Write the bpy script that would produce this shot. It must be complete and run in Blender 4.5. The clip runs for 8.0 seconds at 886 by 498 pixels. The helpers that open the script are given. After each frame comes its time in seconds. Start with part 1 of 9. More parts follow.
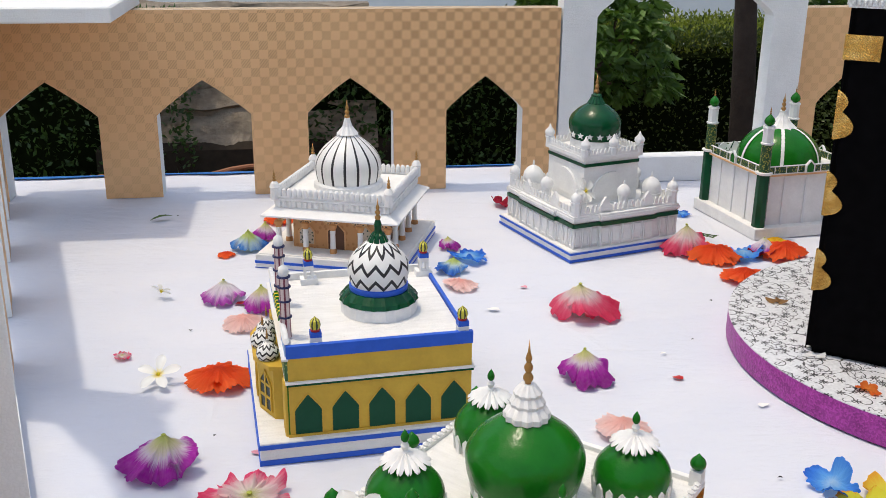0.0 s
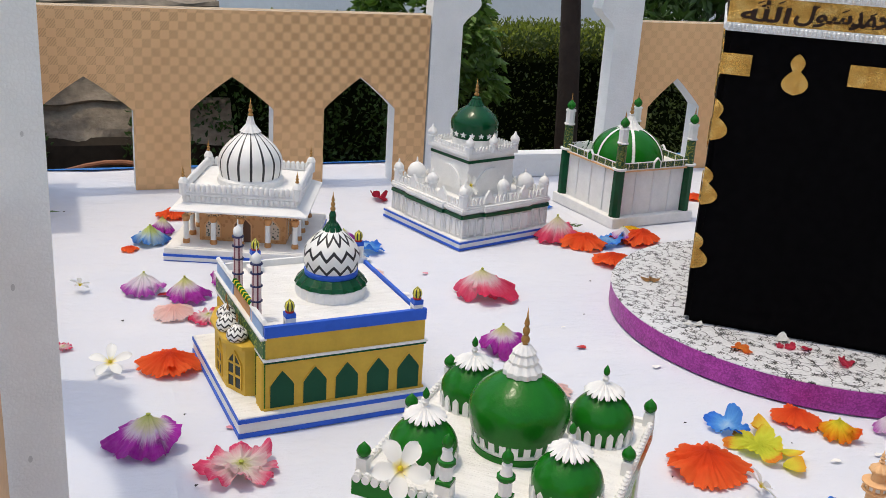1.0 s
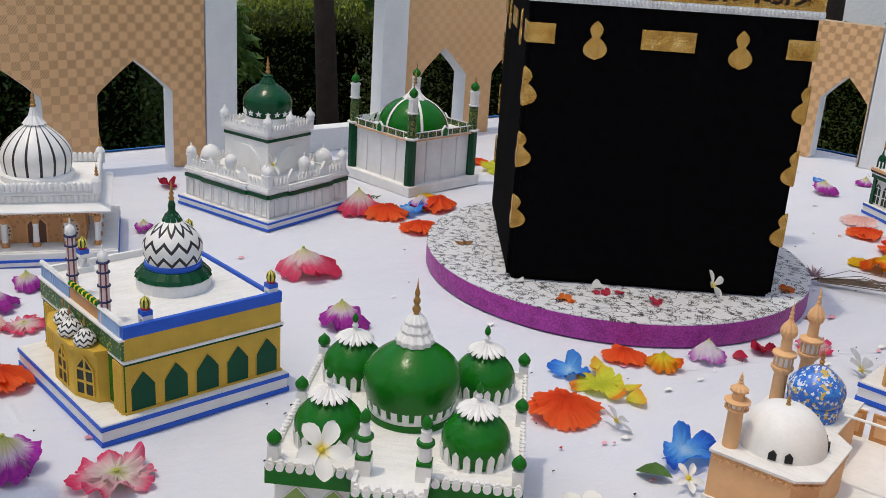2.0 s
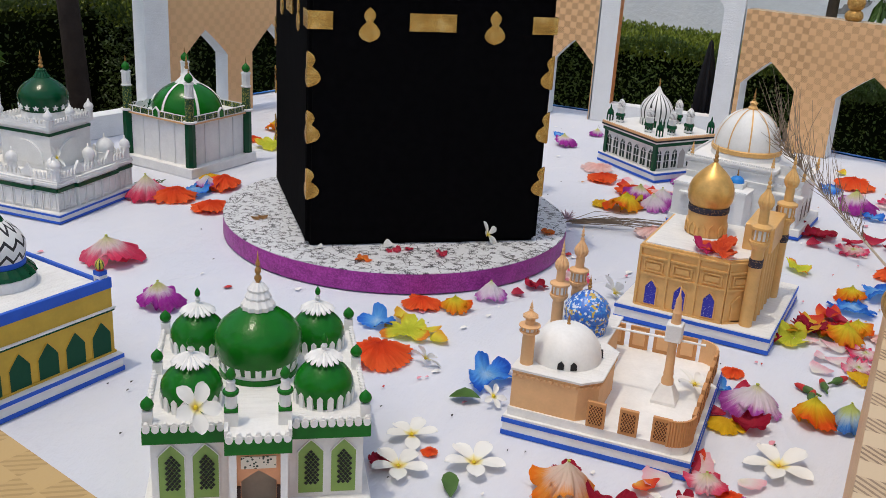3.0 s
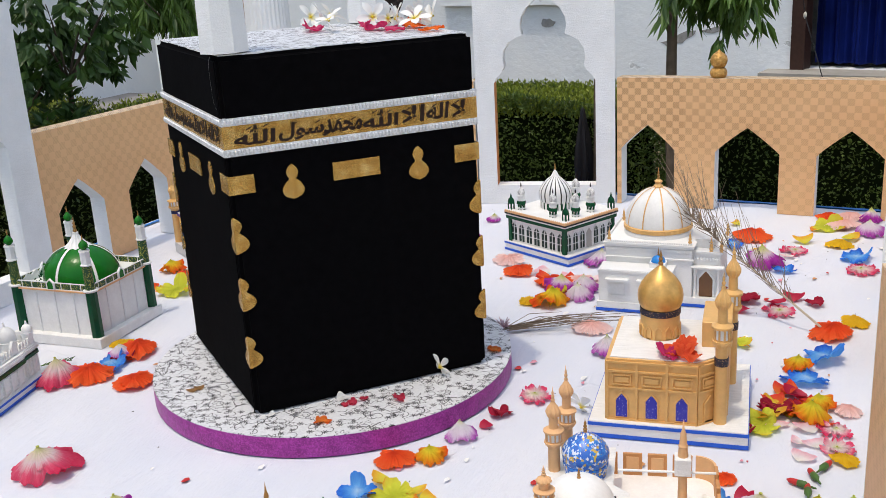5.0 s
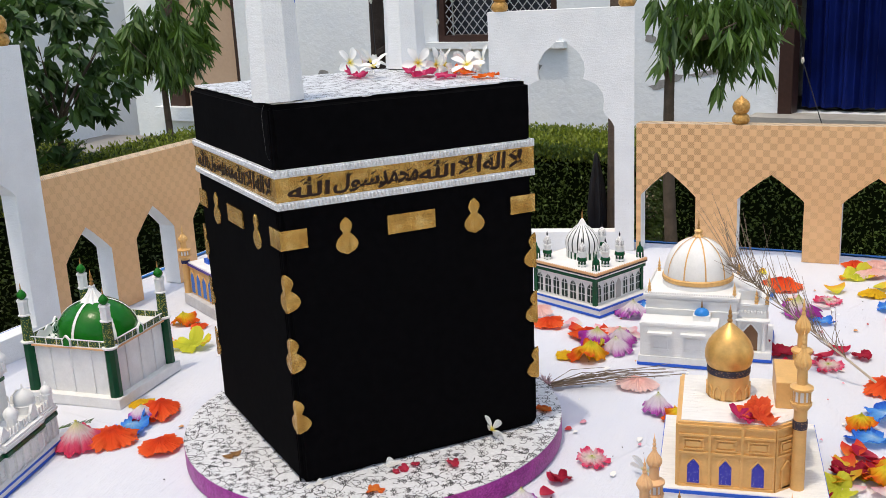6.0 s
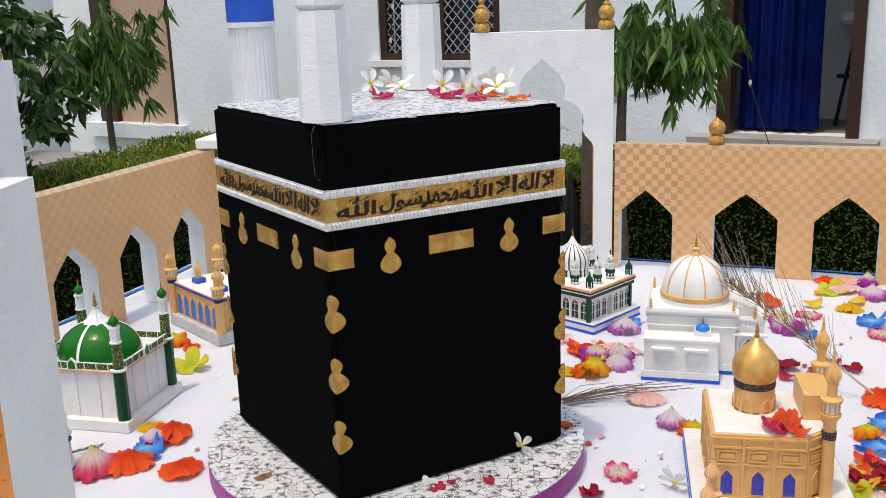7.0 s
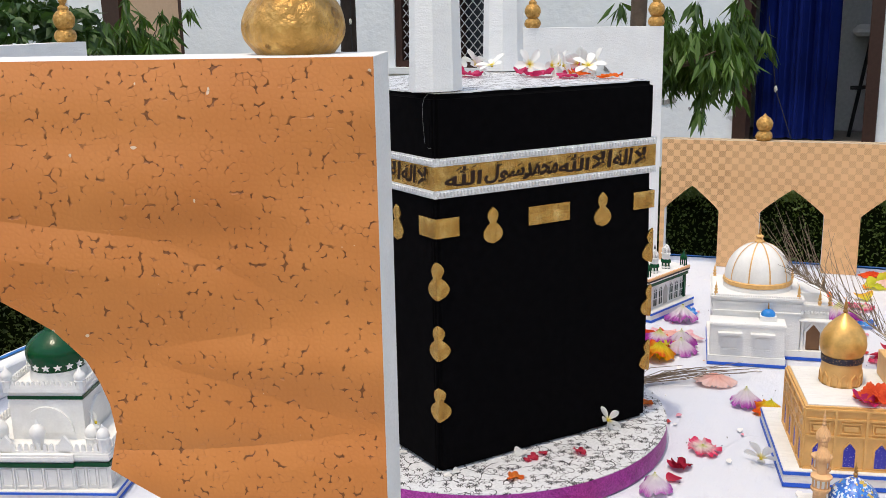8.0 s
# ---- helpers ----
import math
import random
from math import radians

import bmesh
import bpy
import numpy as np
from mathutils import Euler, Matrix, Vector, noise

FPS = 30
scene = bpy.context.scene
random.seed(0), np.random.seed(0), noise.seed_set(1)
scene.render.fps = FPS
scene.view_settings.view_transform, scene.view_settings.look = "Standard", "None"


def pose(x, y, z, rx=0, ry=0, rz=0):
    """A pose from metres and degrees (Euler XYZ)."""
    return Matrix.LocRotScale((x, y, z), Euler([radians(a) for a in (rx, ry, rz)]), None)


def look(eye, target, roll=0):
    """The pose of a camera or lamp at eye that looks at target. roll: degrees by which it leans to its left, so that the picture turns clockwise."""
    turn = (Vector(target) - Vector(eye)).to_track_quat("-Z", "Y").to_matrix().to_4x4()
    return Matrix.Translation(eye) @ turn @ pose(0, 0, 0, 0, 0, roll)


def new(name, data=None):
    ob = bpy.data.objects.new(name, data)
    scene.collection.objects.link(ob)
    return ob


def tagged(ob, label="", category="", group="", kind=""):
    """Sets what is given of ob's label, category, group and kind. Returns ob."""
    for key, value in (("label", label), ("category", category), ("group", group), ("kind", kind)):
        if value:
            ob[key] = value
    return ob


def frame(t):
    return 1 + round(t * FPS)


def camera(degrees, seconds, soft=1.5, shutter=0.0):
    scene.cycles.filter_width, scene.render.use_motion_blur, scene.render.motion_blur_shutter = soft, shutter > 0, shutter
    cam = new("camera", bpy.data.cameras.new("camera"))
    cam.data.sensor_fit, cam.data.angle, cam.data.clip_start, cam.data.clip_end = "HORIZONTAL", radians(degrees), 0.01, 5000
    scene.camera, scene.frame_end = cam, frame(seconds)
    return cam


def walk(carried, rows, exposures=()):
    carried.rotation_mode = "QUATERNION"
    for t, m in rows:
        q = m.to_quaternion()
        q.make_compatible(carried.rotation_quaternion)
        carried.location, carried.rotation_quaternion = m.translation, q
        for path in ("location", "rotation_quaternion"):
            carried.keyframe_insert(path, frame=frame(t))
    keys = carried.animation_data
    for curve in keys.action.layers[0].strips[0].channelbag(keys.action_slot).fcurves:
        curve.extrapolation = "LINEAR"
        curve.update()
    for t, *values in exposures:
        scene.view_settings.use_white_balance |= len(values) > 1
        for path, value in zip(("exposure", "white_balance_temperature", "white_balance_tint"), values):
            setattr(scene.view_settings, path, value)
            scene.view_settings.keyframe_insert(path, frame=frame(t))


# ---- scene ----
cam = camera(47.9, 8.0, soft=0.55)
PATH = [
    (0, (0.097, -0.012, 0.622), (0.376, 1.86, -0.025), 0.5),
    (0.5, (-0.048, -0.081, 0.651), (0.45, 1.745, 0.006), 2.8),
    (1, (-0.142, -0.098, 0.648), (0.548, 1.668, 0.011), 3.7),
    (1.5, (-0.21, -0.062, 0.64), (0.702, 1.594, -0.012), 2.3),
    (2, (-0.29, -0.038, 0.645), (0.864, 1.459, -0.009), 3.8),
    (2.2, (-0.318, -0.04, 0.645), (0.936, 1.374, -0.009), 3.5),
    (3.3, (-0.516, -0.108, 0.718), (1.016, 0.973, 0.022), 3.7),
    (3.5, (-0.535, -0.109, 0.73), (1.005, 0.958, 0.032), 3.6),
    (4, (-0.538, -0.102, 0.772), (1.026, 0.936, 0.083), 0.0),
    (4.5, (-0.508, -0.038, 0.801), (1.1, 0.938, 0.121), -3.4),
    (5, (-0.471, 0.102, 0.832), (1.211, 1.006, 0.239), -3.3),
    (5.2, (-0.456, 0.152, 0.841), (1.248, 1.042, 0.288), -3.2),
    (6.3, (-0.464, 0.321, 0.842), (1.285, 1.144, 0.329), -2.7),
    (6.5, (-0.483, 0.351, 0.849), (1.283, 1.137, 0.335), -2.4),
    (7, (-0.555, 0.462, 0.859), (1.253, 1.159, 0.365), -1.8),
    (7.3, (-0.594, 0.515, 0.862), (1.218, 1.204, 0.373), -1.5),
    (7.5, (-0.623, 0.548, 0.856), (1.193, 1.23, 0.373), -1.4),
    (7.6, (-0.631, 0.573, 0.844), (1.188, 1.251, 0.364), -1.2),
    (8, (-0.658, 0.621, 0.796), (1.165, 1.3, 0.333), -1.0),
]
EXPOSURES = [(0.0, 0.88, 7780, 8), (1.0, 0.82, 7780, 8), (2.0, 0.57, 7580, 8), (3.5, 0.61, 7380, 8), (4.0, 0.69, 7380, 8), (4.5, 0.77, 7380, 8), (5.0, 0.89, 7480, 8), (6.5, 0.97, 7680, 8), (8.0, 0.97, 7780, 8)]
walk(cam, [(t, look(eye, target, roll)) for t, eye, target, roll in PATH], EXPOSURES)

# ---------------------------------------------------------------- world and light
SUN_WAY = Vector((0.25, -0.08, -1.0)).normalized()
world = bpy.data.worlds.new("world")
scene.world = world
world.use_nodes = True
wn = world.node_tree.nodes
sky = wn.new("ShaderNodeTexSky")
sky.sky_type, sky.sun_disc = "NISHITA", False
sky.air_density, sky.dust_density, sky.ozone_density = 1.0, 1.8, 1.0
sky.sun_elevation = math.asin(-SUN_WAY.z)
sky.sun_rotation = math.atan2(-SUN_WAY.x, -SUN_WAY.y)
wn["Background"].inputs["Strength"].default_value = 0.15
world.node_tree.links.new(sky.outputs[0], wn["Background"].inputs["Color"])
sun_data = bpy.data.lights.new("sun", "SUN")
sun_data.energy, sun_data.angle, sun_data.color = 0.8, radians(1.6), (1.0, 0.96, 0.9)
sun = new("sun", sun_data)
sun.matrix_world = look(-SUN_WAY * 8, (0, 0, 0))


# ---------------------------------------------------------------- materials
class Mat:
    """A small builder for node materials."""

    def __init__(self, name, rough=0.6, metal=0.0, spec=0.5):
        self.m = bpy.data.materials.new(name)
        self.m.use_nodes = True
        self.t = self.m.node_tree
        self.b = self.t.nodes["Principled BSDF"]
        self.b.inputs["Roughness"].default_value = rough
        self.b.inputs["Metallic"].default_value = metal
        self.b.inputs["Specular IOR Level"].default_value = spec
        self.co = self.t.nodes.new("ShaderNodeTexCoord").outputs["Object"]

    def node(self, kind, **kw):
        n = self.t.nodes.new(kind)
        for k, v in kw.items():
            if k in n.inputs:
                n.inputs[k].default_value = v
        return n

    def link(self, a, b):
        self.t.links.new(a, b)

    def noise(self, scale, detail=3.0, rough=0.55, co=None):
        n = self.node("ShaderNodeTexNoise", Scale=scale, Detail=detail, Roughness=rough)
        self.link(co or self.co, n.inputs["Vector"])
        return n.outputs["Fac"]

    def mapped(self, scale=(1, 1, 1), rot=(0, 0, 0), co=None):
        n = self.node("ShaderNodeMapping")
        n.inputs["Scale"].default_value, n.inputs["Rotation"].default_value = scale, rot
        self.link(co or self.co, n.inputs["Vector"])
        return n.outputs["Vector"]

    def ramp(self, fac, stops):
        n = self.node("ShaderNodeValToRGB")
        e = n.color_ramp.elements
        while len(e) < len(stops):
            e.new(0.5)
        for i, (p, c) in enumerate(stops):
            e[i].position, e[i].color = p, c if len(c) == 4 else (*c, 1)
        self.link(fac, n.inputs["Fac"])
        return n.outputs["Color"]

    def mix(self, fac, a, b, mode="MIX"):
        n = self.node("ShaderNodeMix")
        n.data_type, n.blend_type = "RGBA", mode
        for sock, v in ((n.inputs["Factor"], fac), (n.inputs[6], a), (n.inputs[7], b)):
            if isinstance(v, (float, int)):
                sock.default_value = v
            elif isinstance(v, tuple):
                sock.default_value = v if len(v) == 4 else (*v, 1)
            else:
                self.link(v, sock)
        return n.outputs[2]

    def math(self, op, a, b=0.0):
        n = self.node("ShaderNodeMath")
        n.operation = op
        for i, v in enumerate((a, b)):
            if isinstance(v, (float, int)):
                n.inputs[i].default_value = v
            else:
                self.link(v, n.inputs[i])
        return n.outputs[0]

    def colour(self, c):
        if isinstance(c, tuple):
            self.b.inputs["Base Color"].default_value = c if len(c) == 4 else (*c, 1)
        else:
            self.link(c, self.b.inputs["Base Color"])
        return self

    def bump(self, height, strength=0.3, distance=0.002):
        n = self.node("ShaderNodeBump", Strength=strength, Distance=distance)
        self.link(height, n.inputs["Height"])
        self.link(n.outputs[0], self.b.inputs["Normal"])
        return self

    def roughness(self, v):
        self.link(v, self.b.inputs["Roughness"])
        return self


def paint(name, c, rough=0.5, vary=0.12, scale=40, bump=0.25, dist=0.0006, metal=0.0, fine=260, spec=0.28):
    """Brush-painted polystyrene or card: slight blotches of tone, fine grain."""
    m = Mat(name, rough, metal, spec)
    dark = tuple(v * (1 - vary) for v in c)
    light = tuple(min(1, v * (1 + vary * 0.6)) for v in c)
    blot = m.ramp(m.noise(scale), [(0.3, dark), (0.7, light)])
    grain = m.noise(fine, 4)
    m.colour(m.mix(0.18, blot, m.ramp(grain, [(0.3, tuple(v * 0.75 for v in c)), (0.7, light)])))
    m.bump(grain, bump, dist)
    return m.m


def foam(name, c, rough=0.8, vary=0.05):
    """Expanded polystyrene under thin paint: fine bead cells, drag marks, nicks and dull smears."""
    m = Mat(name, rough)
    v = m.node("ShaderNodeTexVoronoi", Scale=230)
    v.feature = "DISTANCE_TO_EDGE"
    m.link(m.co, v.inputs["Vector"])
    blot = m.ramp(m.noise(14, 4), [(0.3, tuple(x * (1 - 2 * vary) for x in c)), (0.7, c)])
    skin = m.mix(0.10, blot, m.ramp(v.outputs["Distance"], [(0.0, tuple(x * 0.6 for x in c)), (0.12, c)]))
    nick = m.node("ShaderNodeTexVoronoi", Scale=38)
    m.link(m.mapped((1.0, 1.0, 0.55)), nick.inputs["Vector"])
    sep = m.node("ShaderNodeSeparateColor")
    m.link(nick.outputs["Color"], sep.inputs[0])
    hole = m.math("LESS_THAN", nick.outputs["Distance"], m.math("MULTIPLY", m.math("SUBTRACT", sep.outputs[0], 0.80), 0.45))
    m.colour(m.mix(m.math("MULTIPLY", hole, 0.55), skin, tuple(x * 0.4 for x in c)))
    drag = m.noise(60, 4, 0.6, m.mapped((0.8, 0.8, 2.4)))
    m.bump(m.math("SUBTRACT", m.math("ADD", v.outputs["Distance"], m.math("MULTIPLY", drag, 2.2)), m.math("MULTIPLY", hole, 0.8)), 0.45, 0.0014)
    return m.m


WHITE = foam("white_foam", (0.80, 0.80, 0.79))
WHITE_PAINT = paint("white_paint", (0.79, 0.785, 0.765), 0.55, 0.08)


def brushed_white():
    """Thick white emulsion dragged over cut foam: ridges one way, crumbs between."""
    m = Mat("brushed_white_roof", 0.75, 0, 0.25)
    drag = m.noise(70, 4, 0.6, m.mapped((0.35, 2.2, 1.0)))
    crumb = m.noise(420, 3)
    m.colour(m.mix(0.35, m.ramp(m.noise(30, 4), [(0.3, (0.71, 0.70, 0.675)), (0.7, (0.79, 0.78, 0.755))]), m.ramp(drag, [(0.3, (0.60, 0.59, 0.565)), (0.6, (0.80, 0.79, 0.765))])))
    m.bump(m.math("ADD", m.math("MULTIPLY", drag, 2.0), m.math("MULTIPLY", crumb, 0.7)), 0.8, 0.0018)
    return m.m


ROOF_WHITE = brushed_white()
GREEN = paint("leaf_green_paint", (0.004, 0.140, 0.011), 0.2, 0.15, bump=0.6, dist=0.0010, fine=130, spec=0.22)
GREEN_DARK = paint("bottle_green_paint", (0.001, 0.062, 0.022), 0.2, 0.2, bump=0.6, dist=0.0010, fine=130, spec=0.25)
BLUE = paint("royal_blue_paint", (0.015, 0.105, 0.56), 0.5, 0.12)
OCHRE = paint("ochre_paint", (0.62, 0.385, 0.055), 0.55, 0.1)
GOLD_PAINT = paint("gold_brown_paint", (0.73, 0.425, 0.155), 0.4, 0.12, metal=0.1, spec=0.4)
SAND = paint("sand_paint", (0.74, 0.43, 0.215), 0.6, 0.08)
SAND_DARK = paint("terracotta_paint", (0.57, 0.275, 0.11), 0.55, 0.12)
BLACK = paint("black_paint", (0.012, 0.012, 0.014), 0.5, 0.2)
NAVY_TRIM = paint("navy_trim", (0.02, 0.025, 0.09), 0.5, 0.2)
RED = paint("red_paint", (0.5, 0.03, 0.03), 0.5, 0.15)
YELLOW = paint("yellow_paint", (0.65, 0.5, 0.03), 0.5, 0.15)
BRONZE = paint("bronze_paint", (0.42, 0.22, 0.07), 0.35, 0.15, metal=0.5)


def pitted_gold():
    """Gold paint over rough foam: lumps, torn pits and bright worn crests."""
    m = Mat("gold_leaf_paint", 0.42, 0.4)
    lump = m.noise(85, 4)
    v = m.node("ShaderNodeTexVoronoi", Scale=105, Randomness=1.0)
    m.link(m.mix(0.003, m.co, m.node("ShaderNodeTexNoise", Scale=90.0).outputs["Color"]), v.inputs["Vector"])
    sep = m.node("ShaderNodeSeparateColor")
    m.link(v.outputs["Color"], sep.inputs[0])
    size = m.math("MULTIPLY", m.math("POWER", sep.outputs[0], 4.0), 0.36)
    pit = m.ramp(m.math("SUBTRACT", v.outputs["Distance"], size), [(0.0, (0, 0, 0)), (0.12, (1, 1, 1))])
    tone = m.ramp(m.noise(120, 4), [(0.3, (0.36, 0.18, 0.035)), (0.55, (0.54, 0.29, 0.075)), (0.72, (0.70, 0.44, 0.15))])
    m.colour(m.mix(m.math("MULTIPLY", m.math("SUBTRACT", 1.0, pit), 0.6), tone, (0.22, 0.10, 0.03)))
    m.bump(m.math("ADD", m.math("MULTIPLY", pit, 0.8), m.math("MULTIPLY", lump, 2.2)), 0.85, 0.0026)
    return m.m


GOLD = pitted_gold()
GOLD_SMOOTH = paint("burnished_gold_paint", (0.70, 0.40, 0.12), 0.36, 0.22, scale=60, bump=0.45, dist=0.0014, metal=0.45, fine=60, spec=0.5)


def make_cloth():
    m = Mat("white_cloth", 0.85, 0, 0.2)
    long = m.noise(5, 5, 0.6, m.mapped((1.0, 2.2, 1)))
    weave = m.noise(900, 2)
    m.colour(m.mix(0.5, m.ramp(long, [(0.3, (0.59, 0.62, 0.695)), (0.7, (0.66, 0.672, 0.715))]), m.ramp(m.noise(1.3), [(0.3, (0.565, 0.60, 0.685)), (0.7, (0.65, 0.66, 0.71))])))
    # sharp creases where the cloth was folded and drawn
    vo = m.node("ShaderNodeTexVoronoi", Scale=2.3)
    vo.feature = "DISTANCE_TO_EDGE"
    m.link(m.mix(0.10, m.co, m.node("ShaderNodeTexNoise", Scale=5.0).outputs["Color"]), vo.inputs["Vector"])
    crease = m.ramp(vo.outputs["Distance"], [(0.0, (1, 1, 1)), (0.012, (0, 0, 0))])
    ruck = m.math("MULTIPLY", m.noise(26, 3, 0.5, m.mapped((0.7, 2.6, 1), (0, 0, 0.5))), m.ramp(m.noise(2.2, 2), [(0.45, (0, 0, 0)), (0.7, (1, 1, 1))]))
    crease = m.math("MULTIPLY", crease, m.ramp(m.noise(4, 2), [(0.5, (0, 0, 0)), (0.62, (1, 1, 1))]))
    m.bump(m.math("ADD", m.math("MULTIPLY", crease, 0.9), m.math("ADD", m.math("ADD", m.math("MULTIPLY", long, 6.0), m.math("MULTIPLY", ruck, 2.2)), m.math("MULTIPLY", weave, 0.25))), 0.45, 0.004)
    return m.m


def make_wallpaper(name="checked_wallpaper", flat=(1, 0.0001, 1), low=(0.61, 0.34, 0.155), high=(0.77, 0.465, 0.235), ink=(0.32, 0.17, 0.08), bold=((0.0, 0.25), (1.3, 0.2))):
    """Tan embossed paper: a chequer of plain and hatched squares."""
    m = Mat(name, 0.5, 0, 0.4)
    chk = m.node("ShaderNodeTexChecker", Scale=51.0)
    off = m.node("ShaderNodeMapping")
    off.inputs["Location"].default_value = (0.003, 0.0021, 0.0073)
    off.inputs["Scale"].default_value = flat
    m.link(m.co, off.inputs["Vector"])
    m.link(off.outputs[0], chk.inputs["Vector"])
    hatch = m.node("ShaderNodeTexWave", Scale=105.0, Distortion=0.6, Detail=2.0)
    hatch.inputs["Detail Scale"].default_value = 3.0
    hatch.bands_direction = "DIAGONAL"
    m.link(m.mapped((-flat[0], flat[1] * 0.8, flat[2] * 0.8)), hatch.inputs["Vector"])
    lines = m.math("GREATER_THAN", hatch.outputs["Fac"], 0.62)
    # the print is bold on some sheets of the paper and worn on others, and weak along the sheet's foot
    xyz = m.node("ShaderNodeSeparateXYZ")
    m.link(m.co, xyz.inputs[0])
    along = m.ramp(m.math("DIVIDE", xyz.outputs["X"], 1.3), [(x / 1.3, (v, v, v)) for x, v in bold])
    foot = m.ramp(m.math("ADD", m.math("MULTIPLY", xyz.outputs["Z"], 2.0), m.math("MULTIPLY", m.math("SUBTRACT", m.noise(5, 3), 0.5), 0.8)), [(0.25, (0.5, 0.5, 0.5)), (0.5, (1, 1, 1))])
    worn = m.ramp(m.noise(14, 4), [(0.3, (0.65, 0.65, 0.65)), (0.65, (1, 1, 1))])
    fade = m.math("MULTIPLY", m.math("MULTIPLY", along, foot), worn)
    mask = m.math("MULTIPLY", chk.outputs["Fac"], m.math("MULTIPLY", lines, fade))
    base = m.mix(m.math("SUBTRACT", 1.0, m.math("MULTIPLY", chk.outputs["Fac"], m.math("ADD", 0.1, m.math("MULTIPLY", fade, 0.9)))), low, high)
    base = m.mix(0.35, base, m.ramp(m.noise(6, 4), [(0.3, low), (0.7, high)]))
    m.colour(m.mix(m.math("MULTIPLY", mask, 0.9), base, ink))
    m.bump(m.math("ADD", chk.outputs["Fac"], m.math("MULTIPLY", m.noise(300, 2), 0.5)), 0.3, 0.001)
    return m.m


def make_orange_foam():
    """Orange paint on bead foam: pits where beads meet, open seams here and there, long soft creases."""
    m = Mat("orange_painted_foam", 0.5)
    warp = m.mix(0.0016, m.mapped((1, 1, 1), (math.pi / 2, 0, 0)), m.node("ShaderNodeTexNoise", Scale=70).outputs["Color"])
    v = m.node("ShaderNodeTexVoronoi", Scale=330, Randomness=0.9)
    v.voronoi_dimensions = "2D"
    m.link(warp, v.inputs["Vector"])
    v2 = m.node("ShaderNodeTexVoronoi", Scale=330, Randomness=0.9)
    v2.feature, v2.voronoi_dimensions = "DISTANCE_TO_EDGE", "2D"
    m.link(warp, v2.inputs["Vector"])
    loose = m.ramp(m.noise(95, 2), [(0.48, (0, 0, 0)), (0.58, (1, 1, 1))])
    pit = m.math("MULTIPLY", m.ramp(v.outputs["Distance"], [(0.67, (0, 0, 0)), (0.74, (1, 1, 1))]), loose)
    seam = m.math("MULTIPLY", m.ramp(v2.outputs["Distance"], [(0.0, (1, 1, 1)), (0.06, (0, 0, 0))]), m.ramp(m.noise(110, 2), [(0.60, (0, 0, 0)), (0.70, (1, 1, 1))]))
    tone = m.ramp(m.noise(9, 5), [(0.25, (0.58, 0.185, 0.043)), (0.75, (0.70, 0.255, 0.068))])
    bead = m.mix(0.03, tone, m.ramp(v2.outputs["Distance"], [(0.0, (0.34, 0.11, 0.025)), (0.16, (0.72, 0.27, 0.075))]))
    chip = m.math("GREATER_THAN", m.noise(140, 1), 0.79)
    bead = m.mix(m.math("MULTIPLY", chip, 0.8), bead, (0.80, 0.66, 0.52))
    m.colour(m.mix(m.math("MULTIPLY", m.math("MAXIMUM", pit, m.math("MULTIPLY", seam, 0.08)), 0.85), bead, (0.17, 0.05, 0.012)))
    folds = m.noise(5, 2, 0.45, m.mapped((0.5, 1, 1.3), (0, 0.45, 0)))
    crease = m.ramp(m.noise(4.0, 2, 0.5, m.mapped((0.30, 1, 1.7), (0, 0.22, 0))), [(0.44, (1, 1, 1)), (0.5, (0, 0, 0)), (0.56, (1, 1, 1))])
    hollow = m.math("ADD", pit, m.math("MULTIPLY", seam, 0.18))
    m.bump(m.math("SUBTRACT", m.math("ADD", m.math("MULTIPLY", folds, 15.0), m.math("ADD", m.math("MULTIPLY", crease, 1.0), m.math("MULTIPLY", v2.outputs["Distance"], 0.08))), m.math("MULTIPLY", hollow, 0.7)), 0.8, 0.0028)
    return m.m


def make_velvet():
    m = Mat("black_velvet", 0.95, 0, 0.03)
    m.colour(m.ramp(m.noise(60, 4), [(0.3, (0.0016, 0.0015, 0.0018)), (0.7, (0.0036, 0.0033, 0.0038))]))
    m.bump(m.noise(12, 3), 0.2, 0.004)
    return m.m


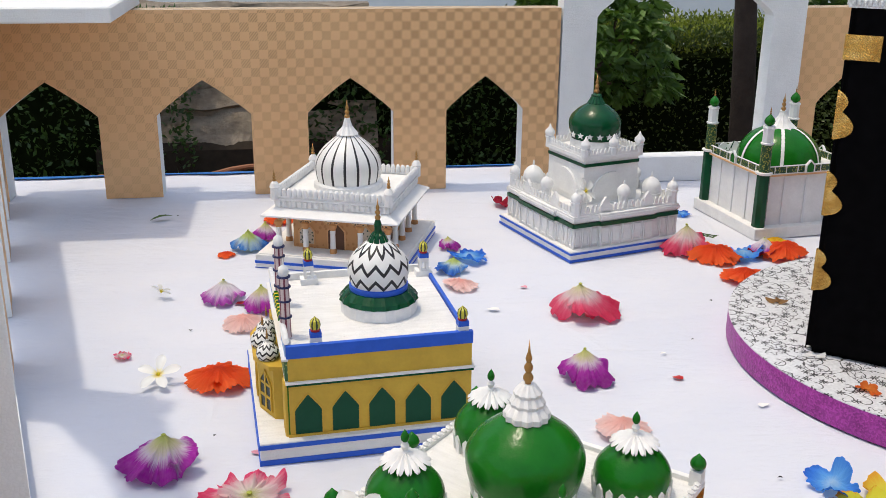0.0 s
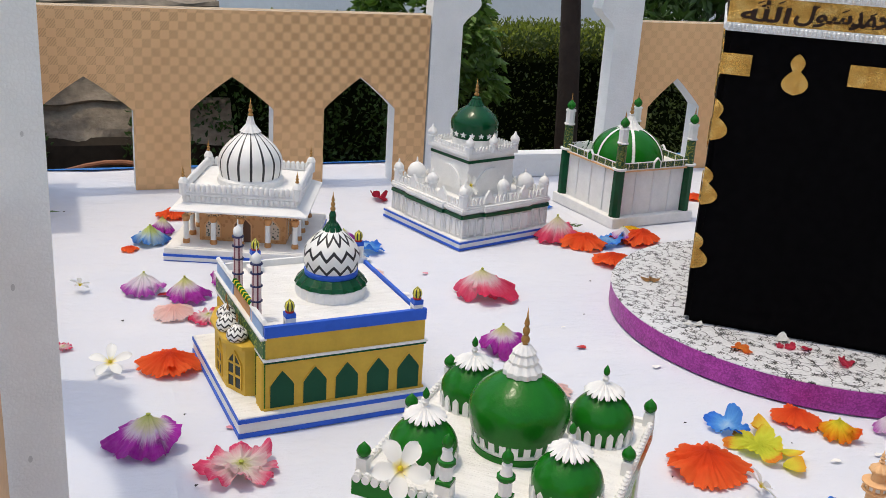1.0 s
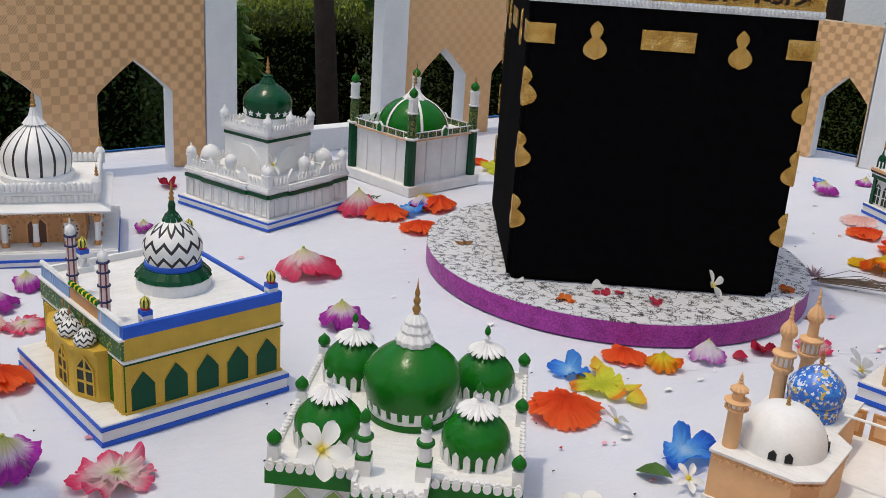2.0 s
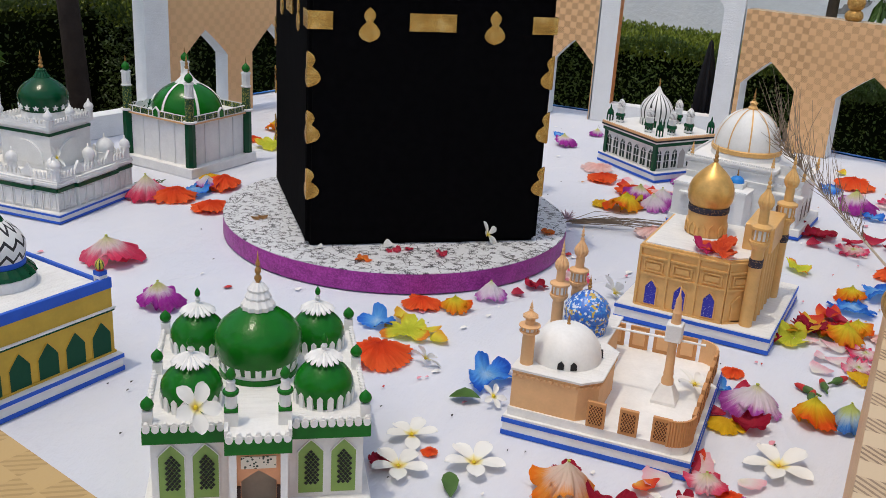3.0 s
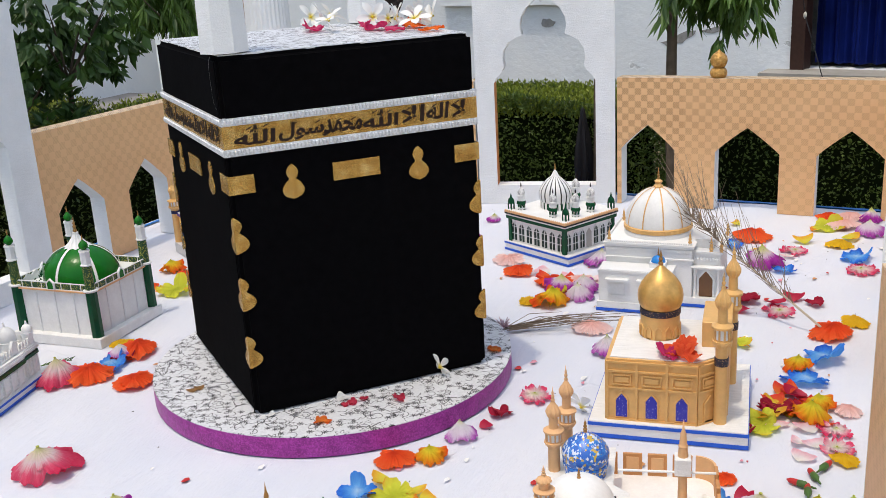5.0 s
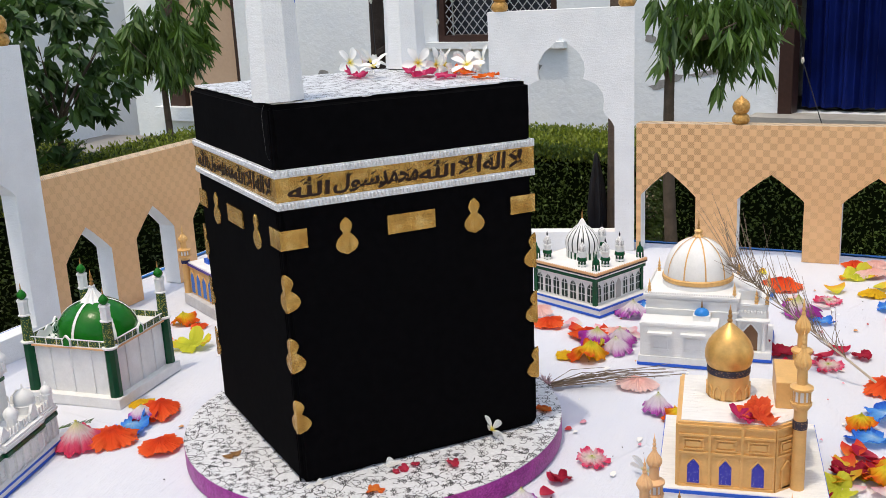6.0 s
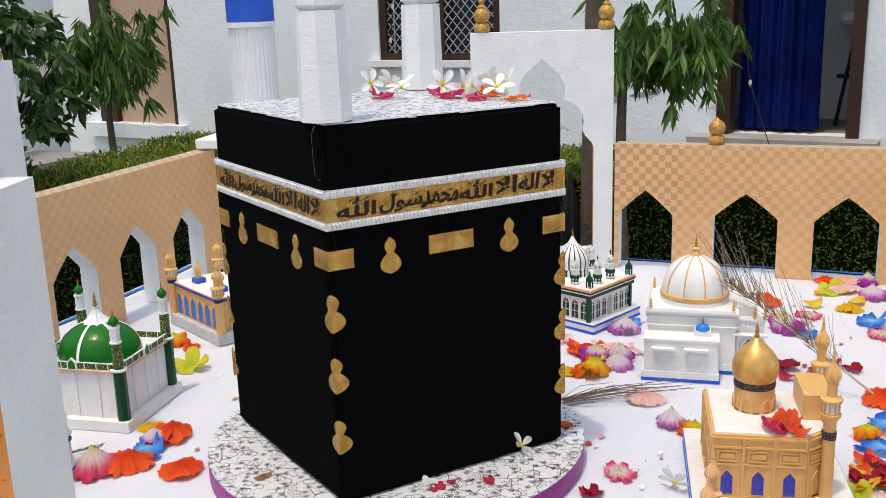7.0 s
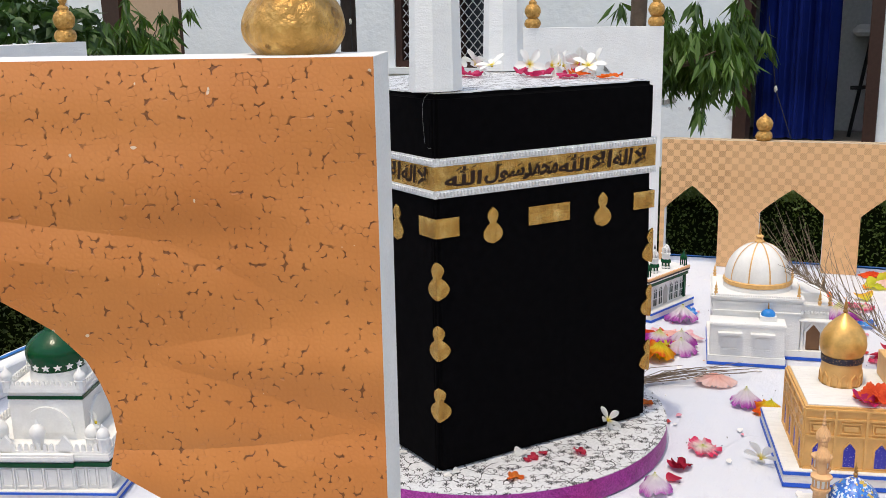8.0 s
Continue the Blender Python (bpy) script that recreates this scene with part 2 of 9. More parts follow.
def make_brocade():
    """Crinkled gold foil cloth: a fine herringbone weave, creases that catch the sky."""
    m = Mat("gold_brocade", 0.27, 0.88)
    v = m.node("ShaderNodeTexVoronoi", Scale=210, Randomness=0.8)
    v.feature = "DISTANCE_TO_EDGE"
    m.link(m.co, v.inputs["Vector"])
    weave = m.node("ShaderNodeTexWave", Scale=170.0, Distortion=9.0, Detail=2.0)
    weave.inputs["Detail Scale"].default_value = 1.2
    weave.bands_direction = "DIAGONAL"
    m.link(m.co, weave.inputs["Vector"])
    tone = m.ramp(m.noise(45, 4), [(0.3, (0.44, 0.23, 0.050)), (0.5, (0.70, 0.41, 0.105)), (0.7, (0.92, 0.64, 0.24))])
    tone = m.mix(m.math("MULTIPLY", m.ramp(weave.outputs["Fac"], [(0.15, (1, 1, 1)), (0.45, (0, 0, 0))]), 0.55), tone, (0.30, 0.14, 0.03))
    m.colour(m.mix(m.math("MULTIPLY", m.ramp(v.outputs["Distance"], [(0.02, (1, 1, 1)), (0.08, (0, 0, 0))]), 0.5), tone, (0.36, 0.18, 0.035)))
    crease = m.noise(75, 4, 0.6, m.mapped((1.6, 1.6, 0.8)))
    m.bump(m.math("ADD", m.math("MULTIPLY", v.outputs["Distance"], 1.6), m.math("ADD", m.math("MULTIPLY", weave.outputs["Fac"], 0.35), m.math("MULTIPLY", crease, 7.0))), 0.75, 0.0018)
    return m.m


def make_glitter(name, a, b, rough=0.3, metal=0.35):
    m = Mat(name, rough, metal)
    v = m.node("ShaderNodeTexVoronoi", Scale=420)
    m.link(m.co, v.inputs["Vector"])
    spark = m.ramp(v.outputs["Color"], [(0.35, a), (0.75, b)])
    m.colour(m.mix(0.4, spark, m.ramp(m.noise(45, 4), [(0.35, a), (0.65, b)])))
    m.bump(v.outputs["Distance"], 0.6, 0.001)
    return m.m


CLOTH = make_cloth()
WALLPAPER = make_wallpaper()
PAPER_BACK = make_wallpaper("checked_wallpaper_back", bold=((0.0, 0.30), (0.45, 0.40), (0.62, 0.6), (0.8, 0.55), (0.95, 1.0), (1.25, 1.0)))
GOLDEN_PAPER = make_wallpaper("golden_checked_paper", (1, 1, 0.0001), (0.44, 0.285, 0.11), (0.475, 0.31, 0.125), (0.31, 0.19, 0.07), ((0.0, 0.8), (1.3, 0.8)))
PAPER_CORNER = make_wallpaper("checked_wallpaper_corner", bold=((0.0, 0.85), (0.7, 1.0)))
PAPER_HOUSE = make_wallpaper("checked_wallpaper_house", bold=((0.0, 1.0), (0.205, 1.0), (0.207, 0.68), (0.45, 0.6), (0.85, 0.35)))
WALLPAPER_TOP = make_wallpaper("checked_wallpaper_top", (1, 1, 0.0001), (0.50, 0.355, 0.215), (0.58, 0.43, 0.275), (0.17, 0.10, 0.06), ((0.0, 1.0), (1.3, 1.0)))
ORANGE_FOAM = make_orange_foam()
VELVET = make_velvet()
BROCADE = make_brocade()
PURPLE = make_glitter("purple_glitter", (0.20, 0.010, 0.165), (0.42, 0.045, 0.34), 0.42, 0.12)
SILVER = make_glitter("silver_braid", (0.55, 0.56, 0.58), (0.85, 0.86, 0.88), 0.35)


# ---------------------------------------------------------------- mesh helpers
def thing(name, label, category, m=None, group="", kind=""):
    ob = new(name)
    ob.empty_display_size = 0.02
    if m is not None:
        ob.matrix_world = m
    return tagged(ob, label, category, group, kind)


def solid(name, bm, material, smooth=False):
    me = bpy.data.meshes.new(name)
    bmesh.ops.recalc_face_normals(bm, faces=bm.faces)
    bm.to_mesh(me)
    bm.free()
    for mat in material if isinstance(material, (list, tuple)) else (material,):
        me.materials.append(mat)
    if smooth:
        me.polygons.foreach_set("use_smooth", [True] * len(me.polygons))
        me.set_sharp_from_angle(angle=radians(38))
    return new(name, me)


def part(name, bm, material, parent, label="", m=None, smooth=False):
    ob = solid(name, bm, material, smooth)
    ob.parent = parent
    if m is not None:
        ob.matrix_basis = m
    return tagged(ob, label)


def share(ob, parent, m):
    """Another part on the same mesh."""
    c = new(ob.name.split(".")[0], ob.data)
    c.parent, c.matrix_basis = parent, m
    return c


def box(bm, x0, x1, y0, y1, z0, z1, bevel=0.0, mat=0):
    g = bmesh.ops.create_cube(bm, size=1)["verts"]
    for v in g:
        v.co = ((x0 + x1) / 2 + v.co.x * (x1 - x0), (y0 + y1) / 2 + v.co.y * (y1 - y0), (z0 + z1) / 2 + v.co.z * (z1 - z0))
    faces = {f for v in g for f in v.link_faces}
    for f in faces:
        f.material_index = mat
    if bevel:
        edges = {e for f in faces for e in f.edges}
        bmesh.ops.bevel(bm, geom=list(edges), offset=bevel, segments=1, affect="EDGES", profile=0.5)
    return bm


def cube(x0, x1, y0, y1, z0, z1, bevel=0.0):
    return box(bmesh.new(), x0, x1, y0, y1, z0, z1, bevel)


def lathe(bm, profile, n=24, at=(0, 0, 0), mat=0, lobes=0, lobe=0.0, turn=0.0):
    """A body of revolution from (radius, height) pairs; lobes give it ribs."""
    rings = []
    for r, z in profile:
        if r < 1e-6:
            rings.append([bm.verts.new((at[0], at[1], at[2] + z))])
        else:
            ring = []
            for i in range(n):
                a = 2 * math.pi * i / n + turn
                k = r * (1 + lobe * math.cos(lobes * a)) if lobes else r
                ring.append(bm.verts.new((at[0] + k * math.cos(a), at[1] + k * math.sin(a), at[2] + z)))
            rings.append(ring)
    for a, b in zip(rings, rings[1:]):
        for i in range(n):
            j = (i + 1) % n
            q = [a[i % len(a)], a[j % len(a)], b[j % len(b)], b[i % len(b)]]
            q = list(dict.fromkeys(q))
            if len(q) > 2:
                bm.faces.new(q).material_index = mat
    for ring, flip in ((rings[0], True), (rings[-1], False)):
        if len(ring) > 2:
            bm.faces.new(ring[::-1] if flip else ring).material_index = mat
    return bm


def prism(bm, outline, lo, hi, axis="y", mat=0):
    """Pushes a flat outline of (u, v) through from lo to hi along an axis; u, v are the other two axes in order."""
    def put(u, v, w):
        return {"x": (w, u, v), "y": (u, w, v), "z": (u, v, w)}[axis]
    a = [bm.verts.new(put(u, v, lo)) for u, v in outline]
    b = [bm.verts.new(put(u, v, hi)) for u, v in outline]
    bm.faces.new(a).material_index = mat
    bm.faces.new(b[::-1]).material_index = mat
    for i in range(len(a)):
        j = (i + 1) % len(a)
        bm.faces.new((a[j], a[i], b[i], b[j])).material_index = mat
    return bm


def arch(cx, hw, z0, spring, apex, n=5):
    """A keel arch's outline, from its right foot over the point to its left foot."""
    pts = [(cx + hw, z0), (cx + hw, spring)]
    for i in range(1, n):
        s = i / n
        pts.append((cx + hw * (1 - s) ** 0.85 * (1 + 0.25 * s * (1 - s)), spring + (apex - spring) * (0.55 * s + 0.45 * s ** 2 + 0.25 * s * (1 - s))))
    left = [(2 * cx - u, v) for u, v in reversed(pts)]
    return pts + [(cx, apex)] + left


def dome_profile(r, h, base=0.85, n=12, z0=0.0, belly=0.3):
    """An onion-shaped profile: base radius factor, belly height share."""
    out = []
    for i in range(n + 1):
        s = i / n
        if s < belly:
            k = base + (1 - base) * math.sin(math.pi / 2 * s / belly)
        else:
            k = math.cos(math.pi / 2 * (s - belly) / (1 - belly)) ** 0.85 if s < 1 else 0
        out.append((r * max(k, 0.0), z0 + h * s))
    return out


# ---------------------------------------------------------------- ground and table
def ground_sheet():
    m = Mat("garden_soil", 0.95, 0, 0.2)
    m.colour(m.mix(m.ramp(m.noise(1.1, 5), [(0.42, (0, 0, 0)), (0.6, (1, 1, 1))]), m.ramp(m.noise(30, 4), [(0.3, (0.16, 0.12, 0.08)), (0.7, (0.30, 0.23, 0.16))]), m.ramp(m.noise(25, 4), [(0.3, (0.07, 0.08, 0.03)), (0.7, (0.14, 0.14, 0.06))])))
    m.bump(m.noise(18, 6), 0.8, 0.03)
    bm = bmesh.new()
    bmesh.ops.create_grid(bm, x_segments=60, y_segments=60, size=60)
    for v in bm.verts:
        v.co.z = -0.62 + 0.015 * noise.noise(v.co * 0.8)
    tagged(solid("ground", bm, m.m, True), "bare brown garden soil with patches of grass", "ground", kind="structure")


ground_sheet()


def table():
    bm = bmesh.new()
    nx, ny = 150, 120
    x0, y0, y1 = -0.75, -0.1, 2.44
    g = [[None] * (ny + 1) for _ in range(nx + 1)]
    for i in range(nx + 1):
        for j in range(ny + 1):
            y = y0 + (y1 - y0) * j / ny
            x = x0 + (2.60 - 0.24 * max(0.0, y - 1.1) - x0) * i / nx
            z = 0.0025 * noise.noise((x * 5, y * 7, 0.3)) * 0.5 + 0.0012 * noise.noise((x * 22 + 3 * y, y * 4, 1.7))
            z = min(z, 0.0012)
            g[i][j] = bm.verts.new((x, y, z - 0.0012))
    for i in range(nx):
        for j in range(ny):
            bm.faces.new((g[i][j], g[i + 1][j], g[i + 1][j + 1], g[i][j + 1]))
    rim = [g[i][0] for i in range(nx + 1)] + [g[nx][j] for j in range(1, ny + 1)] + [g[i][ny] for i in range(nx - 1, -1, -1)] + [g[0][j] for j in range(ny - 1, 0, -1)]
    low = [bm.verts.new((v.co.x * 1.004 - 0.004, v.co.y * 1.004 - 0.005, -0.28)) for v in rim]
    for i in range(len(rim)):
        j = (i + 1) % len(rim)
        bm.faces.new((rim[j], rim[i], low[i], low[j]))
    tagged(solid("tablecloth", bm, CLOTH, True), "white creased cotton cloth spread over a low table", "cloth")
    t = thing("table", "plain wooden display table under a white cloth", "table", pose(1.0, 1.21, 0))
    wood = paint("table_wood", (0.22, 0.13, 0.07), 0.6, 0.2)
    part("tabletop", prism(bmesh.new(), [(-1.745, -1.3), (1.58, -1.3), (1.58, -0.1), (1.26, 1.2), (-1.745, 1.2)], -0.04, -0.005, "z"), wood, t)
    for sx in (-1, 1):
        for sy in (-1, 1):
            part("leg", cube(sx * 1.1 - 0.03, sx * 1.1 + 0.03, sy * 1.1 - 0.03, sy * 1.1 + 0.03, -0.63, -0.04), wood, t)


table()


# ---------------------------------------------------------------- the arcade round the table
def line_pose(ax, ay, bx, by):
    """Origin at a, local x towards b; the inner face is at local y = 0 and the panel stands on the +y side."""
    return pose(ax, ay, 0, 0, 0, math.degrees(math.atan2(by - ay, bx - ax))), math.hypot(bx - ax, by - ay)


def arcade(name, a, b, arches, height=0.40, thick=0.056, hw=0.095, label="", spring=0.178, apex=0.257, paper=None, top_paper=None):
    m, length = line_pose(*a, *b)
    bm = bmesh.new()
    pts = [(0, 0)]
    for cx in arches:
        w = hw[arches.index(cx)] if isinstance(hw, (list, tuple)) else hw
        pts += arch(cx, w, 0, spring, apex)[::-1]
    pts += [(length, 0), (length, height), (0, height)]
    prism(bm, pts, 0, thick)
    for f in bm.faces:
        n = f.normal
        f.normal_update()
        c = f.calc_center_median()
        inner = abs(f.normal.y) > 0.9
        top = abs(f.normal.z) > 0.9 and c.z > height - 0.01
        f.material_index = 0 if inner and c.y < thick / 2 else 3 if top else 2 if inner else 1
    bm.normal_update()
    bmesh.ops.triangulate(bm, faces=[f for f in bm.faces if len(f.verts) > 4])
    ob = solid(name, bm, [paper or WALLPAPER, WHITE, ORANGE_FOAM, top_paper or WALLPAPER_TOP])
    ob.matrix_world = m
    tagged(ob, label or "arcaded foam wall faced with tan checked wallpaper, white arch edges", "wall", kind="structure")
    return ob


# half of the scalloped arch: jamb, two lobes and the point
GATE_HALF = [(0.158, 0.06), (0.158, 0.390), (0.150, 0.405), (0.132, 0.424), (0.124, 0.440), (0.128, 0.465), (0.124, 0.490), (0.108, 0.515), (0.085, 0.528), (0.066, 0.536), (0.071, 0.560), (0.069, 0.585), (0.052, 0.615), (0.020, 0.643), (0.0, 0.662)]
LEFT_HALF = [(0.169, 0.03), (0.169, 0.474), (0.1423, 0.5242), (0.1244, 0.5449), (0.1072, 0.5555), (0.0959, 0.563), (0.1009, 0.5843), (0.0988, 0.5998), (0.0945, 0.6122), (0.0888, 0.6234), (0.0729, 0.6397), (0.0576, 0.6491), (0.0322, 0.6639), (0.0, 0.686)]


def gate(name, a, b, height=0.742, thick=0.05, label="", outer=None, sill=0.06, half=None, brown_jamb=False):
    m, w = line_pose(*a, *b)
    bm = bmesh.new()
    if half is None:
        half = [(u * w / 0.435, v) for u, v in GATE_HALF]
    o = [(w / 2 + u, v) for u, v in half] + [(w / 2 - u, v) for u, v in reversed(half[:-1])]
    mid = len(o) // 2
    # two halves, joined over the point of the arch
    halves = ([(w, 0), (w, height), (w / 2, height)] + o[:mid + 1][::-1] + [(w / 2, sill), (w / 2, 0)], [(w / 2, 0), (w / 2, sill)] + o[mid:][::-1] + [(w / 2, height), (0, height), (0, 0)])
    for pts in halves:
        clean = [p for i, p in enumerate(pts) if p != pts[i - 1]]
        prism(bm, clean, 0, thick)
    bm.normal_update()
    bmesh.ops.triangulate(bm, faces=[f for f in bm.faces if len(f.verts) > 4])
    bmesh.ops.remove_doubles(bm, verts=bm.verts, dist=1e-5)
    inside = [f for f in bm.faces if all(abs(v.co.x - w / 2) < 1e-5 for v in f.verts)]
    bmesh.ops.delete(bm, geom=inside, context="FACES")
    for f in bm.faces:
        f.normal_update()
        c = f.calc_center_median()
        f.material_index = 1 if (abs(f.normal.y) > 0.9 and c.y > thick / 2) or (brown_jamb and abs(f.normal.x) > 0.9 and 0.03 < c.x < w - 0.03 and c.z < 0.4) else 0
    ob = solid(name, bm, [WHITE, outer or ORANGE_FOAM])
    ob.matrix_world = m
    tagged(ob, label or "tall white foam gateway with a scalloped pointed arch", "gateway", kind="structure")
    return ob, m, w


BACK = 2.222
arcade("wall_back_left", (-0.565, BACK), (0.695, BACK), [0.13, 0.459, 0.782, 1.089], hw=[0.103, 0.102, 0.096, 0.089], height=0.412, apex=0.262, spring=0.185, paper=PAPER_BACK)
gate("gateway_back", (0.70, BACK + 0.002), (1.288, BACK + 0.006))
arcade("wall_back_right", (1.300, 2.256), (2.125, 2.262), [0.138, 0.400, 0.647], hw=[0.083, 0.081, 0.079], height=0.406)


arcade("wall_right_back", (2.176, 2.235), (2.373, 1.487), [0.17, 0.435, 0.703], hw=[0.085, 0.085, 0.068], height=0.396, apex=0.251, paper=PAPER_CORNER)
gate("gateway_right", (2.375, 1.482), (2.494, 1.064), brown_jamb=True)
arcade("wall_right_front", (2.496, 1.058), (2.503, 0.12), [0.097, 0.395, 0.680], hw=[0.083, 0.093, 0.09], height=0.397, apex=0.254, paper=PAPER_HOUSE)
gate("gateway_left", (-0.162, 0.835), (-0.302, 1.300), height=0.776, thick=0.061, sill=0.03, half=LEFT_HALF)
arcade("wall_left_back", (-0.304, 1.306), (-0.537, 2.211), [0.15, 0.43, 0.71], hw=0.09)
arcade("wall_left_front", (-0.224, 0.212), (-0.214, 0.806), [0.16, 0.42], hw=0.09, height=0.39, top_paper=GOLDEN_PAPER)
arcade("wall_front_left", (0.902, 0.181), (-0.162, -0.040), [], hw=0.09, height=0.39)
gate("gateway_front", (1.43, 0.190), (0.907, 0.182))
arcade("wall_front_right", (2.60, 0.21), (1.435, 0.190), [0.2, 0.5, 0.8], hw=0.09, height=0.39)


# ---------------------------------------------------------------- the black cube shrine on its round platform
SHRINE = Matrix.Translation((0.783, 1.169, 0)) @ Matrix.Rotation(radians(-39.0), 4, "Z")
SW, SD, S0, S1 = 0.454, 0.446, 0.041, 0.672
LEAN = 3.4  # degrees by which its plan is off the square
B0, B1 = 0.5215, 0.5610  # the belt's lower and upper edge


def vine_print(name, k):
    """White paper printed with black star flowers, open five-petalled blossoms and curling tendrils."""
    m = Mat(name, 0.4)

    def cells(scale, turn):
        v = m.node("ShaderNodeTexVoronoi", Scale=scale * k)
        v.voronoi_dimensions = "2D"
        co = m.mapped((1, 1, 1), (0, 0, turn))
        m.link(co, v.inputs["Vector"])
        d = m.node("ShaderNodeVectorMath")
        d.operation = "SUBTRACT"
        m.link(co, d.inputs[0])
        m.link(v.outputs["Position"], d.inputs[1])
        sep = m.node("ShaderNodeSeparateXYZ")
        m.link(d.outputs[0], sep.inputs[0])
        r = m.math("SQRT", m.math("ADD", m.math("POWER", sep.outputs[0], 2.0), m.math("POWER", sep.outputs[1], 2.0)))
        return r, m.math("ARCTAN2", sep.outputs[1], sep.outputs[0])

    r, a = cells(38.0, 0.0)
    star = m.math("LESS_THAN", r, m.math("MULTIPLY", m.math("ADD", 0.6, m.math("MULTIPLY", m.math("COSINE", m.math("MULTIPLY", a, 7.0)), 0.4)), 0.0070 / k))
    r, a = cells(23.0, 0.7)
    rim = m.math("ABSOLUTE", m.math("SUBTRACT", r, m.math("MULTIPLY", m.math("ADD", 0.72, m.math("MULTIPLY", m.math("COSINE", m.math("MULTIPLY", a, 6.0)), 0.28)), 0.0135 / k)))
    bloom = m.math("LESS_THAN", rim, 0.0010 / k)
    r, a = cells(30.0, 1.9)
    turnings = m.math("MULTIPLY", m.math("ADD", a, 3.3), 0.0021 / k)
    curl = m.math("MULTIPLY", m.math("LESS_THAN", m.math("ABSOLUTE", m.math("SUBTRACT", r, turnings)), 0.00075 / k), m.math("GREATER_THAN", r, 0.002 / k))
    v = m.node("ShaderNodeTexVoronoi", Scale=21.0 * k)
    v.feature, v.voronoi_dimensions = "DISTANCE_TO_EDGE", "2D"
    m.link(m.mix(0.022 / k, m.co, m.node("ShaderNodeTexNoise", Scale=38.0 * k).outputs["Color"]), v.inputs["Vector"])
    stem = m.math("MULTIPLY", m.math("LESS_THAN", v.outputs["Distance"], 0.017), m.math("GREATER_THAN", m.noise(18 * k, 1), 0.46))
    vine = m.math("MAXIMUM", curl, stem)
    ink = m.math("MAXIMUM", star, m.math("MAXIMUM", bloom, vine))
    m.colour(m.mix(ink, m.ramp(m.noise(260, 2), [(0.3, (0.58, 0.59, 0.61)), (0.7, (0.73, 0.74, 0.755))]), (0.02, 0.02, 0.024)))
    return m.m


def platform():
    t = thing("round_platform", "round platform, purple glitter rim and black-on-white vine print", "platform", pose(1.075, 1.197, 0))
    part("rim", lathe(bmesh.new(), [(0.356, 0), (0.359, 0.002), (0.359, 0.0385), (0.3585, 0.0395)], 120), PURPLE, t, smooth=True)
    part("top", lathe(bmesh.new(), [(0.3588, 0.0392), (0.3588, 0.041)], 120), vine_print("vine_print_paper", 1.0), t)


platform()



def pear(cx, top, bottom, w, n=14):
    """A gourd-shaped outline: small bulb over a large one, pointed at both ends."""
    h = top - bottom
    half = []
    for i in range(1, n):
        s = i / n
        if s < 0.62:
            k = math.sin(math.pi * min(1, s / 0.62) ** 0.8) ** 0.75
            k = max(k, 0.30) if s > 0.45 else k
        else:
            k = 0.55 * math.sin(math.pi * (s - 0.52) / 0.48) ** 0.8
        half.append((k * w / 2, bottom + h * s))
    return [(cx, bottom)] + [(cx + u, v) for u, v in half] + [(cx, top)] + [(cx - u, v) for u, v in reversed(half)]


# the creed in joined letter forms, word by word: letters, start and end along the belt, foot and head over its middle
CREED = [
    ("\uFDF2", 0.017, 0.086, -0.0150, 0.0160),
    ("\uFEAD\uFEB3\uFEEE\uFEDD", 0.092, 0.184, -0.0165, 0.0135),
    ("\uFEE3\uFEA4\uFEE4\uFEAA", 0.170, 0.238, -0.0130, 0.0110),
    ("\uFDF2", 0.240, 0.305, -0.0135, 0.0165),
    ("\uFE8D\uFEFB", 0.309, 0.354, -0.0125, 0.0165),
    ("\uFE8D\uFEDF\uFEEA", 0.358, 0.400, -0.0125, 0.0160),
    ("\uFEFB", 0.405, 0.433, -0.0130, 0.0165),
]


def word_mesh(letters):
    c = bpy.data.curves.new("belt_word", "FONT")
    c.body = letters[::-1]
    c.size, c.extrude, c.offset = 0.05, 0.0004, 0.0012
    tmp = new("belt_word", c)
    bpy.context.view_layer.update()
    me = bpy.data.meshes.new_from_object(tmp.evaluated_get(bpy.context.evaluated_depsgraph_get()))
    bpy.data.objects.remove(tmp)
    bpy.data.curves.remove(c)
    return me


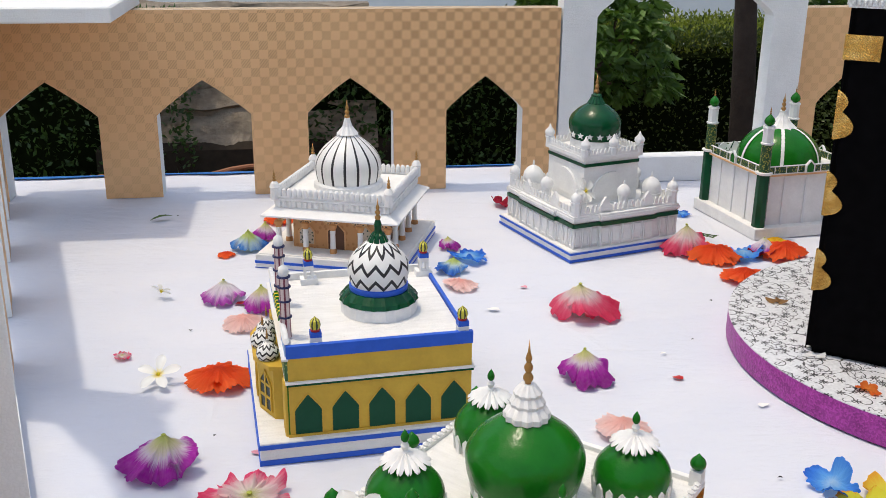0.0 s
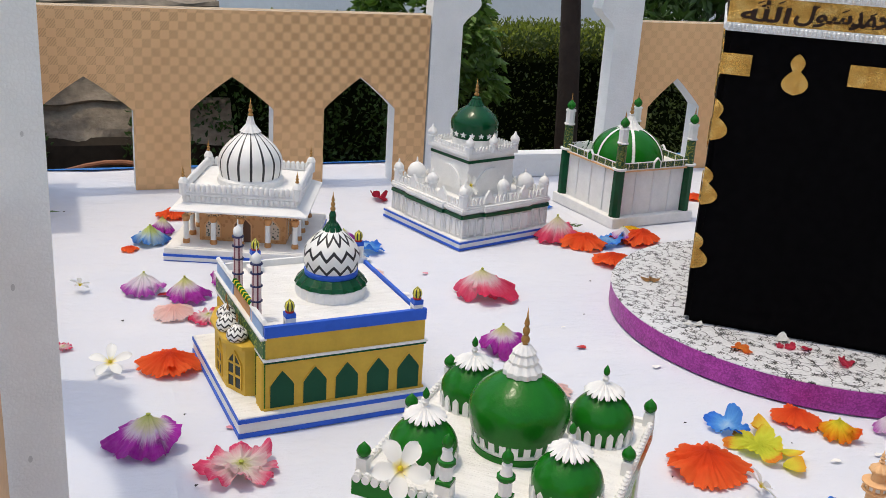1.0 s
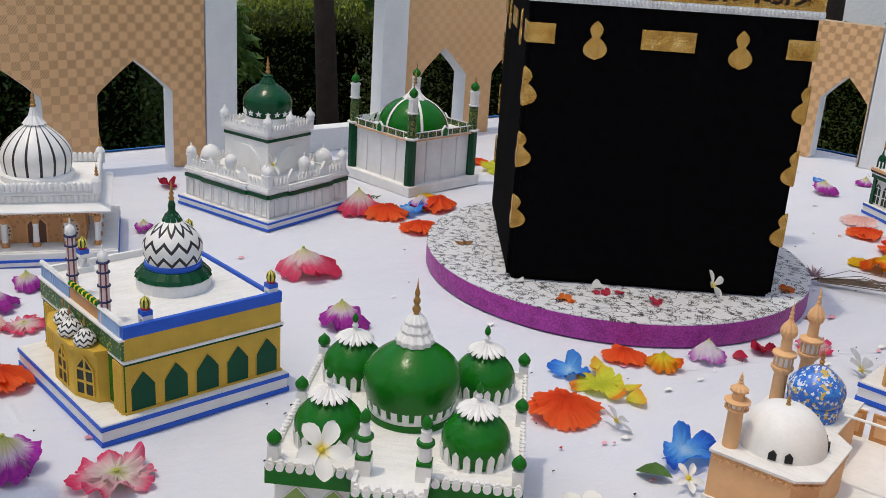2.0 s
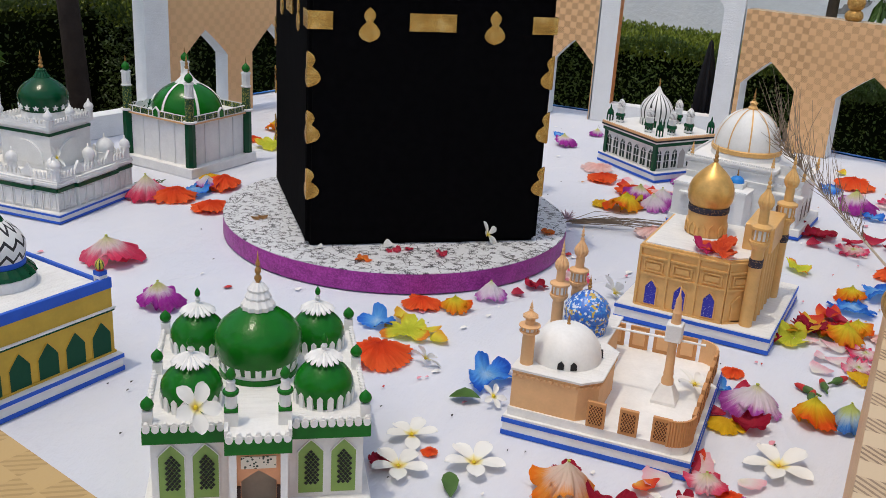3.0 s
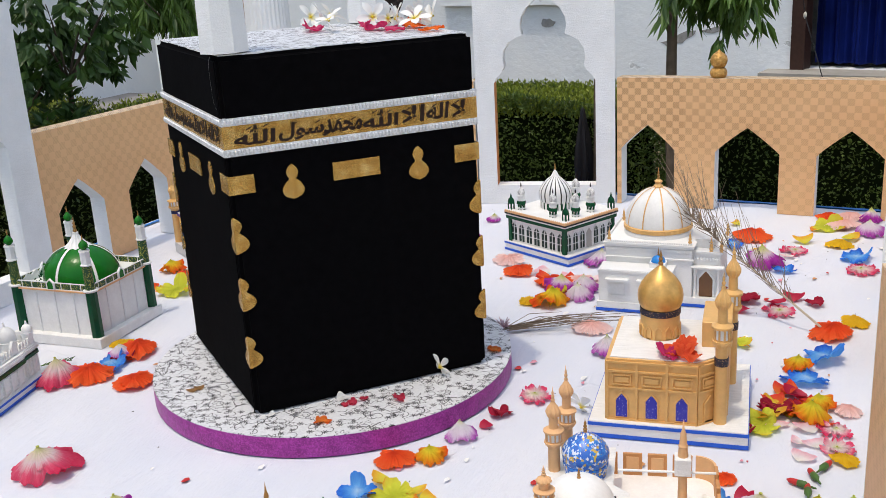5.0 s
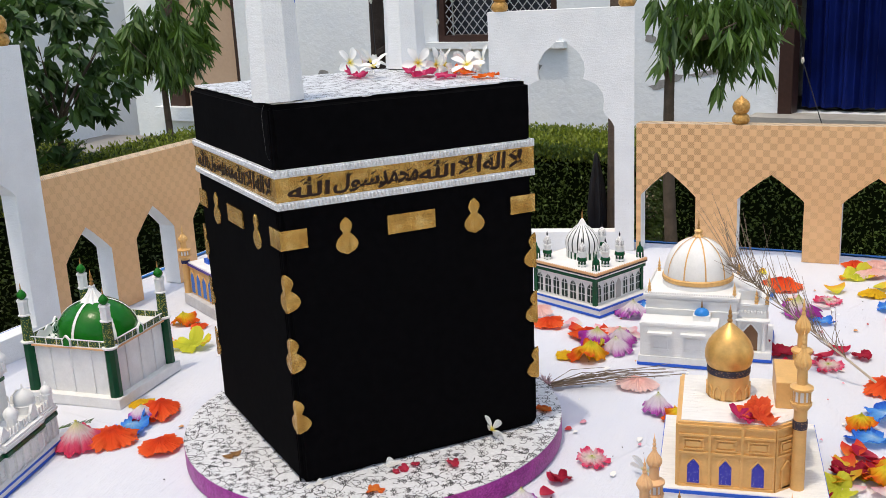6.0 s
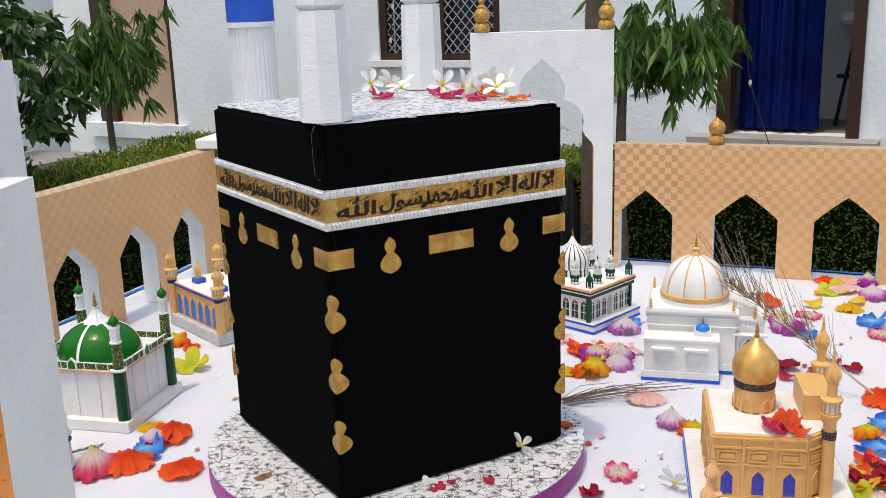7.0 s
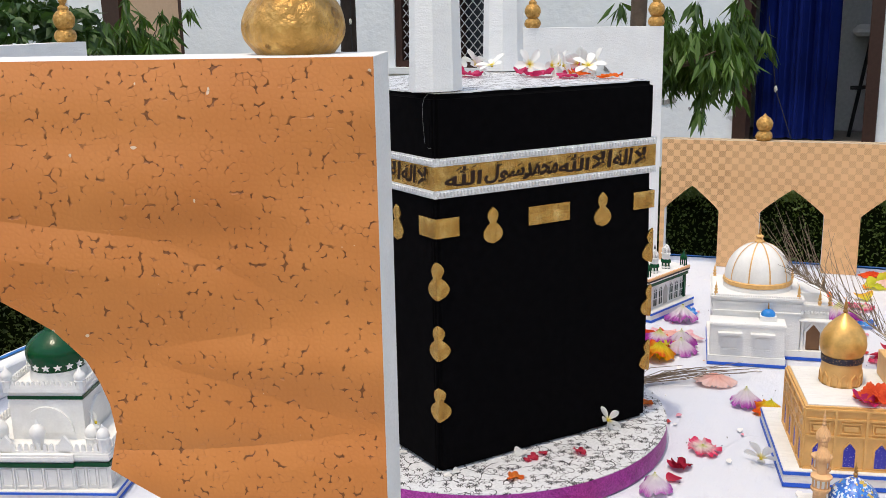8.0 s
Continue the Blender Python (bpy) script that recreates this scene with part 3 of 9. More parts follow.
def lettering(parent, length, m, material):
    """Brush-painted words, leaning, with small vowel strokes over them."""
    bm = bmesh.new()
    k = length / 0.454
    rnd = random.Random(12)
    for letters, x0, x1, z0, z1 in CREED:
        me = word_mesh(letters)
        xs = [v.co.x for v in me.vertices]
        ys = [v.co.y for v in me.vertices]
        sx, sy = (x1 - x0) / (max(xs) - min(xs)), (z1 - z0) / (max(ys) - min(ys))
        for v in me.vertices:
            y = z0 + (v.co.y - min(ys)) * sy
            v.co = ((x0 + (v.co.x - min(xs)) * sx + 0.16 * y) * k, y, v.co.z)
        bm.from_mesh(me)
        bpy.data.meshes.remove(me)
        for i in range(1 if x1 - x0 < 0.05 else 2):
            x, y = x0 + (x1 - x0) * (0.25 + 0.4 * i + 0.1 * rnd.random()), z1 - 0.004 - 0.004 * rnd.random()
            q = [bm.verts.new(((x + u) * k, y + w, 0.0004)) for u, w in ((0, 0), (0.009, 0.0042), (0.0095, 0.0060), (0.0004, 0.0020))]
            bm.faces.new(q)
    for v in bm.verts:
        v.co.y = max(-0.0175, min(0.0175, v.co.y))
    me = bpy.data.meshes.new("lettering")
    bm.to_mesh(me)
    bm.free()
    me.materials.clear()
    me.materials.append(material)
    me.polygons.foreach_set("material_index", [0] * len(me.polygons))
    ob = new("lettering", me)
    ob.parent, ob.matrix_basis = parent, m
    return tagged(ob, "dark brown painted calligraphy")


def plan_quad(e):
    """The cube's plan, grown by e, from its near corner counter-clockwise."""
    k = math.sin(radians(LEAN))
    c = math.cos(radians(LEAN))
    a, b = Vector((1, 0)), Vector((-k, c))
    return [tuple(a * u + b * v) for u, v in ((-e, -e), (SW + e, -e), (SW + e, SD + e), (-e, SD + e))]


def shrine():
    t = thing("black_cube_shrine", "model of a black cloth-draped cube shrine with a gold lettered belt", "model building", SHRINE)
    bm = prism(bmesh.new(), plan_quad(0.0), S0, S1, "z")
    bmesh.ops.bevel(bm, geom=list(bm.edges), offset=0.008, segments=3, affect="EDGES")
    bmesh.ops.subdivide_edges(bm, edges=[e for e in bm.edges if e.calc_length() > 0.3], cuts=14, use_grid_fill=True)
    # the cloth is stretched by hand: the faces swell and dent a little
    for v in bm.verts:
        mid = Vector((SW / 2, SD / 2, 0.0))
        w = 0.0022 * noise.noise(v.co * 7.0) + 0.0012 * noise.noise(v.co * 19.0)
        out = (v.co - mid).xy.normalized()
        v.co.x += out.x * w
        v.co.y += out.y * w
        if v.co.z > S1 - 0.004:
            v.co.z += 0.0015 * noise.noise(v.co * 25.0)
    part("body", bm, VELVET, t, smooth=True)
    left = pose(0, 0, 0, 0, 0, LEAN)
    fold = bmesh.new()
    box(fold, -0.0012, 0.0, 0.012, 0.016, S0 + 0.002, S1 - 0.02)
    box(fold, 0.0, 0.002, 0.0, 0.002, 0.30, S1 - 0.004)
    part("cloth_seam", fold, VELVET, t, m=left)
    edge = []
    quad = [Vector((x, y, 0)) for x, y in plan_quad(-0.0072)]
    for p, q in zip(quad, quad[1:] + quad[:1]):
        way = Vector((p.y - q.y, q.x - p.x, 0)).normalized()
        for i in range(40):
            c = p.lerp(q, i / 40)
            edge.append(tuple((c + way * (0.0012 * noise.noise(c * 60.0) + 0.001 * noise.noise(c * 17.0) + 0.0008))[:2]))
    cloth = prism(bmesh.new(), edge, S1 - 0.001, S1 + 0.0018, "z")
    for f in cloth.faces:
        f.material_index = 1 if len(f.verts) == 4 else 0
    part("roof_cloth", cloth, [vine_print("vine_print_cloth", 1.1), WHITE_PAINT], t, "white cloth with a black vine print")
    thread = [Vector((-0.004, q, S1 - z)) for q, z in ((0.010, -0.001), (0.020, 0.006), (0.026, 0.018), (0.025, 0.045), (0.021, 0.075), (0.012, 0.083), (0.003, 0.082))]
    bm = bmesh.new()
    for p, q in zip(thread, thread[1:]):
        w = Vector((0, 0.0005, 0.0003))
        bm.faces.new([bm.verts.new(v) for v in (p - w, p + w, q + w, q - w)])
    part("loose_thread", bm, paint("grey_thread", (0.16, 0.16, 0.16), 0.8), t, "loose grey thread at the cloth's corner", left)
    belt = part("belt", prism(bmesh.new(), plan_quad(0.002), B0, B1, "z"), BROCADE, t, "gold brocade belt")
    ink = paint("brown_ink", (0.022, 0.008, 0.004), 0.6, 0.2)
    lettering(belt, SW, pose(0.0, -0.0026, (B0 + B1) / 2, 90), ink)
    lettering(belt, SD, left @ pose(-0.0026, SD, (B0 + B1) / 2, 90, 0, -90), ink)
    for z in (B0 - 0.0056, B1 + 0.0056):
        br = part("braid", prism(bmesh.new(), plan_quad(0.003), z - 0.0062, z + 0.0062, "z"), SILVER, t, "silver beaded braid")
        bm = bmesh.new()
        n = 72
        k = math.tan(radians(LEAN))
        for i in range(n):
            q = (i + 0.5) / n
            for x, y in ((q * SW, -0.0035), (-0.0035 - k * q * SD, q * SD), (SW + 0.0035 - k * q * SD, q * SD)):
                lathe(bm, [(0.0, -0.005), (0.0025, -0.003), (0.0025, 0.003), (0.0, 0.005)], 6, (x, y, z))
        tagged(part("bead", bm, SILVER, br), kind="stuff")

    def patch(outline, m, label="gold brocade patch"):
        part("gold_patch", prism(bmesh.new(), outline, -0.0025, -0.0002), BROCADE, t, label, m)

    def rect(a, b):
        return [(a, 0.4455), (b, 0.4455), (b, 0.4770), (a, 0.4770)]

    sides = ((pose(0, 0, 0), SW), (left @ pose(0, SD, 0, 0, 0, -90), SD), (pose(SW, 0, 0, 0, 0, 90 + LEAN), SD))
    for m, w in sides:
        k = w / 0.45
        for a, b in ((-0.0022, 0.042), (0.177 * k, 0.262 * k), (w - 0.046, w + 0.0022)):
            patch(rect(a, b), m)
        for c in (0.106, 0.334):
            patch(pear(c * k, 0.4855, 0.4245, 0.038), m, "gold brocade gourd-shaped patch")
        for top_z, low_z in ((0.407, 0.343), (0.301, 0.240), (0.194, 0.134)):
            for c, lo in ((0.0, 0), (w, 1)):
                full = pear(c, top_z, low_z, 0.044)
                keep = [(max(u, -0.0022) if not lo else min(u, w + 0.0022), v) for u, v in full]
                patch(keep, m, "gold brocade gourd-shaped patch")


shrine()


def roof_pillar(x, y, turn, label):
    p = thing("octagonal_pillar", label, "pillar", SHRINE @ pose(x, y, S1 + 0.004, 0, 0, turn))
    part("shaft", lathe(bmesh.new(), [(0.042, 0), (0.0385, 0.162), (0.0385, 0.166)], 8), WHITE, p)
    part("collar", lathe(bmesh.new(), [(0.030, 0.166), (0.040, 0.174), (0.040, 0.186), (0.026, 0.19)], 8), WHITE, p)
    part("upper_shaft", lathe(bmesh.new(), [(0.026, 0.19), (0.024, 0.26), (0.030, 0.265), (0.030, 0.28), (0.0, 0.302)], 8), WHITE, p)


roof_pillar(0.026, 0.037, 10, "white octagonal foam pillar on the front roof corner")
roof_pillar(0.402, 0.402, 10, "white octagonal foam pillar on the rear roof corner")


def round_profile(pts, n=4):
    """A smooth curve through (radius, height) pairs."""
    out = []
    for i in range(len(pts) - 1):
        p = [Vector(pts[max(0, min(len(pts) - 1, i + j))]) for j in (-1, 0, 1, 2)]
        for k in range(n):
            q = k / n
            c = 0.5 * (2 * p[1] + (p[2] - p[0]) * q + (2 * p[0] - 5 * p[1] + 4 * p[2] - p[3]) * q * q + (3 * p[1] - p[0] - 3 * p[2] + p[3]) * q ** 3)
            out.append((max(c.x, 0.0), c.y))
    return out + [tuple(pts[-1])]


def hand_turned(pts, k):
    """A ball carved by hand from foam: not quite round."""
    bm = lathe(bmesh.new(), round_profile([(r * k, h * k) for r, h in pts]), 48)
    for v in bm.verts:
        w = 1 + 0.035 * noise.noise(v.co * 45.0 / k) + 0.015 * noise.noise(v.co * 140.0 / k)
        v.co.x, v.co.y = v.co.x * w, v.co.y * w
    return bm


def ball_finial(name, x, y, z, k=1.0, spire=False, label="gold-painted double ball finial on the wall top"):
    p = thing(name, label, "finial", pose(x, y, z))
    part("base_ball", hand_turned([(0.019, 0), (0.0245, 0.008), (0.025, 0.016), (0.021, 0.025), (0.014, 0.03)], k), GOLD, p, smooth=True)
    part("top_ball", hand_turned([(0.013, 0.029), (0.02, 0.035), (0.0245, 0.047), (0.0235, 0.058), (0.017, 0.068), (0.007, 0.075), (0.003, 0.08), (0.0, 0.083)], k), GOLD, p, smooth=True)
    if spire:
        prof = [(0.012, 0.068), (0.0125, 0.078), (0.006, 0.084), (0.0098, 0.092), (0.0098, 0.098), (0.0055, 0.104), (0.0085, 0.112), (0.0078, 0.118), (0.004, 0.124), (0.0028, 0.14), (0.0, 0.152)]
        part("spire", lathe(bmesh.new(), [(r * k, h * k) for r, h in prof], 20), GOLD, p, smooth=True)
    return p


FINIALS = [(2.526, 0.757, 0.397), (2.402, 1.452, 0.742), (2.508, 1.090, 0.742),
           (0.336, 0.037, 0.39), (-0.188, 0.876, 0.776), (-0.312, 1.265, 0.776), (0.74, BACK + 0.03, 0.742), (1.25, BACK + 0.03, 0.742)]
for fx, fy, fz in FINIALS:
    tagged(ball_finial("ball_finial", fx, fy, fz, 1.06 if fx < -0.1 else 1.28 if fz < 0.395 else 1.0, fz > 0.7), group="gold ball finials")


def corner_slab(x, y, turn, r=0.135):
    s = cube(-r, r, -r, r, 0.0, 0.03, 0.003)
    ob = solid("corner_slab", s, WHITE)
    ob.matrix_world = pose(x, y, 0.413, 0, 0, turn)
    tagged(ob, "white foam slab lying on the wall corner", "slab")


def corner_column(x, y):
    c = thing("corner_minaret", "white fluted foam column with a blue band on a corner slab", "minaret", pose(x, y, 0.443) @ Matrix.Diagonal((1.05, 1.05, 1.02, 1)))
    part("shaft", lathe(bmesh.new(), [(0.078, 0), (0.078, 0.02), (0.07, 0.022), (0.066, 0.33)], 64, lobes=32, lobe=0.02), WHITE, c)
    part("band", lathe(bmesh.new(), [(0.074, 0.33), (0.074, 0.345)], 40), WHITE, c)
    part("blue_band", lathe(bmesh.new(), [(0.071, 0.345), (0.071, 0.432)], 40), BLUE, c, "royal blue cloth band")
    part("balcony", lathe(bmesh.new(), [(0.072, 0.432), (0.08, 0.442), (0.08, 0.46), (0.06, 0.462), (0.056, 0.62), (0.0, 0.70)], 40), WHITE, c)


corner_slab(2.232, 2.185, 8)
corner_column(2.243, 2.165)
corner_slab(-0.43, 2.15, 0, 0.19)
corner_column(-0.47, 2.24)


# ---------------------------------------------------------------- the model shrines: shared pieces
def spot(x, y, z=0.0, rz=0.0):
    return pose(x, y, z, 0, 0, rz)


def sit(x, y, turn, kx=1.0, ky=1.0, kz=1.0):
    """On the cloth at (x, y), turned, with its width, depth and height factors."""
    return pose(x, y, 0, 0, 0, turn) @ Matrix.Diagonal((kx, ky, kz, 1))


def finial(parent, x, y, z, h, r, material=None, name="finial"):
    prof = [(r, 0), (r * 0.6, 0.06), (r * 1.05, 0.14), (r * 1.05, 0.2), (r * 0.55, 0.28), (r * 0.9, 0.36), (r * 0.9, 0.42), (r * 0.45, 0.5), (r * 0.7, 0.57), (r * 0.6, 0.63), (r * 0.3, 0.72), (0.0, 1.0)]
    return part(name, lathe(bmesh.new(), [(a, b * h if i else b) for i, (a, b) in enumerate(prof)], 12), material or BRONZE, parent, m=spot(x, y, z), smooth=True)


def striped_base(t, x0, x1, y0, y1, h, low=0.24, high=0.72, stripe=None):
    """A white foam slab with two painted stripes running round it."""
    p = part("base_slab", cube(x0, x1, y0, y1, 0, h, 0.001), ROOF_WHITE, t, "rough white base slab")
    for a, b in ((0.0, low), (high, high + 0.2)):
        part("stripe", cube(x0 - 0.0012, x1 + 0.0012, y0 - 0.0012, y1 + 0.0012, h * a + 0.0002, h * b), stripe or BLUE, p, "royal blue painted stripe")
    return p


def ring_prism(bm, outer, inner, lo, hi, mat=0):
    """A frame between two outlines of equal count, in the x-z plane."""
    n = len(outer)
    rows = [[bm.verts.new((u, w, v)) for u, v in line] for line in (outer, inner) for w in (lo, hi)]
    of, ob, nf, nb = rows
    for i in range(n):
        j = (i + 1) % n
        for a, b in ((of, nf), (nb, ob), (ob, of), (nf, nb)):
            bm.faces.new((a[i], a[j], b[j], b[i])).material_index = mat
    return bm


def windows(t, places, w, spring, apex, pane, frame_mat=None, name="window", label="", edge=0.0022, mull=None, depth=0.002):
    """Pointed windows of one shape at several places: a pane, its raised frame, and bars where asked."""
    hw = w / 2
    first = None
    fm = frame_mat or WHITE_PAINT
    for m in places:
        if first is None:
            p = part(name, prism(bmesh.new(), arch(0, hw, 0, spring, apex), -0.0008, 0.0), pane, t, label, m)
            f = part("frame", ring_prism(bmesh.new(), arch(0, hw + edge, -edge * 0.3, spring + edge * 0.5, apex + edge * 1.3), arch(0, hw, 0, spring, apex), -depth, 0.0), fm, p)
            b = None
            if mull:
                bm = bmesh.new()
                nx, nz, bw = mull
                for i in range(1, nx):
                    u = -hw + w * i / nx
                    box(bm, u - bw, u + bw, -depth * 0.9, -0.0006, 0, apex - (apex - spring) * abs(u) / hw)
                for i in range(1, nz):
                    v = spring * i / (nz - 1) * 0.98
                    box(bm, -hw, hw, -depth * 0.85, -0.0006, v - bw, v + bw)
                b = part("bars", bm, fm, p)
            first = (p, f, b)
        else:
            p = share(first[0], t, m)
            share(first[1], p, Matrix())
            if first[2]:
                share(first[2], p, Matrix())


def repeat(first, mats):
    """Sets a part at the first place and shares its mesh with more parts at the others."""
    first.matrix_basis = mats[0]
    for m in mats[1:]:
        share(first, first.parent, m)
    return first


def round_about(n):
    return [Matrix.Rotation(2 * math.pi * i / n, 4, "Z") for i in range(n)]


def petals(bm, n, r0, z0, r1, z1, w, at=(0, 0, 0), thick=0.0012):
    """A daisy-like cap: pointed petals bent down over a dome."""
    for i in range(n):
        a = 2 * math.pi * i / n
        ca, sa = math.cos(a), math.sin(a)
        cols = []
        for s, k in ((0.0, 0.35), (0.35, 0.70), (0.7, 1.0), (0.9, 0.86), (1.0, 0.30)):
            r = r0 + (r1 - r0) * s
            z = z0 + (z1 - z0) * s ** 1.6
            row = []
            for side, lift in ((-1, 0), (0, thick), (1, 0)):
                u = side * w / 2 * k
                row.append(bm.verts.new((at[0] + ca * r - sa * u, at[1] + sa * r + ca * u, at[2] + z + lift)))
            cols.append(row)
        for p, q in zip(cols, cols[1:]):
            for j in range(2):
                bm.faces.new((p[j], p[j + 1], q[j + 1], q[j]))
    return bm


def pickets(bm, n, r, z0, z1, w, at=(0, 0), thick=0.002, point=0.004, lean=0.0):
    for i in range(n):
        a = 2 * math.pi * i / n
        rot = Matrix.Translation((at[0], at[1], 0)) @ Matrix.Rotation(a, 4, "Z")
        outline = [(-w / 2, z0), (w / 2, z0), (w / 2, z1 - point), (0, z1), (-w / 2, z1 - point)]
        front = [bm.verts.new(rot @ Vector((r + thick + lean * (v - z0), u, v))) for u, v in outline]
        back = [bm.verts.new(rot @ Vector((r - thick + lean * (v - z0), u, v))) for u, v in outline]
        bm.faces.new(front)
        for k in range(5):
            bm.faces.new((front[k], back[k], back[(k + 1) % 5], front[(k + 1) % 5]))
    return bm


def battlement(bm, x0, x1, y, z, n, w, h, thick=0.004, kind="round", axis="x"):
    for i in range(n):
        c = x0 + (x1 - x0) * (i + 0.5) / n
        if kind == "round":
            o = [(c - w / 2, z), (c + w / 2, z), (c + w / 2, z + h * 0.55), (c + w * 0.3, z + h * 0.9), (c, z + h), (c - w * 0.3, z + h * 0.9), (c - w / 2, z + h * 0.55)]
        else:
            o = [(c - w / 2, z), (c + w / 2, z), (c + w / 2, z + h * 0.6), (c, z + h), (c - w / 2, z + h * 0.6)]
        prism(bm, o, y - thick / 2, y + thick / 2, "y" if axis == "x" else "x")
    return bm


def bulb(parent, x, y, z, r, h, material, name="bulb"):
    return part(name, lathe(bmesh.new(), [(r * 0.35, 0), (r * 0.9, h * 0.2), (r, h * 0.4), (r * 0.8, h * 0.62), (r * 0.35, h * 0.82), (0.0, h)], 12), material, parent, m=spot(x, y, z), smooth=True)


def turn_mat(name, build, **kw):
    m = Mat(name, **kw)
    sep = m.node("ShaderNodeSeparateXYZ")
    m.link(m.co, sep.inputs[0])
    ang = m.math("DIVIDE", m.math("ARCTAN2", sep.outputs[1], sep.outputs[0]), 2 * math.pi)
    build(m, ang, sep.outputs[2])
    return m.m


def zigzag_mat(name="zigzag_paint", n=12.0, k=52.0, width=0.29):
    def build(m, ang, z):
        tri = m.math("PINGPONG", m.math("MULTIPLY", m.math("ADD", ang, 1.0), n), 0.5)
        v = m.math("FRACT", m.math("SUBTRACT", m.math("MULTIPLY", z, k), m.math("MULTIPLY", tri, 1.15)))
        line = m.math("LESS_THAN", v, width)
        m.colour(m.mix(line, m.ramp(m.noise(60), [(0.3, (0.72, 0.71, 0.68)), (0.7, (0.80, 0.79, 0.77))]), (0.015, 0.014, 0.016)))
    return turn_mat(name, build, rough=0.5)


def ribbed_mat(name, n, width, line, base):
    def build(m, ang, z):
        v = m.math("ABSOLUTE", m.math("SUBTRACT", m.math("FRACT", m.math("MULTIPLY", m.math("ADD", ang, 1.0), float(n))), 0.5))
        m.colour(m.mix(m.math("LESS_THAN", v, width), m.ramp(m.noise(60), [(0.3, tuple(x * 0.92 for x in base)), (0.7, base)]), line))
        m.bump(m.noise(200, 3), 0.2, 0.0006)
    return turn_mat(name, build, rough=0.45)


ZIGZAG = zigzag_mat()
ZIGZAG_FINE = zigzag_mat("fine_zigzag_paint", 9.0, 150.0, 0.36)
GREEN_PANE = paint("green_pane_paint", (0.004, 0.07, 0.035), 0.75, 0.1)
BLACK_RIBS = ribbed_mat("black_ribbed_white_paint", 16, 0.10, (0.012, 0.012, 0.014), (0.80, 0.79, 0.77))
FINE_RIBS = ribbed_mat("fine_ribbed_white_paint", 18, 0.13, (0.01, 0.016, 0.014), (0.80, 0.79, 0.77))
CANDY = ribbed_mat("red_striped_paint", 6, 0.17, (0.20, 0.03, 0.05), (0.70, 0.55, 0.52))
MELON = ribbed_mat("melon_striped_paint", 7, 0.2, (0.02, 0.03, 0.015), (0.62, 0.55, 0.06))


def lattice_mat(name, a, b, scale=230, size=0.34):
    m = Mat(name, 0.5)
    v = m.node("ShaderNodeTexVoronoi", Scale=scale)
    m.link(m.co, v.inputs["Vector"])
    m.colour(m.mix(m.math("LESS_THAN", v.outputs["Distance"], size), a, b))
    return m.m


GREEN_LATTICE = lattice_mat("green_gold_lattice", (0.004, 0.055, 0.014), (0.36, 0.33, 0.06), 300, 0.37)
BLUE_DOTS = lattice_mat("blue_dotted_paint", (0.02, 0.025, 0.36), (0.45, 0.45, 0.65), 330, 0.2)
BLUE_DOTS.node_tree.nodes["Principled BSDF"].inputs["Roughness"].default_value = 0.4
DARK_BAND = lattice_mat("dark_lettered_band", (0.02, 0.018, 0.035), (0.22, 0.13, 0.07), 330)


def mosaic_mat():
    m = Mat("blue_mosaic_paint", 0.35)
    v = m.node("ShaderNodeTexVoronoi", Scale=300, Randomness=0.55)
    v.distance = "MANHATTAN"
    m.link(m.co, v.inputs["Vector"])
    sep = m.node("ShaderNodeSeparateColor")
    m.link(v.outputs["Color"], sep.inputs[0])
    n = m.node("ShaderNodeValToRGB")
    n.color_ramp.interpolation = "CONSTANT"
    e = n.color_ramp.elements
    for pos, c in ((0.0, (0.015, 0.12, 0.50)), (0.45, (0.02, 0.20, 0.60)), (0.70, (0.60, 0.66, 0.74)), (0.88, (0.55, 0.38, 0.07))):
        if pos == 0.0:
            e[0].position, e[0].color = pos, (*c, 1)
        elif pos == 0.45:
            e[1].position, e[1].color = pos, (*c, 1)
        else:
            k = e.new(pos)
            k.color = (*c, 1)
    m.link(sep.outputs[0], n.inputs["Fac"])
    m.colour(m.mix(m.math("LESS_THAN", v.outputs["Distance"], 0.12), n.outputs["Color"], (0.70, 0.72, 0.74)))
    return m.m


MOSAIC = mosaic_mat()
MODELS = "model shrines on the table"


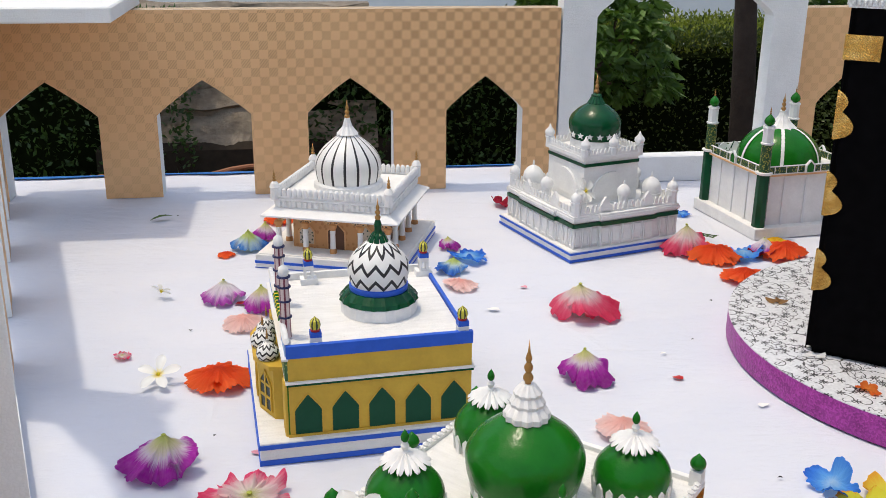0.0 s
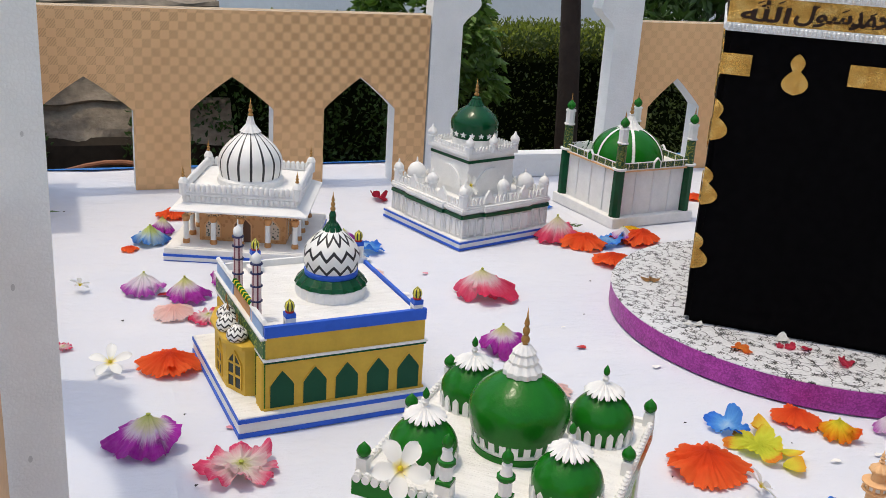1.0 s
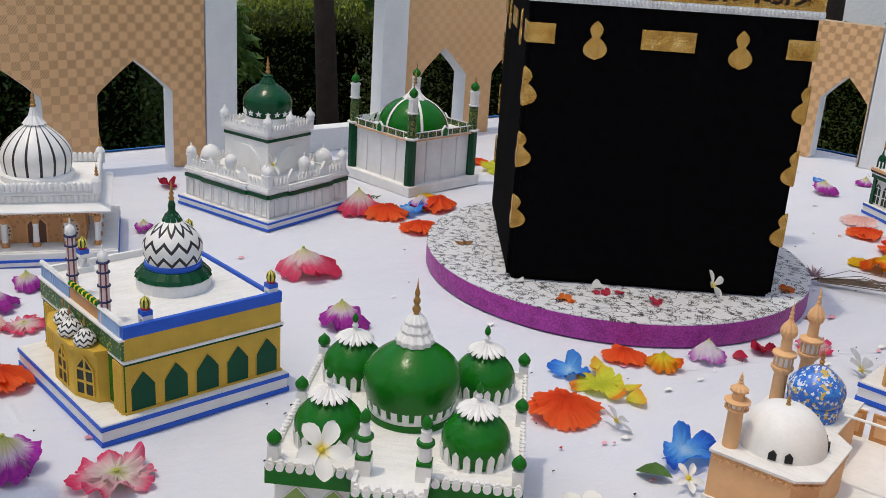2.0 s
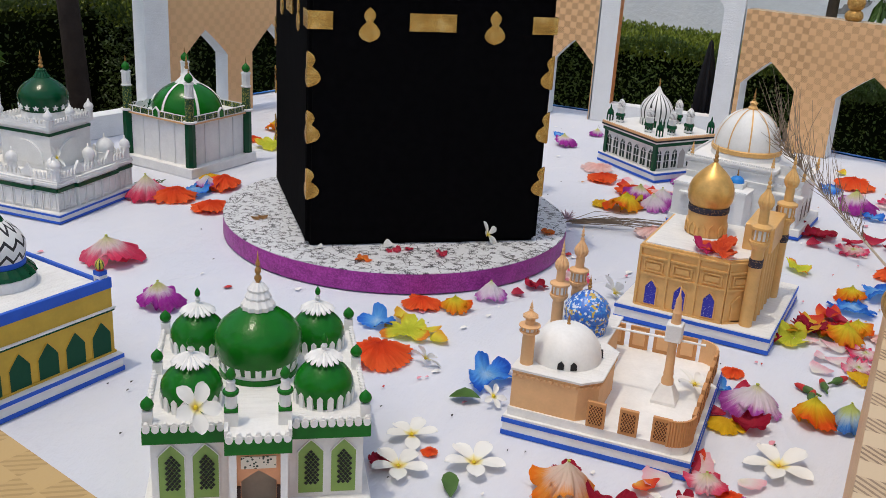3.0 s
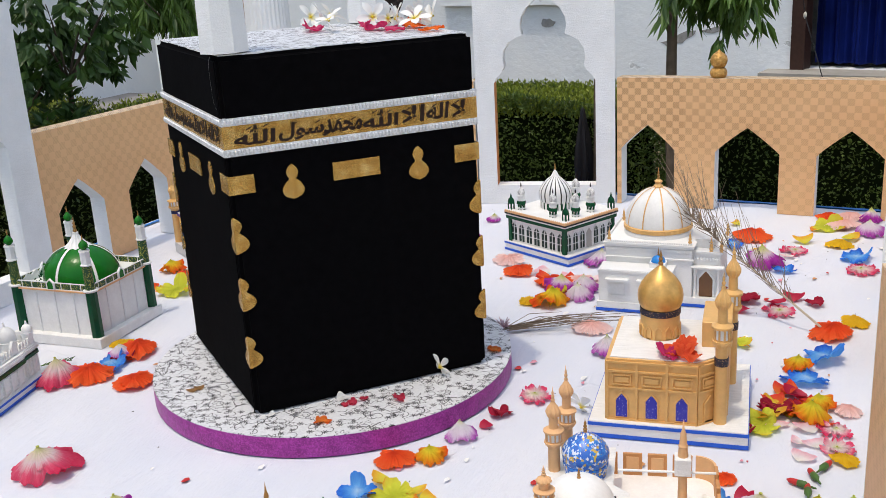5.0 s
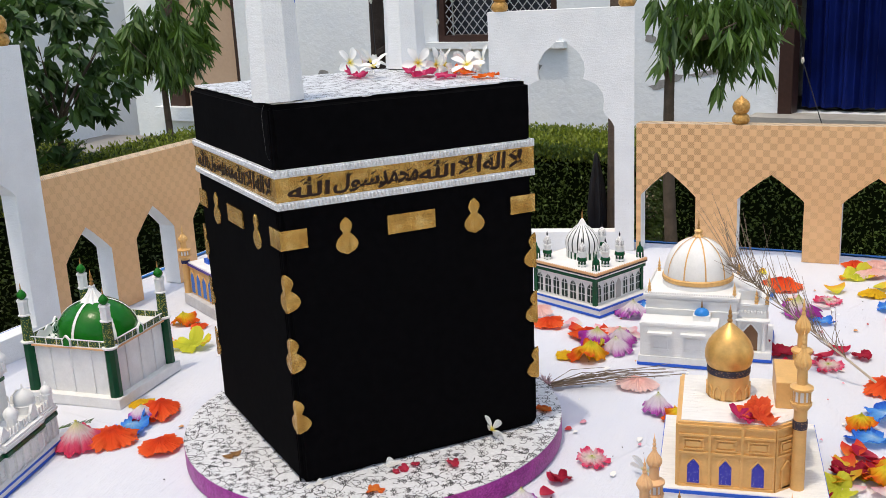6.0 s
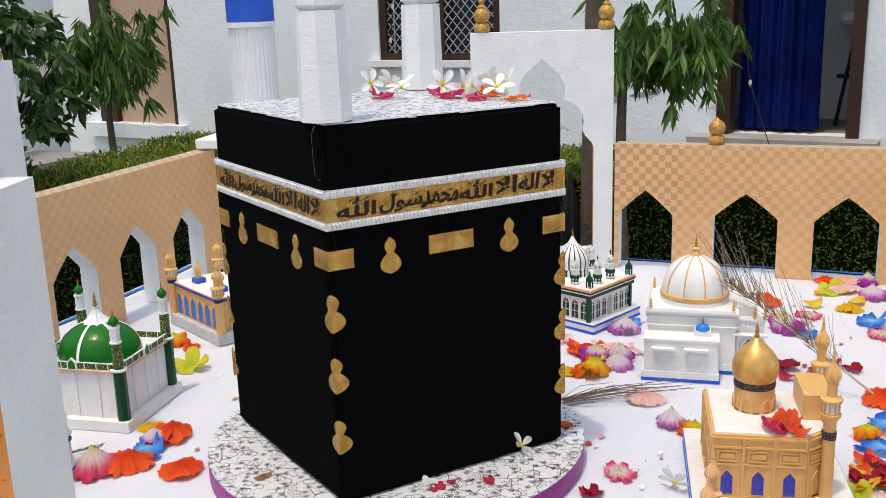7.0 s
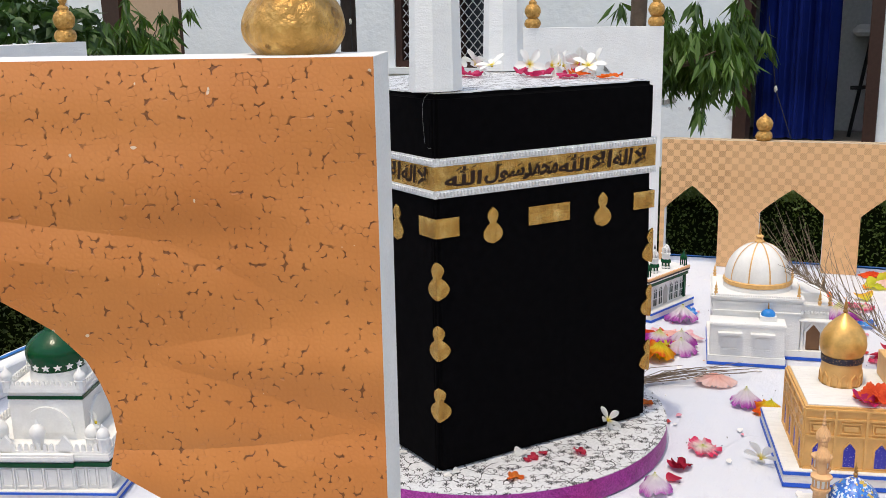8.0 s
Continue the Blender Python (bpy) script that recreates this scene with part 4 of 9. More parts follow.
# ---------------------------------------------------------------- ochre mosque with a zigzag dome
def ochre_mosque():
    t = thing("ochre_mosque_model", "ochre model mosque with blue parapet and black zigzag dome", "model building", sit(0.039, 1.033, 5.0, 1.019, 1.045, 1.02), MODELS)
    striped_base(t, 0, 0.258, 0, 0.262, 0.028)
    X0, X1, Y0, Y1 = 0.036, 0.252, 0.010, 0.254
    body = part("wall", cube(X0, X1, Y0, Y1, 0.028, 0.127), OCHRE, t, "ochre wall")
    for z, h, e, mt in ((0.0925, 0.0032, 0.0022, GREEN_DARK), (0.0957, 0.0026, 0.0034, WHITE_PAINT)):
        part("string_course", cube(X0 - e, X1 + e, Y0 - e, Y1 + e, z, z + h), mt, body)
    part("foot_course", cube(X0 - 0.002, X1 + 0.002, Y0 - 0.002, Y1 + 0.002, 0.028, 0.031), OCHRE, body)
    ln = X1 - X0
    windows(t, [spot(X0 + ln * (i + 0.5) / 5, Y0, 0.031) for i in range(5)] + [spot(X1, Y0 + (Y1 - Y0) * (i + 0.5) / 6, 0.031, 90) for i in range(6)], 0.031, 0.030, 0.050, GREEN_PANE, OCHRE, label="dark green pointed window", edge=0.0009, depth=0.0012)
    # parapet and roof
    part("roof", cube(X0 + 0.004, X1 - 0.004, Y0 + 0.004, Y1 - 0.004, 0.1265, 0.1295), ROOF_WHITE, t, "rough white roof")
    for nm, q, mt in (("parapet", (X0 - 0.001, X1 + 0.001, Y0 - 0.001, Y0 + 0.005, 0.127, 0.142), BLUE), ("parapet", (X1 - 0.003, X1 + 0.001, Y0 + 0.005, Y1, 0.127, 0.134), BLUE), ("parapet", (X0 + 0.01, X1 - 0.01, Y1 - 0.005, Y1, 0.127, 0.139), WHITE_PAINT)):
        part(nm, cube(*q), mt, t, "royal blue parapet" if mt is BLUE else "white parapet")
    # railing: pale blue pickets at both ends under twisted cords, an openwork of brown and green between
    pale = paint("pale_blue_paint", (0.30, 0.45, 0.70), 0.5)
    part("ledge", cube(X0 - 0.0065, X0 + 0.001, Y0 - 0.001, Y1, 0.1245, 0.1272), WHITE_PAINT, t, "white ledge under the railing")
    bm = cube(-0.0012, 0.0016, -0.0022, 0.0022, 0.127, 0.143)
    for y0, y1, n in ((Y0 + 0.005, 0.074, 12), (0.160, Y1 - 0.002, 15)):
        rl = part("railing", cube(X0 - 0.0004, X0 + 0.0014, y0, y1, 0.127, 0.141), BLUE, t, "pale blue picket railing")
        if y0 < 0.1:
            first = part("picket", bm, pale, rl)
            repeat(first, [spot(X0 - 0.001, y0 + (y1 - y0) * (i + 0.5) / n) for i in range(n)])
        else:
            for i in range(n):
                share(first, rl, spot(X0 - 0.001, y0 + (y1 - y0) * (i + 0.5) / n))
        cord = bmesh.new()
        for i in range(n):
            y = y0 + (y1 - y0) * (i + 0.5) / n
            tilted = [(0.0038 * math.cos(q), y + 0.0022 * math.sin(q), 0.0034 * math.sin(q)) for q in (0, 1.05, 2.09, 3.14, 4.19, 5.24)]
            lo_ring = [cord.verts.new((X0 + u, v - 0.0022, 0.1462 + w)) for u, v, w in tilted]
            hi_ring = [cord.verts.new((X0 + u, v + 0.0022, 0.1462 + w)) for u, v, w in tilted]
            for j in range(6):
                cord.faces.new((lo_ring[j], lo_ring[(j + 1) % 6], hi_ring[(j + 1) % 6], hi_ring[j]))
            cord.faces.new(lo_ring[::-1]), cord.faces.new(hi_ring)
        part("cord", cord, WHITE_PAINT, rl, "white twisted cord")
    mid = part("railing", cube(X0 - 0.0008, X0 + 0.0008, 0.074, 0.160, 0.127, 0.141), SAND_DARK, t, "brown openwork railing under a green twisted cord")
    cord = bmesh.new()
    for i in range(15):
        y = 0.076 + 0.0057 * i
        tube_ring = [(0.0042 * math.cos(q), 0.0042 * math.sin(q)) for q in (0, 1.05, 2.09, 3.14, 4.19, 5.24)]
        ra = [cord.verts.new((X0 + u, y - 0.003 + 0.3 * w, 0.1482 + w)) for u, w in tube_ring]
        rb = [cord.verts.new((X0 + u, y + 0.001 + 0.3 * w, 0.1482 + w)) for u, w in tube_ring]
        for j in range(6):
            cord.faces.new((ra[j], ra[(j + 1) % 6], rb[(j + 1) % 6], rb[j])).material_index = i % 2
        cord.faces.new(ra[::-1]), cord.faces.new(rb)
    part("cord", cord, [GREEN, YELLOW], mid, "green and yellow twisted cord")
    # patterned green frieze on the entrance side
    part("frieze", cube(X0 - 0.0035, X0, Y0, Y1, 0.100, 0.124), lattice_mat("green_frieze", (0.03, 0.12, 0.04), (0.34, 0.40, 0.10), 190), t, "green patterned frieze")
    for y0, y1 in ((Y0, 0.052), (0.192, Y1)):
        part("recess", cube(X0 - 0.0014, X0, y0, y1, 0.0285, 0.0925), GREEN, t, "green strip behind the half columns")
    repeat(part("half_column", lathe(bmesh.new(), [(0.0035, 0.028), (0.0035, 0.093)], 8), OCHRE, t), [spot(X0 - 0.002, Y0 + 0.004 + i * 0.006 if i < 4 else Y1 - 0.07 + i * 0.008) for i in range(8)])
    # polygonal bay
    bay = [(X0, 0.052), (0.022, 0.056), (0.006, 0.090), (0.006, 0.15), (0.022, 0.188), (X0, 0.192)]
    b = part("bay", prism(bmesh.new(), bay, 0.028, 0.094, "z"), OCHRE, t, "ochre polygonal bay")
    part("cornice", prism(bmesh.new(), [(x - 0.005 if x < X0 else x, y + (0.004 if y > 0.12 else -0.004)) for x, y in bay], 0.094, 0.099, "z"), OCHRE, b)
    dk = paint("bay_pane", (0.02, 0.035, 0.03), 0.3)
    faces = [((0.022, 0.056), (0.006, 0.090)), ((0.006, 0.090), (0.006, 0.15))]
    plc = []
    for (ax, ay), (bx, by) in faces:
        plc.append(pose((ax + bx) / 2, (ay + by) / 2, 0.035, 0, 0, math.degrees(math.atan2(ay - by, ax - bx))))
    windows(t, plc, 0.024, 0.034, 0.049, dk, OCHRE, label="arched bay window with ochre bars", mull=(2, 3, 0.0016), edge=0.002)
    for x, y, r in ((0.018, 0.078, 0.0140), (0.015, 0.114, 0.0155), (0.022, 0.150, 0.0135)):
        d = part("small_dome", lathe(bmesh.new(), dome_profile(r, r * 1.6, 0.8, 9), 24), ZIGZAG_FINE, b, "small white dome with black zigzags", spot(x, y, 0.099), True)
        finial(d, 0, 0, r * 1.8, 0.014, 0.0016)
    # two candy-striped minarets
    for x, y, k in ((0.042, 0.165, 1.0), (0.040, 0.066, 0.96)):
        mn = part("minaret", lathe(bmesh.new(), [(0.0068, 0), (0.0062, 0.03), (0.0060, 0.062), (0.0054, 0.082)], 18), CANDY, t, "red and white striped minaret", spot(x, y, 0.127) @ Matrix.Diagonal((1, 1, k, 1)), True)
        bm = bmesh.new()
        for z in (0.029, 0.05, 0.068, 0.081):
            lathe(bm, [(0.0055, z - 0.001), (0.0080, z), (0.0080, z + 0.0014), (0.0055, z + 0.002)], 16)
        part("gallery", bm, NAVY_TRIM, mn)
        part("cap", lathe(bmesh.new(), [(0.0055, 0.083), (0.0065, 0.088), (0.0055, 0.093), (0.001, 0.097), (0.0006, 0.105), (0, 0.106)], 14), WHITE_PAINT, mn, "white bulb cap", smooth=True)
    # roof turrets with striped balls
    for x, y, blk in ((0.070, 0.022, 0), (0.242, 0.018, 0), (0.243, 0.235, 1), (0.085, 0.235, 1)):
        tr = part("roof_turret", cube(-0.0075, 0.0075, -0.0075, 0.0075, 0.018, 0.024), BLUE, t, "white four-legged roof turret with a striped ball", spot(x, y, 0.1295 + 0.008 * blk) @ Matrix.Diagonal((0.86, 0.86, 1.0, 1)))
        bm = bmesh.new()
        for sx in (-1, 1):
            for sy in (-1, 1):
                box(bm, sx * 0.0055 - 0.0018, sx * 0.0055 + 0.0018, sy * 0.0055 - 0.0018, sy * 0.0055 + 0.0018, 0, 0.018)
        box(bm, -0.0075, 0.0075, -0.0075, 0.0075, 0.013, 0.018)
        if blk:
            box(bm, -0.013, 0.013, -0.01, 0.01, -0.0085, 0)
        part("leg_frame", bm, WHITE_PAINT, tr)
        part("ball", lathe(bmesh.new(), [(0.004, 0.024), (0.0055, 0.026), (0.0076, 0.0315), (0.0062, 0.037), (0.002, 0.0402), (0, 0.0425)], 21), MELON, tr, "yellow and black striped ball", smooth=True)
        part("collar", lathe(bmesh.new(), [(0.0062, 0.0242), (0.0068, 0.0262), (0.0045, 0.028)], 14), RED, tr)
    # main dome
    cx, cy = 0.162, 0.128
    part("drum", lathe(bmesh.new(), [(0.0475, 0.1295), (0.0485, 0.145), (0.046, 0.1465)], 72, (cx, cy, 0), lobes=24, lobe=0.012), WHITE_PAINT, t, "scalloped white drum")
    part("skirt", lathe(bmesh.new(), [(0.0495, 0.146), (0.047, 0.151), (0.039, 0.159)], 60, (cx, cy, 0), lobes=20, lobe=0.02), GREEN_DARK, t, "dark green scalloped skirt")
    part("blue_collar", lathe(bmesh.new(), [(0.0365, 0.157), (0.037, 0.165), (0.035, 0.166)], 40, (cx, cy, 0)), BLUE, t, smooth=True)
    d = part("dome", lathe(bmesh.new(), dome_profile(0.0385, 0.063, 0.9, 16, belly=0.32), 48), ZIGZAG, t, "white dome painted with black zigzags", spot(cx, cy, 0.165), True)
    part("neck", petals(lathe(bmesh.new(), [(0.008, 0.052), (0.0065, 0.062), (0.0045, 0.07), (0.005, 0.076), (0.003, 0.082)], 16), 10, 0.005, 0.066, 0.015, 0.050, 0.007), GREEN_DARK, d, "dark green petal neck")
    finial(d, 0, 0, 0.08, 0.03, 0.0035)


ochre_mosque()


# ---------------------------------------------------------------- green-domed mosque
def petal_dome(t, x, y, r, z, h, cap=True):
    d = part("corner_dome", lathe(bmesh.new(), dome_profile(r, h, 0.88, 14, belly=0.36), 40), GREEN, t, "glossy green dome", spot(x, y, z), True)
    repeat(part("picket", pickets(bmesh.new(), 1, r * 0.955, 0.0, h * 0.33, r * 0.19, thick=0.0018, lean=0.06), WHITE_PAINT, d, "pointed white picket"), round_about(18))
    repeat(part("petal", petals(bmesh.new(), 1, 0.002, h * 1.025, r * 0.64, h * 0.865, r * 0.185, thick=0.0026), WHITE_PAINT, d, "white petal of the dome cap"), round_about(16))
    part("cap", lathe(bmesh.new(), [(r * 0.33, h * 0.955), (r * 0.2, h * 1.0), (0.003, h * 1.03)], 20), WHITE_PAINT, d, smooth=True)
    part("spire", lathe(bmesh.new(), [(0.0035, h), (0.0035, h + 0.004), (0.0022, h + 0.005), (0.0038, h + 0.009), (0.0018, h + 0.013)], 12), WHITE_PAINT, d, smooth=True)
    bulb(d, 0, 0, h + 0.012, 0.0036, 0.013, GREEN, "tip")
    return d


def green_mosque():
    t = thing("green_domed_mosque_model", "white model mosque with five glossy green domes", "model building", sit(0.280, 0.741, -42.0, 1.02, 1.02, 1.02), MODELS)
    part("base_slab", cube(-0.127, 0.127, -0.152, 0.125, 0, 0.012, 0.001), WHITE_PAINT, t)
    body = part("wall", cube(-0.117, 0.117, -0.113, 0.117, 0.012, 0.095), WHITE_PAINT, t, "white wall")
    part("roof", cube(-0.119, 0.119, -0.119, 0.119, 0.112, 0.1155), ROOF_WHITE, t, "rough white roof")
    for q in ((-0.124, -0.034, -0.125, -0.118), (0.034, 0.124, -0.125, -0.118), (-0.124, 0.124, 0.118, 0.124), (-0.124, -0.118, -0.118, 0.118), (0.118, 0.124, -0.118, 0.118)):
        part("fascia", cube(q[0], q[1], q[2], q[3], 0.095, 0.1125), GREEN, t, "green painted fascia")
    knob = [(0.0042 * math.cos(0.628 * i), 0.1135 + 0.0046 * math.sin(0.628 * i)) for i in range(10)]
    merlon = battlement(prism(bmesh.new(), knob, -0.0032, 0.0022), -0.005, 0.005, 0, 0.114, 1, 0.0058, 0.0065, 0.0042)
    repeat(part("merlon", merlon, WHITE_PAINT, t, "rounded white merlon"), [spot(a + 0.0098 * (i + 0.5), -0.1225) for a in (-0.124, 0.036) for i in range(9)])
    for q in ((-0.124, -0.118), (0.118, 0.124)):
        part("side_parapet", cube(q[0], q[1], -0.118, 0.124, 0.1125, 0.119), WHITE_PAINT, t)
        bm = bmesh.new()
        for i in range(30):
            lathe(bm, [(0.003, 0.0), (0.0034, 0.002), (0, 0.0045)], 6, ((q[0] + q[1]) / 2, -0.113 + 0.232 * i / 29, 0.119))
        tagged(part("beading", bm, WHITE_PAINT, t), kind="stuff")
    part("back_parapet", cube(-0.118, 0.118, 0.118, 0.124, 0.1125, 0.12), WHITE_PAINT, t)
    # portico
    bm = bmesh.new()
    o = arch(0, 0.0195, 0.012, 0.057, 0.071)
    prism(bm, [(-0.03, 0.012)] + o[::-1] + [(0.03, 0.012), (0.03, 0.095), (-0.03, 0.095)], -0.146, -0.113)
    bm.normal_update()
    bmesh.ops.triangulate(bm, faces=[f for f in bm.faces if len(f.verts) > 4])
    pt = part("portico", bm, paint("peach_paint", (0.72, 0.33, 0.17), 0.55), t, "peach portico with a pointed doorway")
    for s in (-1, 1):
        part("column", cube(s * 0.0275 - 0.004, s * 0.0275 + 0.004, -0.151, -0.145, 0.012, 0.095), WHITE_PAINT, pt)
        part("column_foot", cube(s * 0.0225 - 0.003, s * 0.0225 + 0.003, -0.149, -0.1455, 0.012, 0.052), paint("dark_brown_paint", (0.035, 0.015, 0.01), 0.5), pt)
    # thin panel over the wall, coloured as the shade inside the doorway
    part("doorway", cube(-0.0205, 0.0205, -0.1145, -0.113, 0.012, 0.073), paint("dim_doorway", (0.40, 0.36, 0.29), 0.7), pt, "doorway panel, inner shade put into its brown-grey colour")
    part("tympanum", cube(-0.019, 0.019, -0.1475, -0.146, 0.074, 0.089), lattice_mat("scroll_panel", (0.7, 0.62, 0.5), (0.04, 0.05, 0.03), 240), pt, "scrollwork panel")
    part("fascia", cube(-0.036, 0.036, -0.153, -0.118, 0.095, 0.112), GREEN, pt, "green painted fascia")
    part("portico_roof", cube(-0.033, 0.033, -0.15, -0.112, 0.1121, 0.1158), WHITE_PAINT, pt)
    repeat(part("merlon", battlement(prism(bmesh.new(), knob, -0.0036, 0.0022), -0.005, 0.005, 0, 0.114, 1, 0.0058, 0.0072, 0.0042), WHITE_PAINT, pt), [spot(-0.036 + 0.0103 * (i + 0.5), -0.1505) for i in range(7)])
    for s in (-1, 1):
        part("side_wall", cube(s * 0.034 - 0.002, s * 0.034 + 0.002, -0.148, -0.12, 0.112, 0.122), WHITE_PAINT, pt)
        tr = part("turret", cube(s * 0.029 - 0.0075, s * 0.029 + 0.0075, -0.1285, -0.1135, 0.112, 0.132), WHITE_PAINT, t, "white turret with green mouldings")
        part("moulding", lathe(bmesh.new(), [(0.008, 0), (0.0105, 0.002), (0.0105, 0.005), (0.0075, 0.006)], 4, (s * 0.029, -0.121, 0.131), turn=math.pi / 4), GREEN, tr)
        part("lantern", lathe(bmesh.new(), [(0.0066, 0.137), (0.0066, 0.152)], 8, (s * 0.029, -0.121, 0)), WHITE_PAINT, tr)
        part("moulding", lathe(bmesh.new(), [(0.0075, 0.152), (0.009, 0.154), (0.0088, 0.157), (0.005, 0.158)], 12, (s * 0.029, -0.121, 0)), GREEN, tr)
        part("neck", lathe(bmesh.new(), [(0.0062, 0.158), (0.0045, 0.164), (0.0052, 0.168), (0.003, 0.17)], 12, (s * 0.029, -0.121, 0)), WHITE_PAINT, tr, smooth=True)
        bulb(tr, s * 0.029, -0.121, 0.169, 0.0058, 0.016, GREEN)
    olive = paint("olive_paint", (0.24, 0.37, 0.10), 0.5)
    windows(t, [spot(x, -0.113, 0.018) for x in (-0.095, -0.058, 0.058, 0.095)] + [spot(0.117, y, 0.018, 90) for y in (-0.08, -0.03, 0.02, 0.07)] + [spot(-0.117, y, 0.018, -90) for y in (-0.08, -0.03, 0.02, 0.07)], 0.028, 0.054, 0.069, olive, WHITE_PAINT, label="olive green pointed window with a dark lattice", edge=0.0011)
    bm = bmesh.new()
    for x in (-0.095, -0.058, 0.058, 0.095):
        for r in range(13):
            for c in (-1, 0, 1):
                u, v, k = x + c * 0.0052 + (0.0026 if r % 2 else 0), 0.031 + r * 0.0034, 0.0021
                if abs(u - x) < 0.0095 - max(0, r - 8) * 0.0016:
                    prism(bm, [(u - k, v), (u, v - k), (u + k, v), (u, v + k)], -0.1152, -0.1136)
    tagged(part("lattice_work", bm, BLACK, t, "dark lattice work"), kind="stuff")
    for x, y in ((-0.118, -0.112), (0.118, -0.112), (-0.118, 0.118), (0.118, 0.118), (-0.118, 0.004), (0.118, 0.004)):
        p = part("pinnacle", cube(x - 0.0055, x + 0.0055, y - 0.0055, y + 0.0055, 0.1155, 0.131), WHITE_PAINT, t)
        bulb(p, x, y, 0.131, 0.0075, 0.017, GREEN)
    for x, y in ((-0.074, -0.068), (0.074, -0.068), (-0.074, 0.072), (0.074, 0.072)):
        petal_dome(t, x, y, 0.0345, 0.1155, 0.057)
    cx, cy = 0.0, 0.008
    part("drum", lathe(bmesh.new(), [(0.047, 0.1155), (0.047, 0.122), (0.045, 0.1225)], 48, (cx, cy, 0)), GREEN, t)
    part("drum_ring", lathe(bmesh.new(), [(0.0455, 0.122), (0.0465, 0.126), (0.044, 0.127)], 48, (cx, cy, 0)), WHITE_PAINT, t)
    d = part("main_dome", lathe(bmesh.new(), dome_profile(0.0525, 0.082, 0.84, 20, belly=0.45), 64), GREEN, t, "large glossy green dome", spot(cx, cy, 0.1235), True)
    repeat(part("picket", pickets(bmesh.new(), 1, 0.0455, 0.003, 0.0215, 0.0068, lean=0.12, thick=0.0018), WHITE_PAINT, d, "pointed white picket"), round_about(24))
    part("cap", lathe(bmesh.new(), [(0.0195, 0.074), (0.0195, 0.079), (0.0145, 0.086), (0.015, 0.089), (0.0115, 0.095), (0.012, 0.098), (0.0055, 0.106)], 48, lobes=12, lobe=0.06), WHITE_PAINT, d, "white ribbed cap")
    finial(d, 0, 0, 0.104, 0.043, 0.0042)


green_mosque()


# ---------------------------------------------------------------- sand-coloured mosque with a blue mosaic dome
def slim_minaret(t, x, y, z, h, r=0.0095, material=None, k=1.0, label="sand-coloured minaret with a railed gallery"):
    mt = material or SAND
    mn = part("minaret", lathe(bmesh.new(), [(r, 0), (r * 0.93, h * 0.56), (r, h * 0.57)], 20), mt, t, label, spot(x, y, z), True)
    part("gallery", lathe(bmesh.new(), [(r * 0.9, h * 0.52), (r * 1.5, h * 0.56), (r * 1.5, h * 0.575), (r * 1.2, h * 0.577), (r * 1.2, h * 0.585)], 30, lobes=15, lobe=0.02), mt, mn)
    part("gallery_wall", lathe(bmesh.new(), [(r * 1.16, h * 0.575), (r * 1.16, h * 0.66)], 20), WHITE_PAINT, mn, "white panels between gallery posts")
    post = part("gallery_post", cube(r * 1.1, r * 1.32, -r * 0.13, r * 0.13, h * 0.576, h * 0.657), mt, mn)
    for i in range(1, 10):
        share(post, mn, spot(0, 0, 0, 36 * i))
    part("gallery_roof", lathe(bmesh.new(), [(r * 1.2, h * 0.650), (r * 1.62, h * 0.657), (r * 1.62, h * 0.672), (r * 0.75, h * 0.690)], 30), mt, mn)
    part("upper_shaft", lathe(bmesh.new(), [(r * 0.75, h * 0.68), (r * 0.72, h * 0.79)], 16), mt, mn, smooth=True)
    part("cap", lathe(bmesh.new(), [(r * 0.8, h * 0.785), (r * 1.08, h * 0.812), (r * 1.1, h * 0.835), (r * 0.85, h * 0.865), (r * 0.45, h * 0.893), (r * 0.25, h * 0.915)], 40, lobes=10, lobe=0.09), mt, mn)
    finial(mn, 0, 0, h * 0.9, h * 0.1 + 0.008, r * 0.32, mt)
    return mn


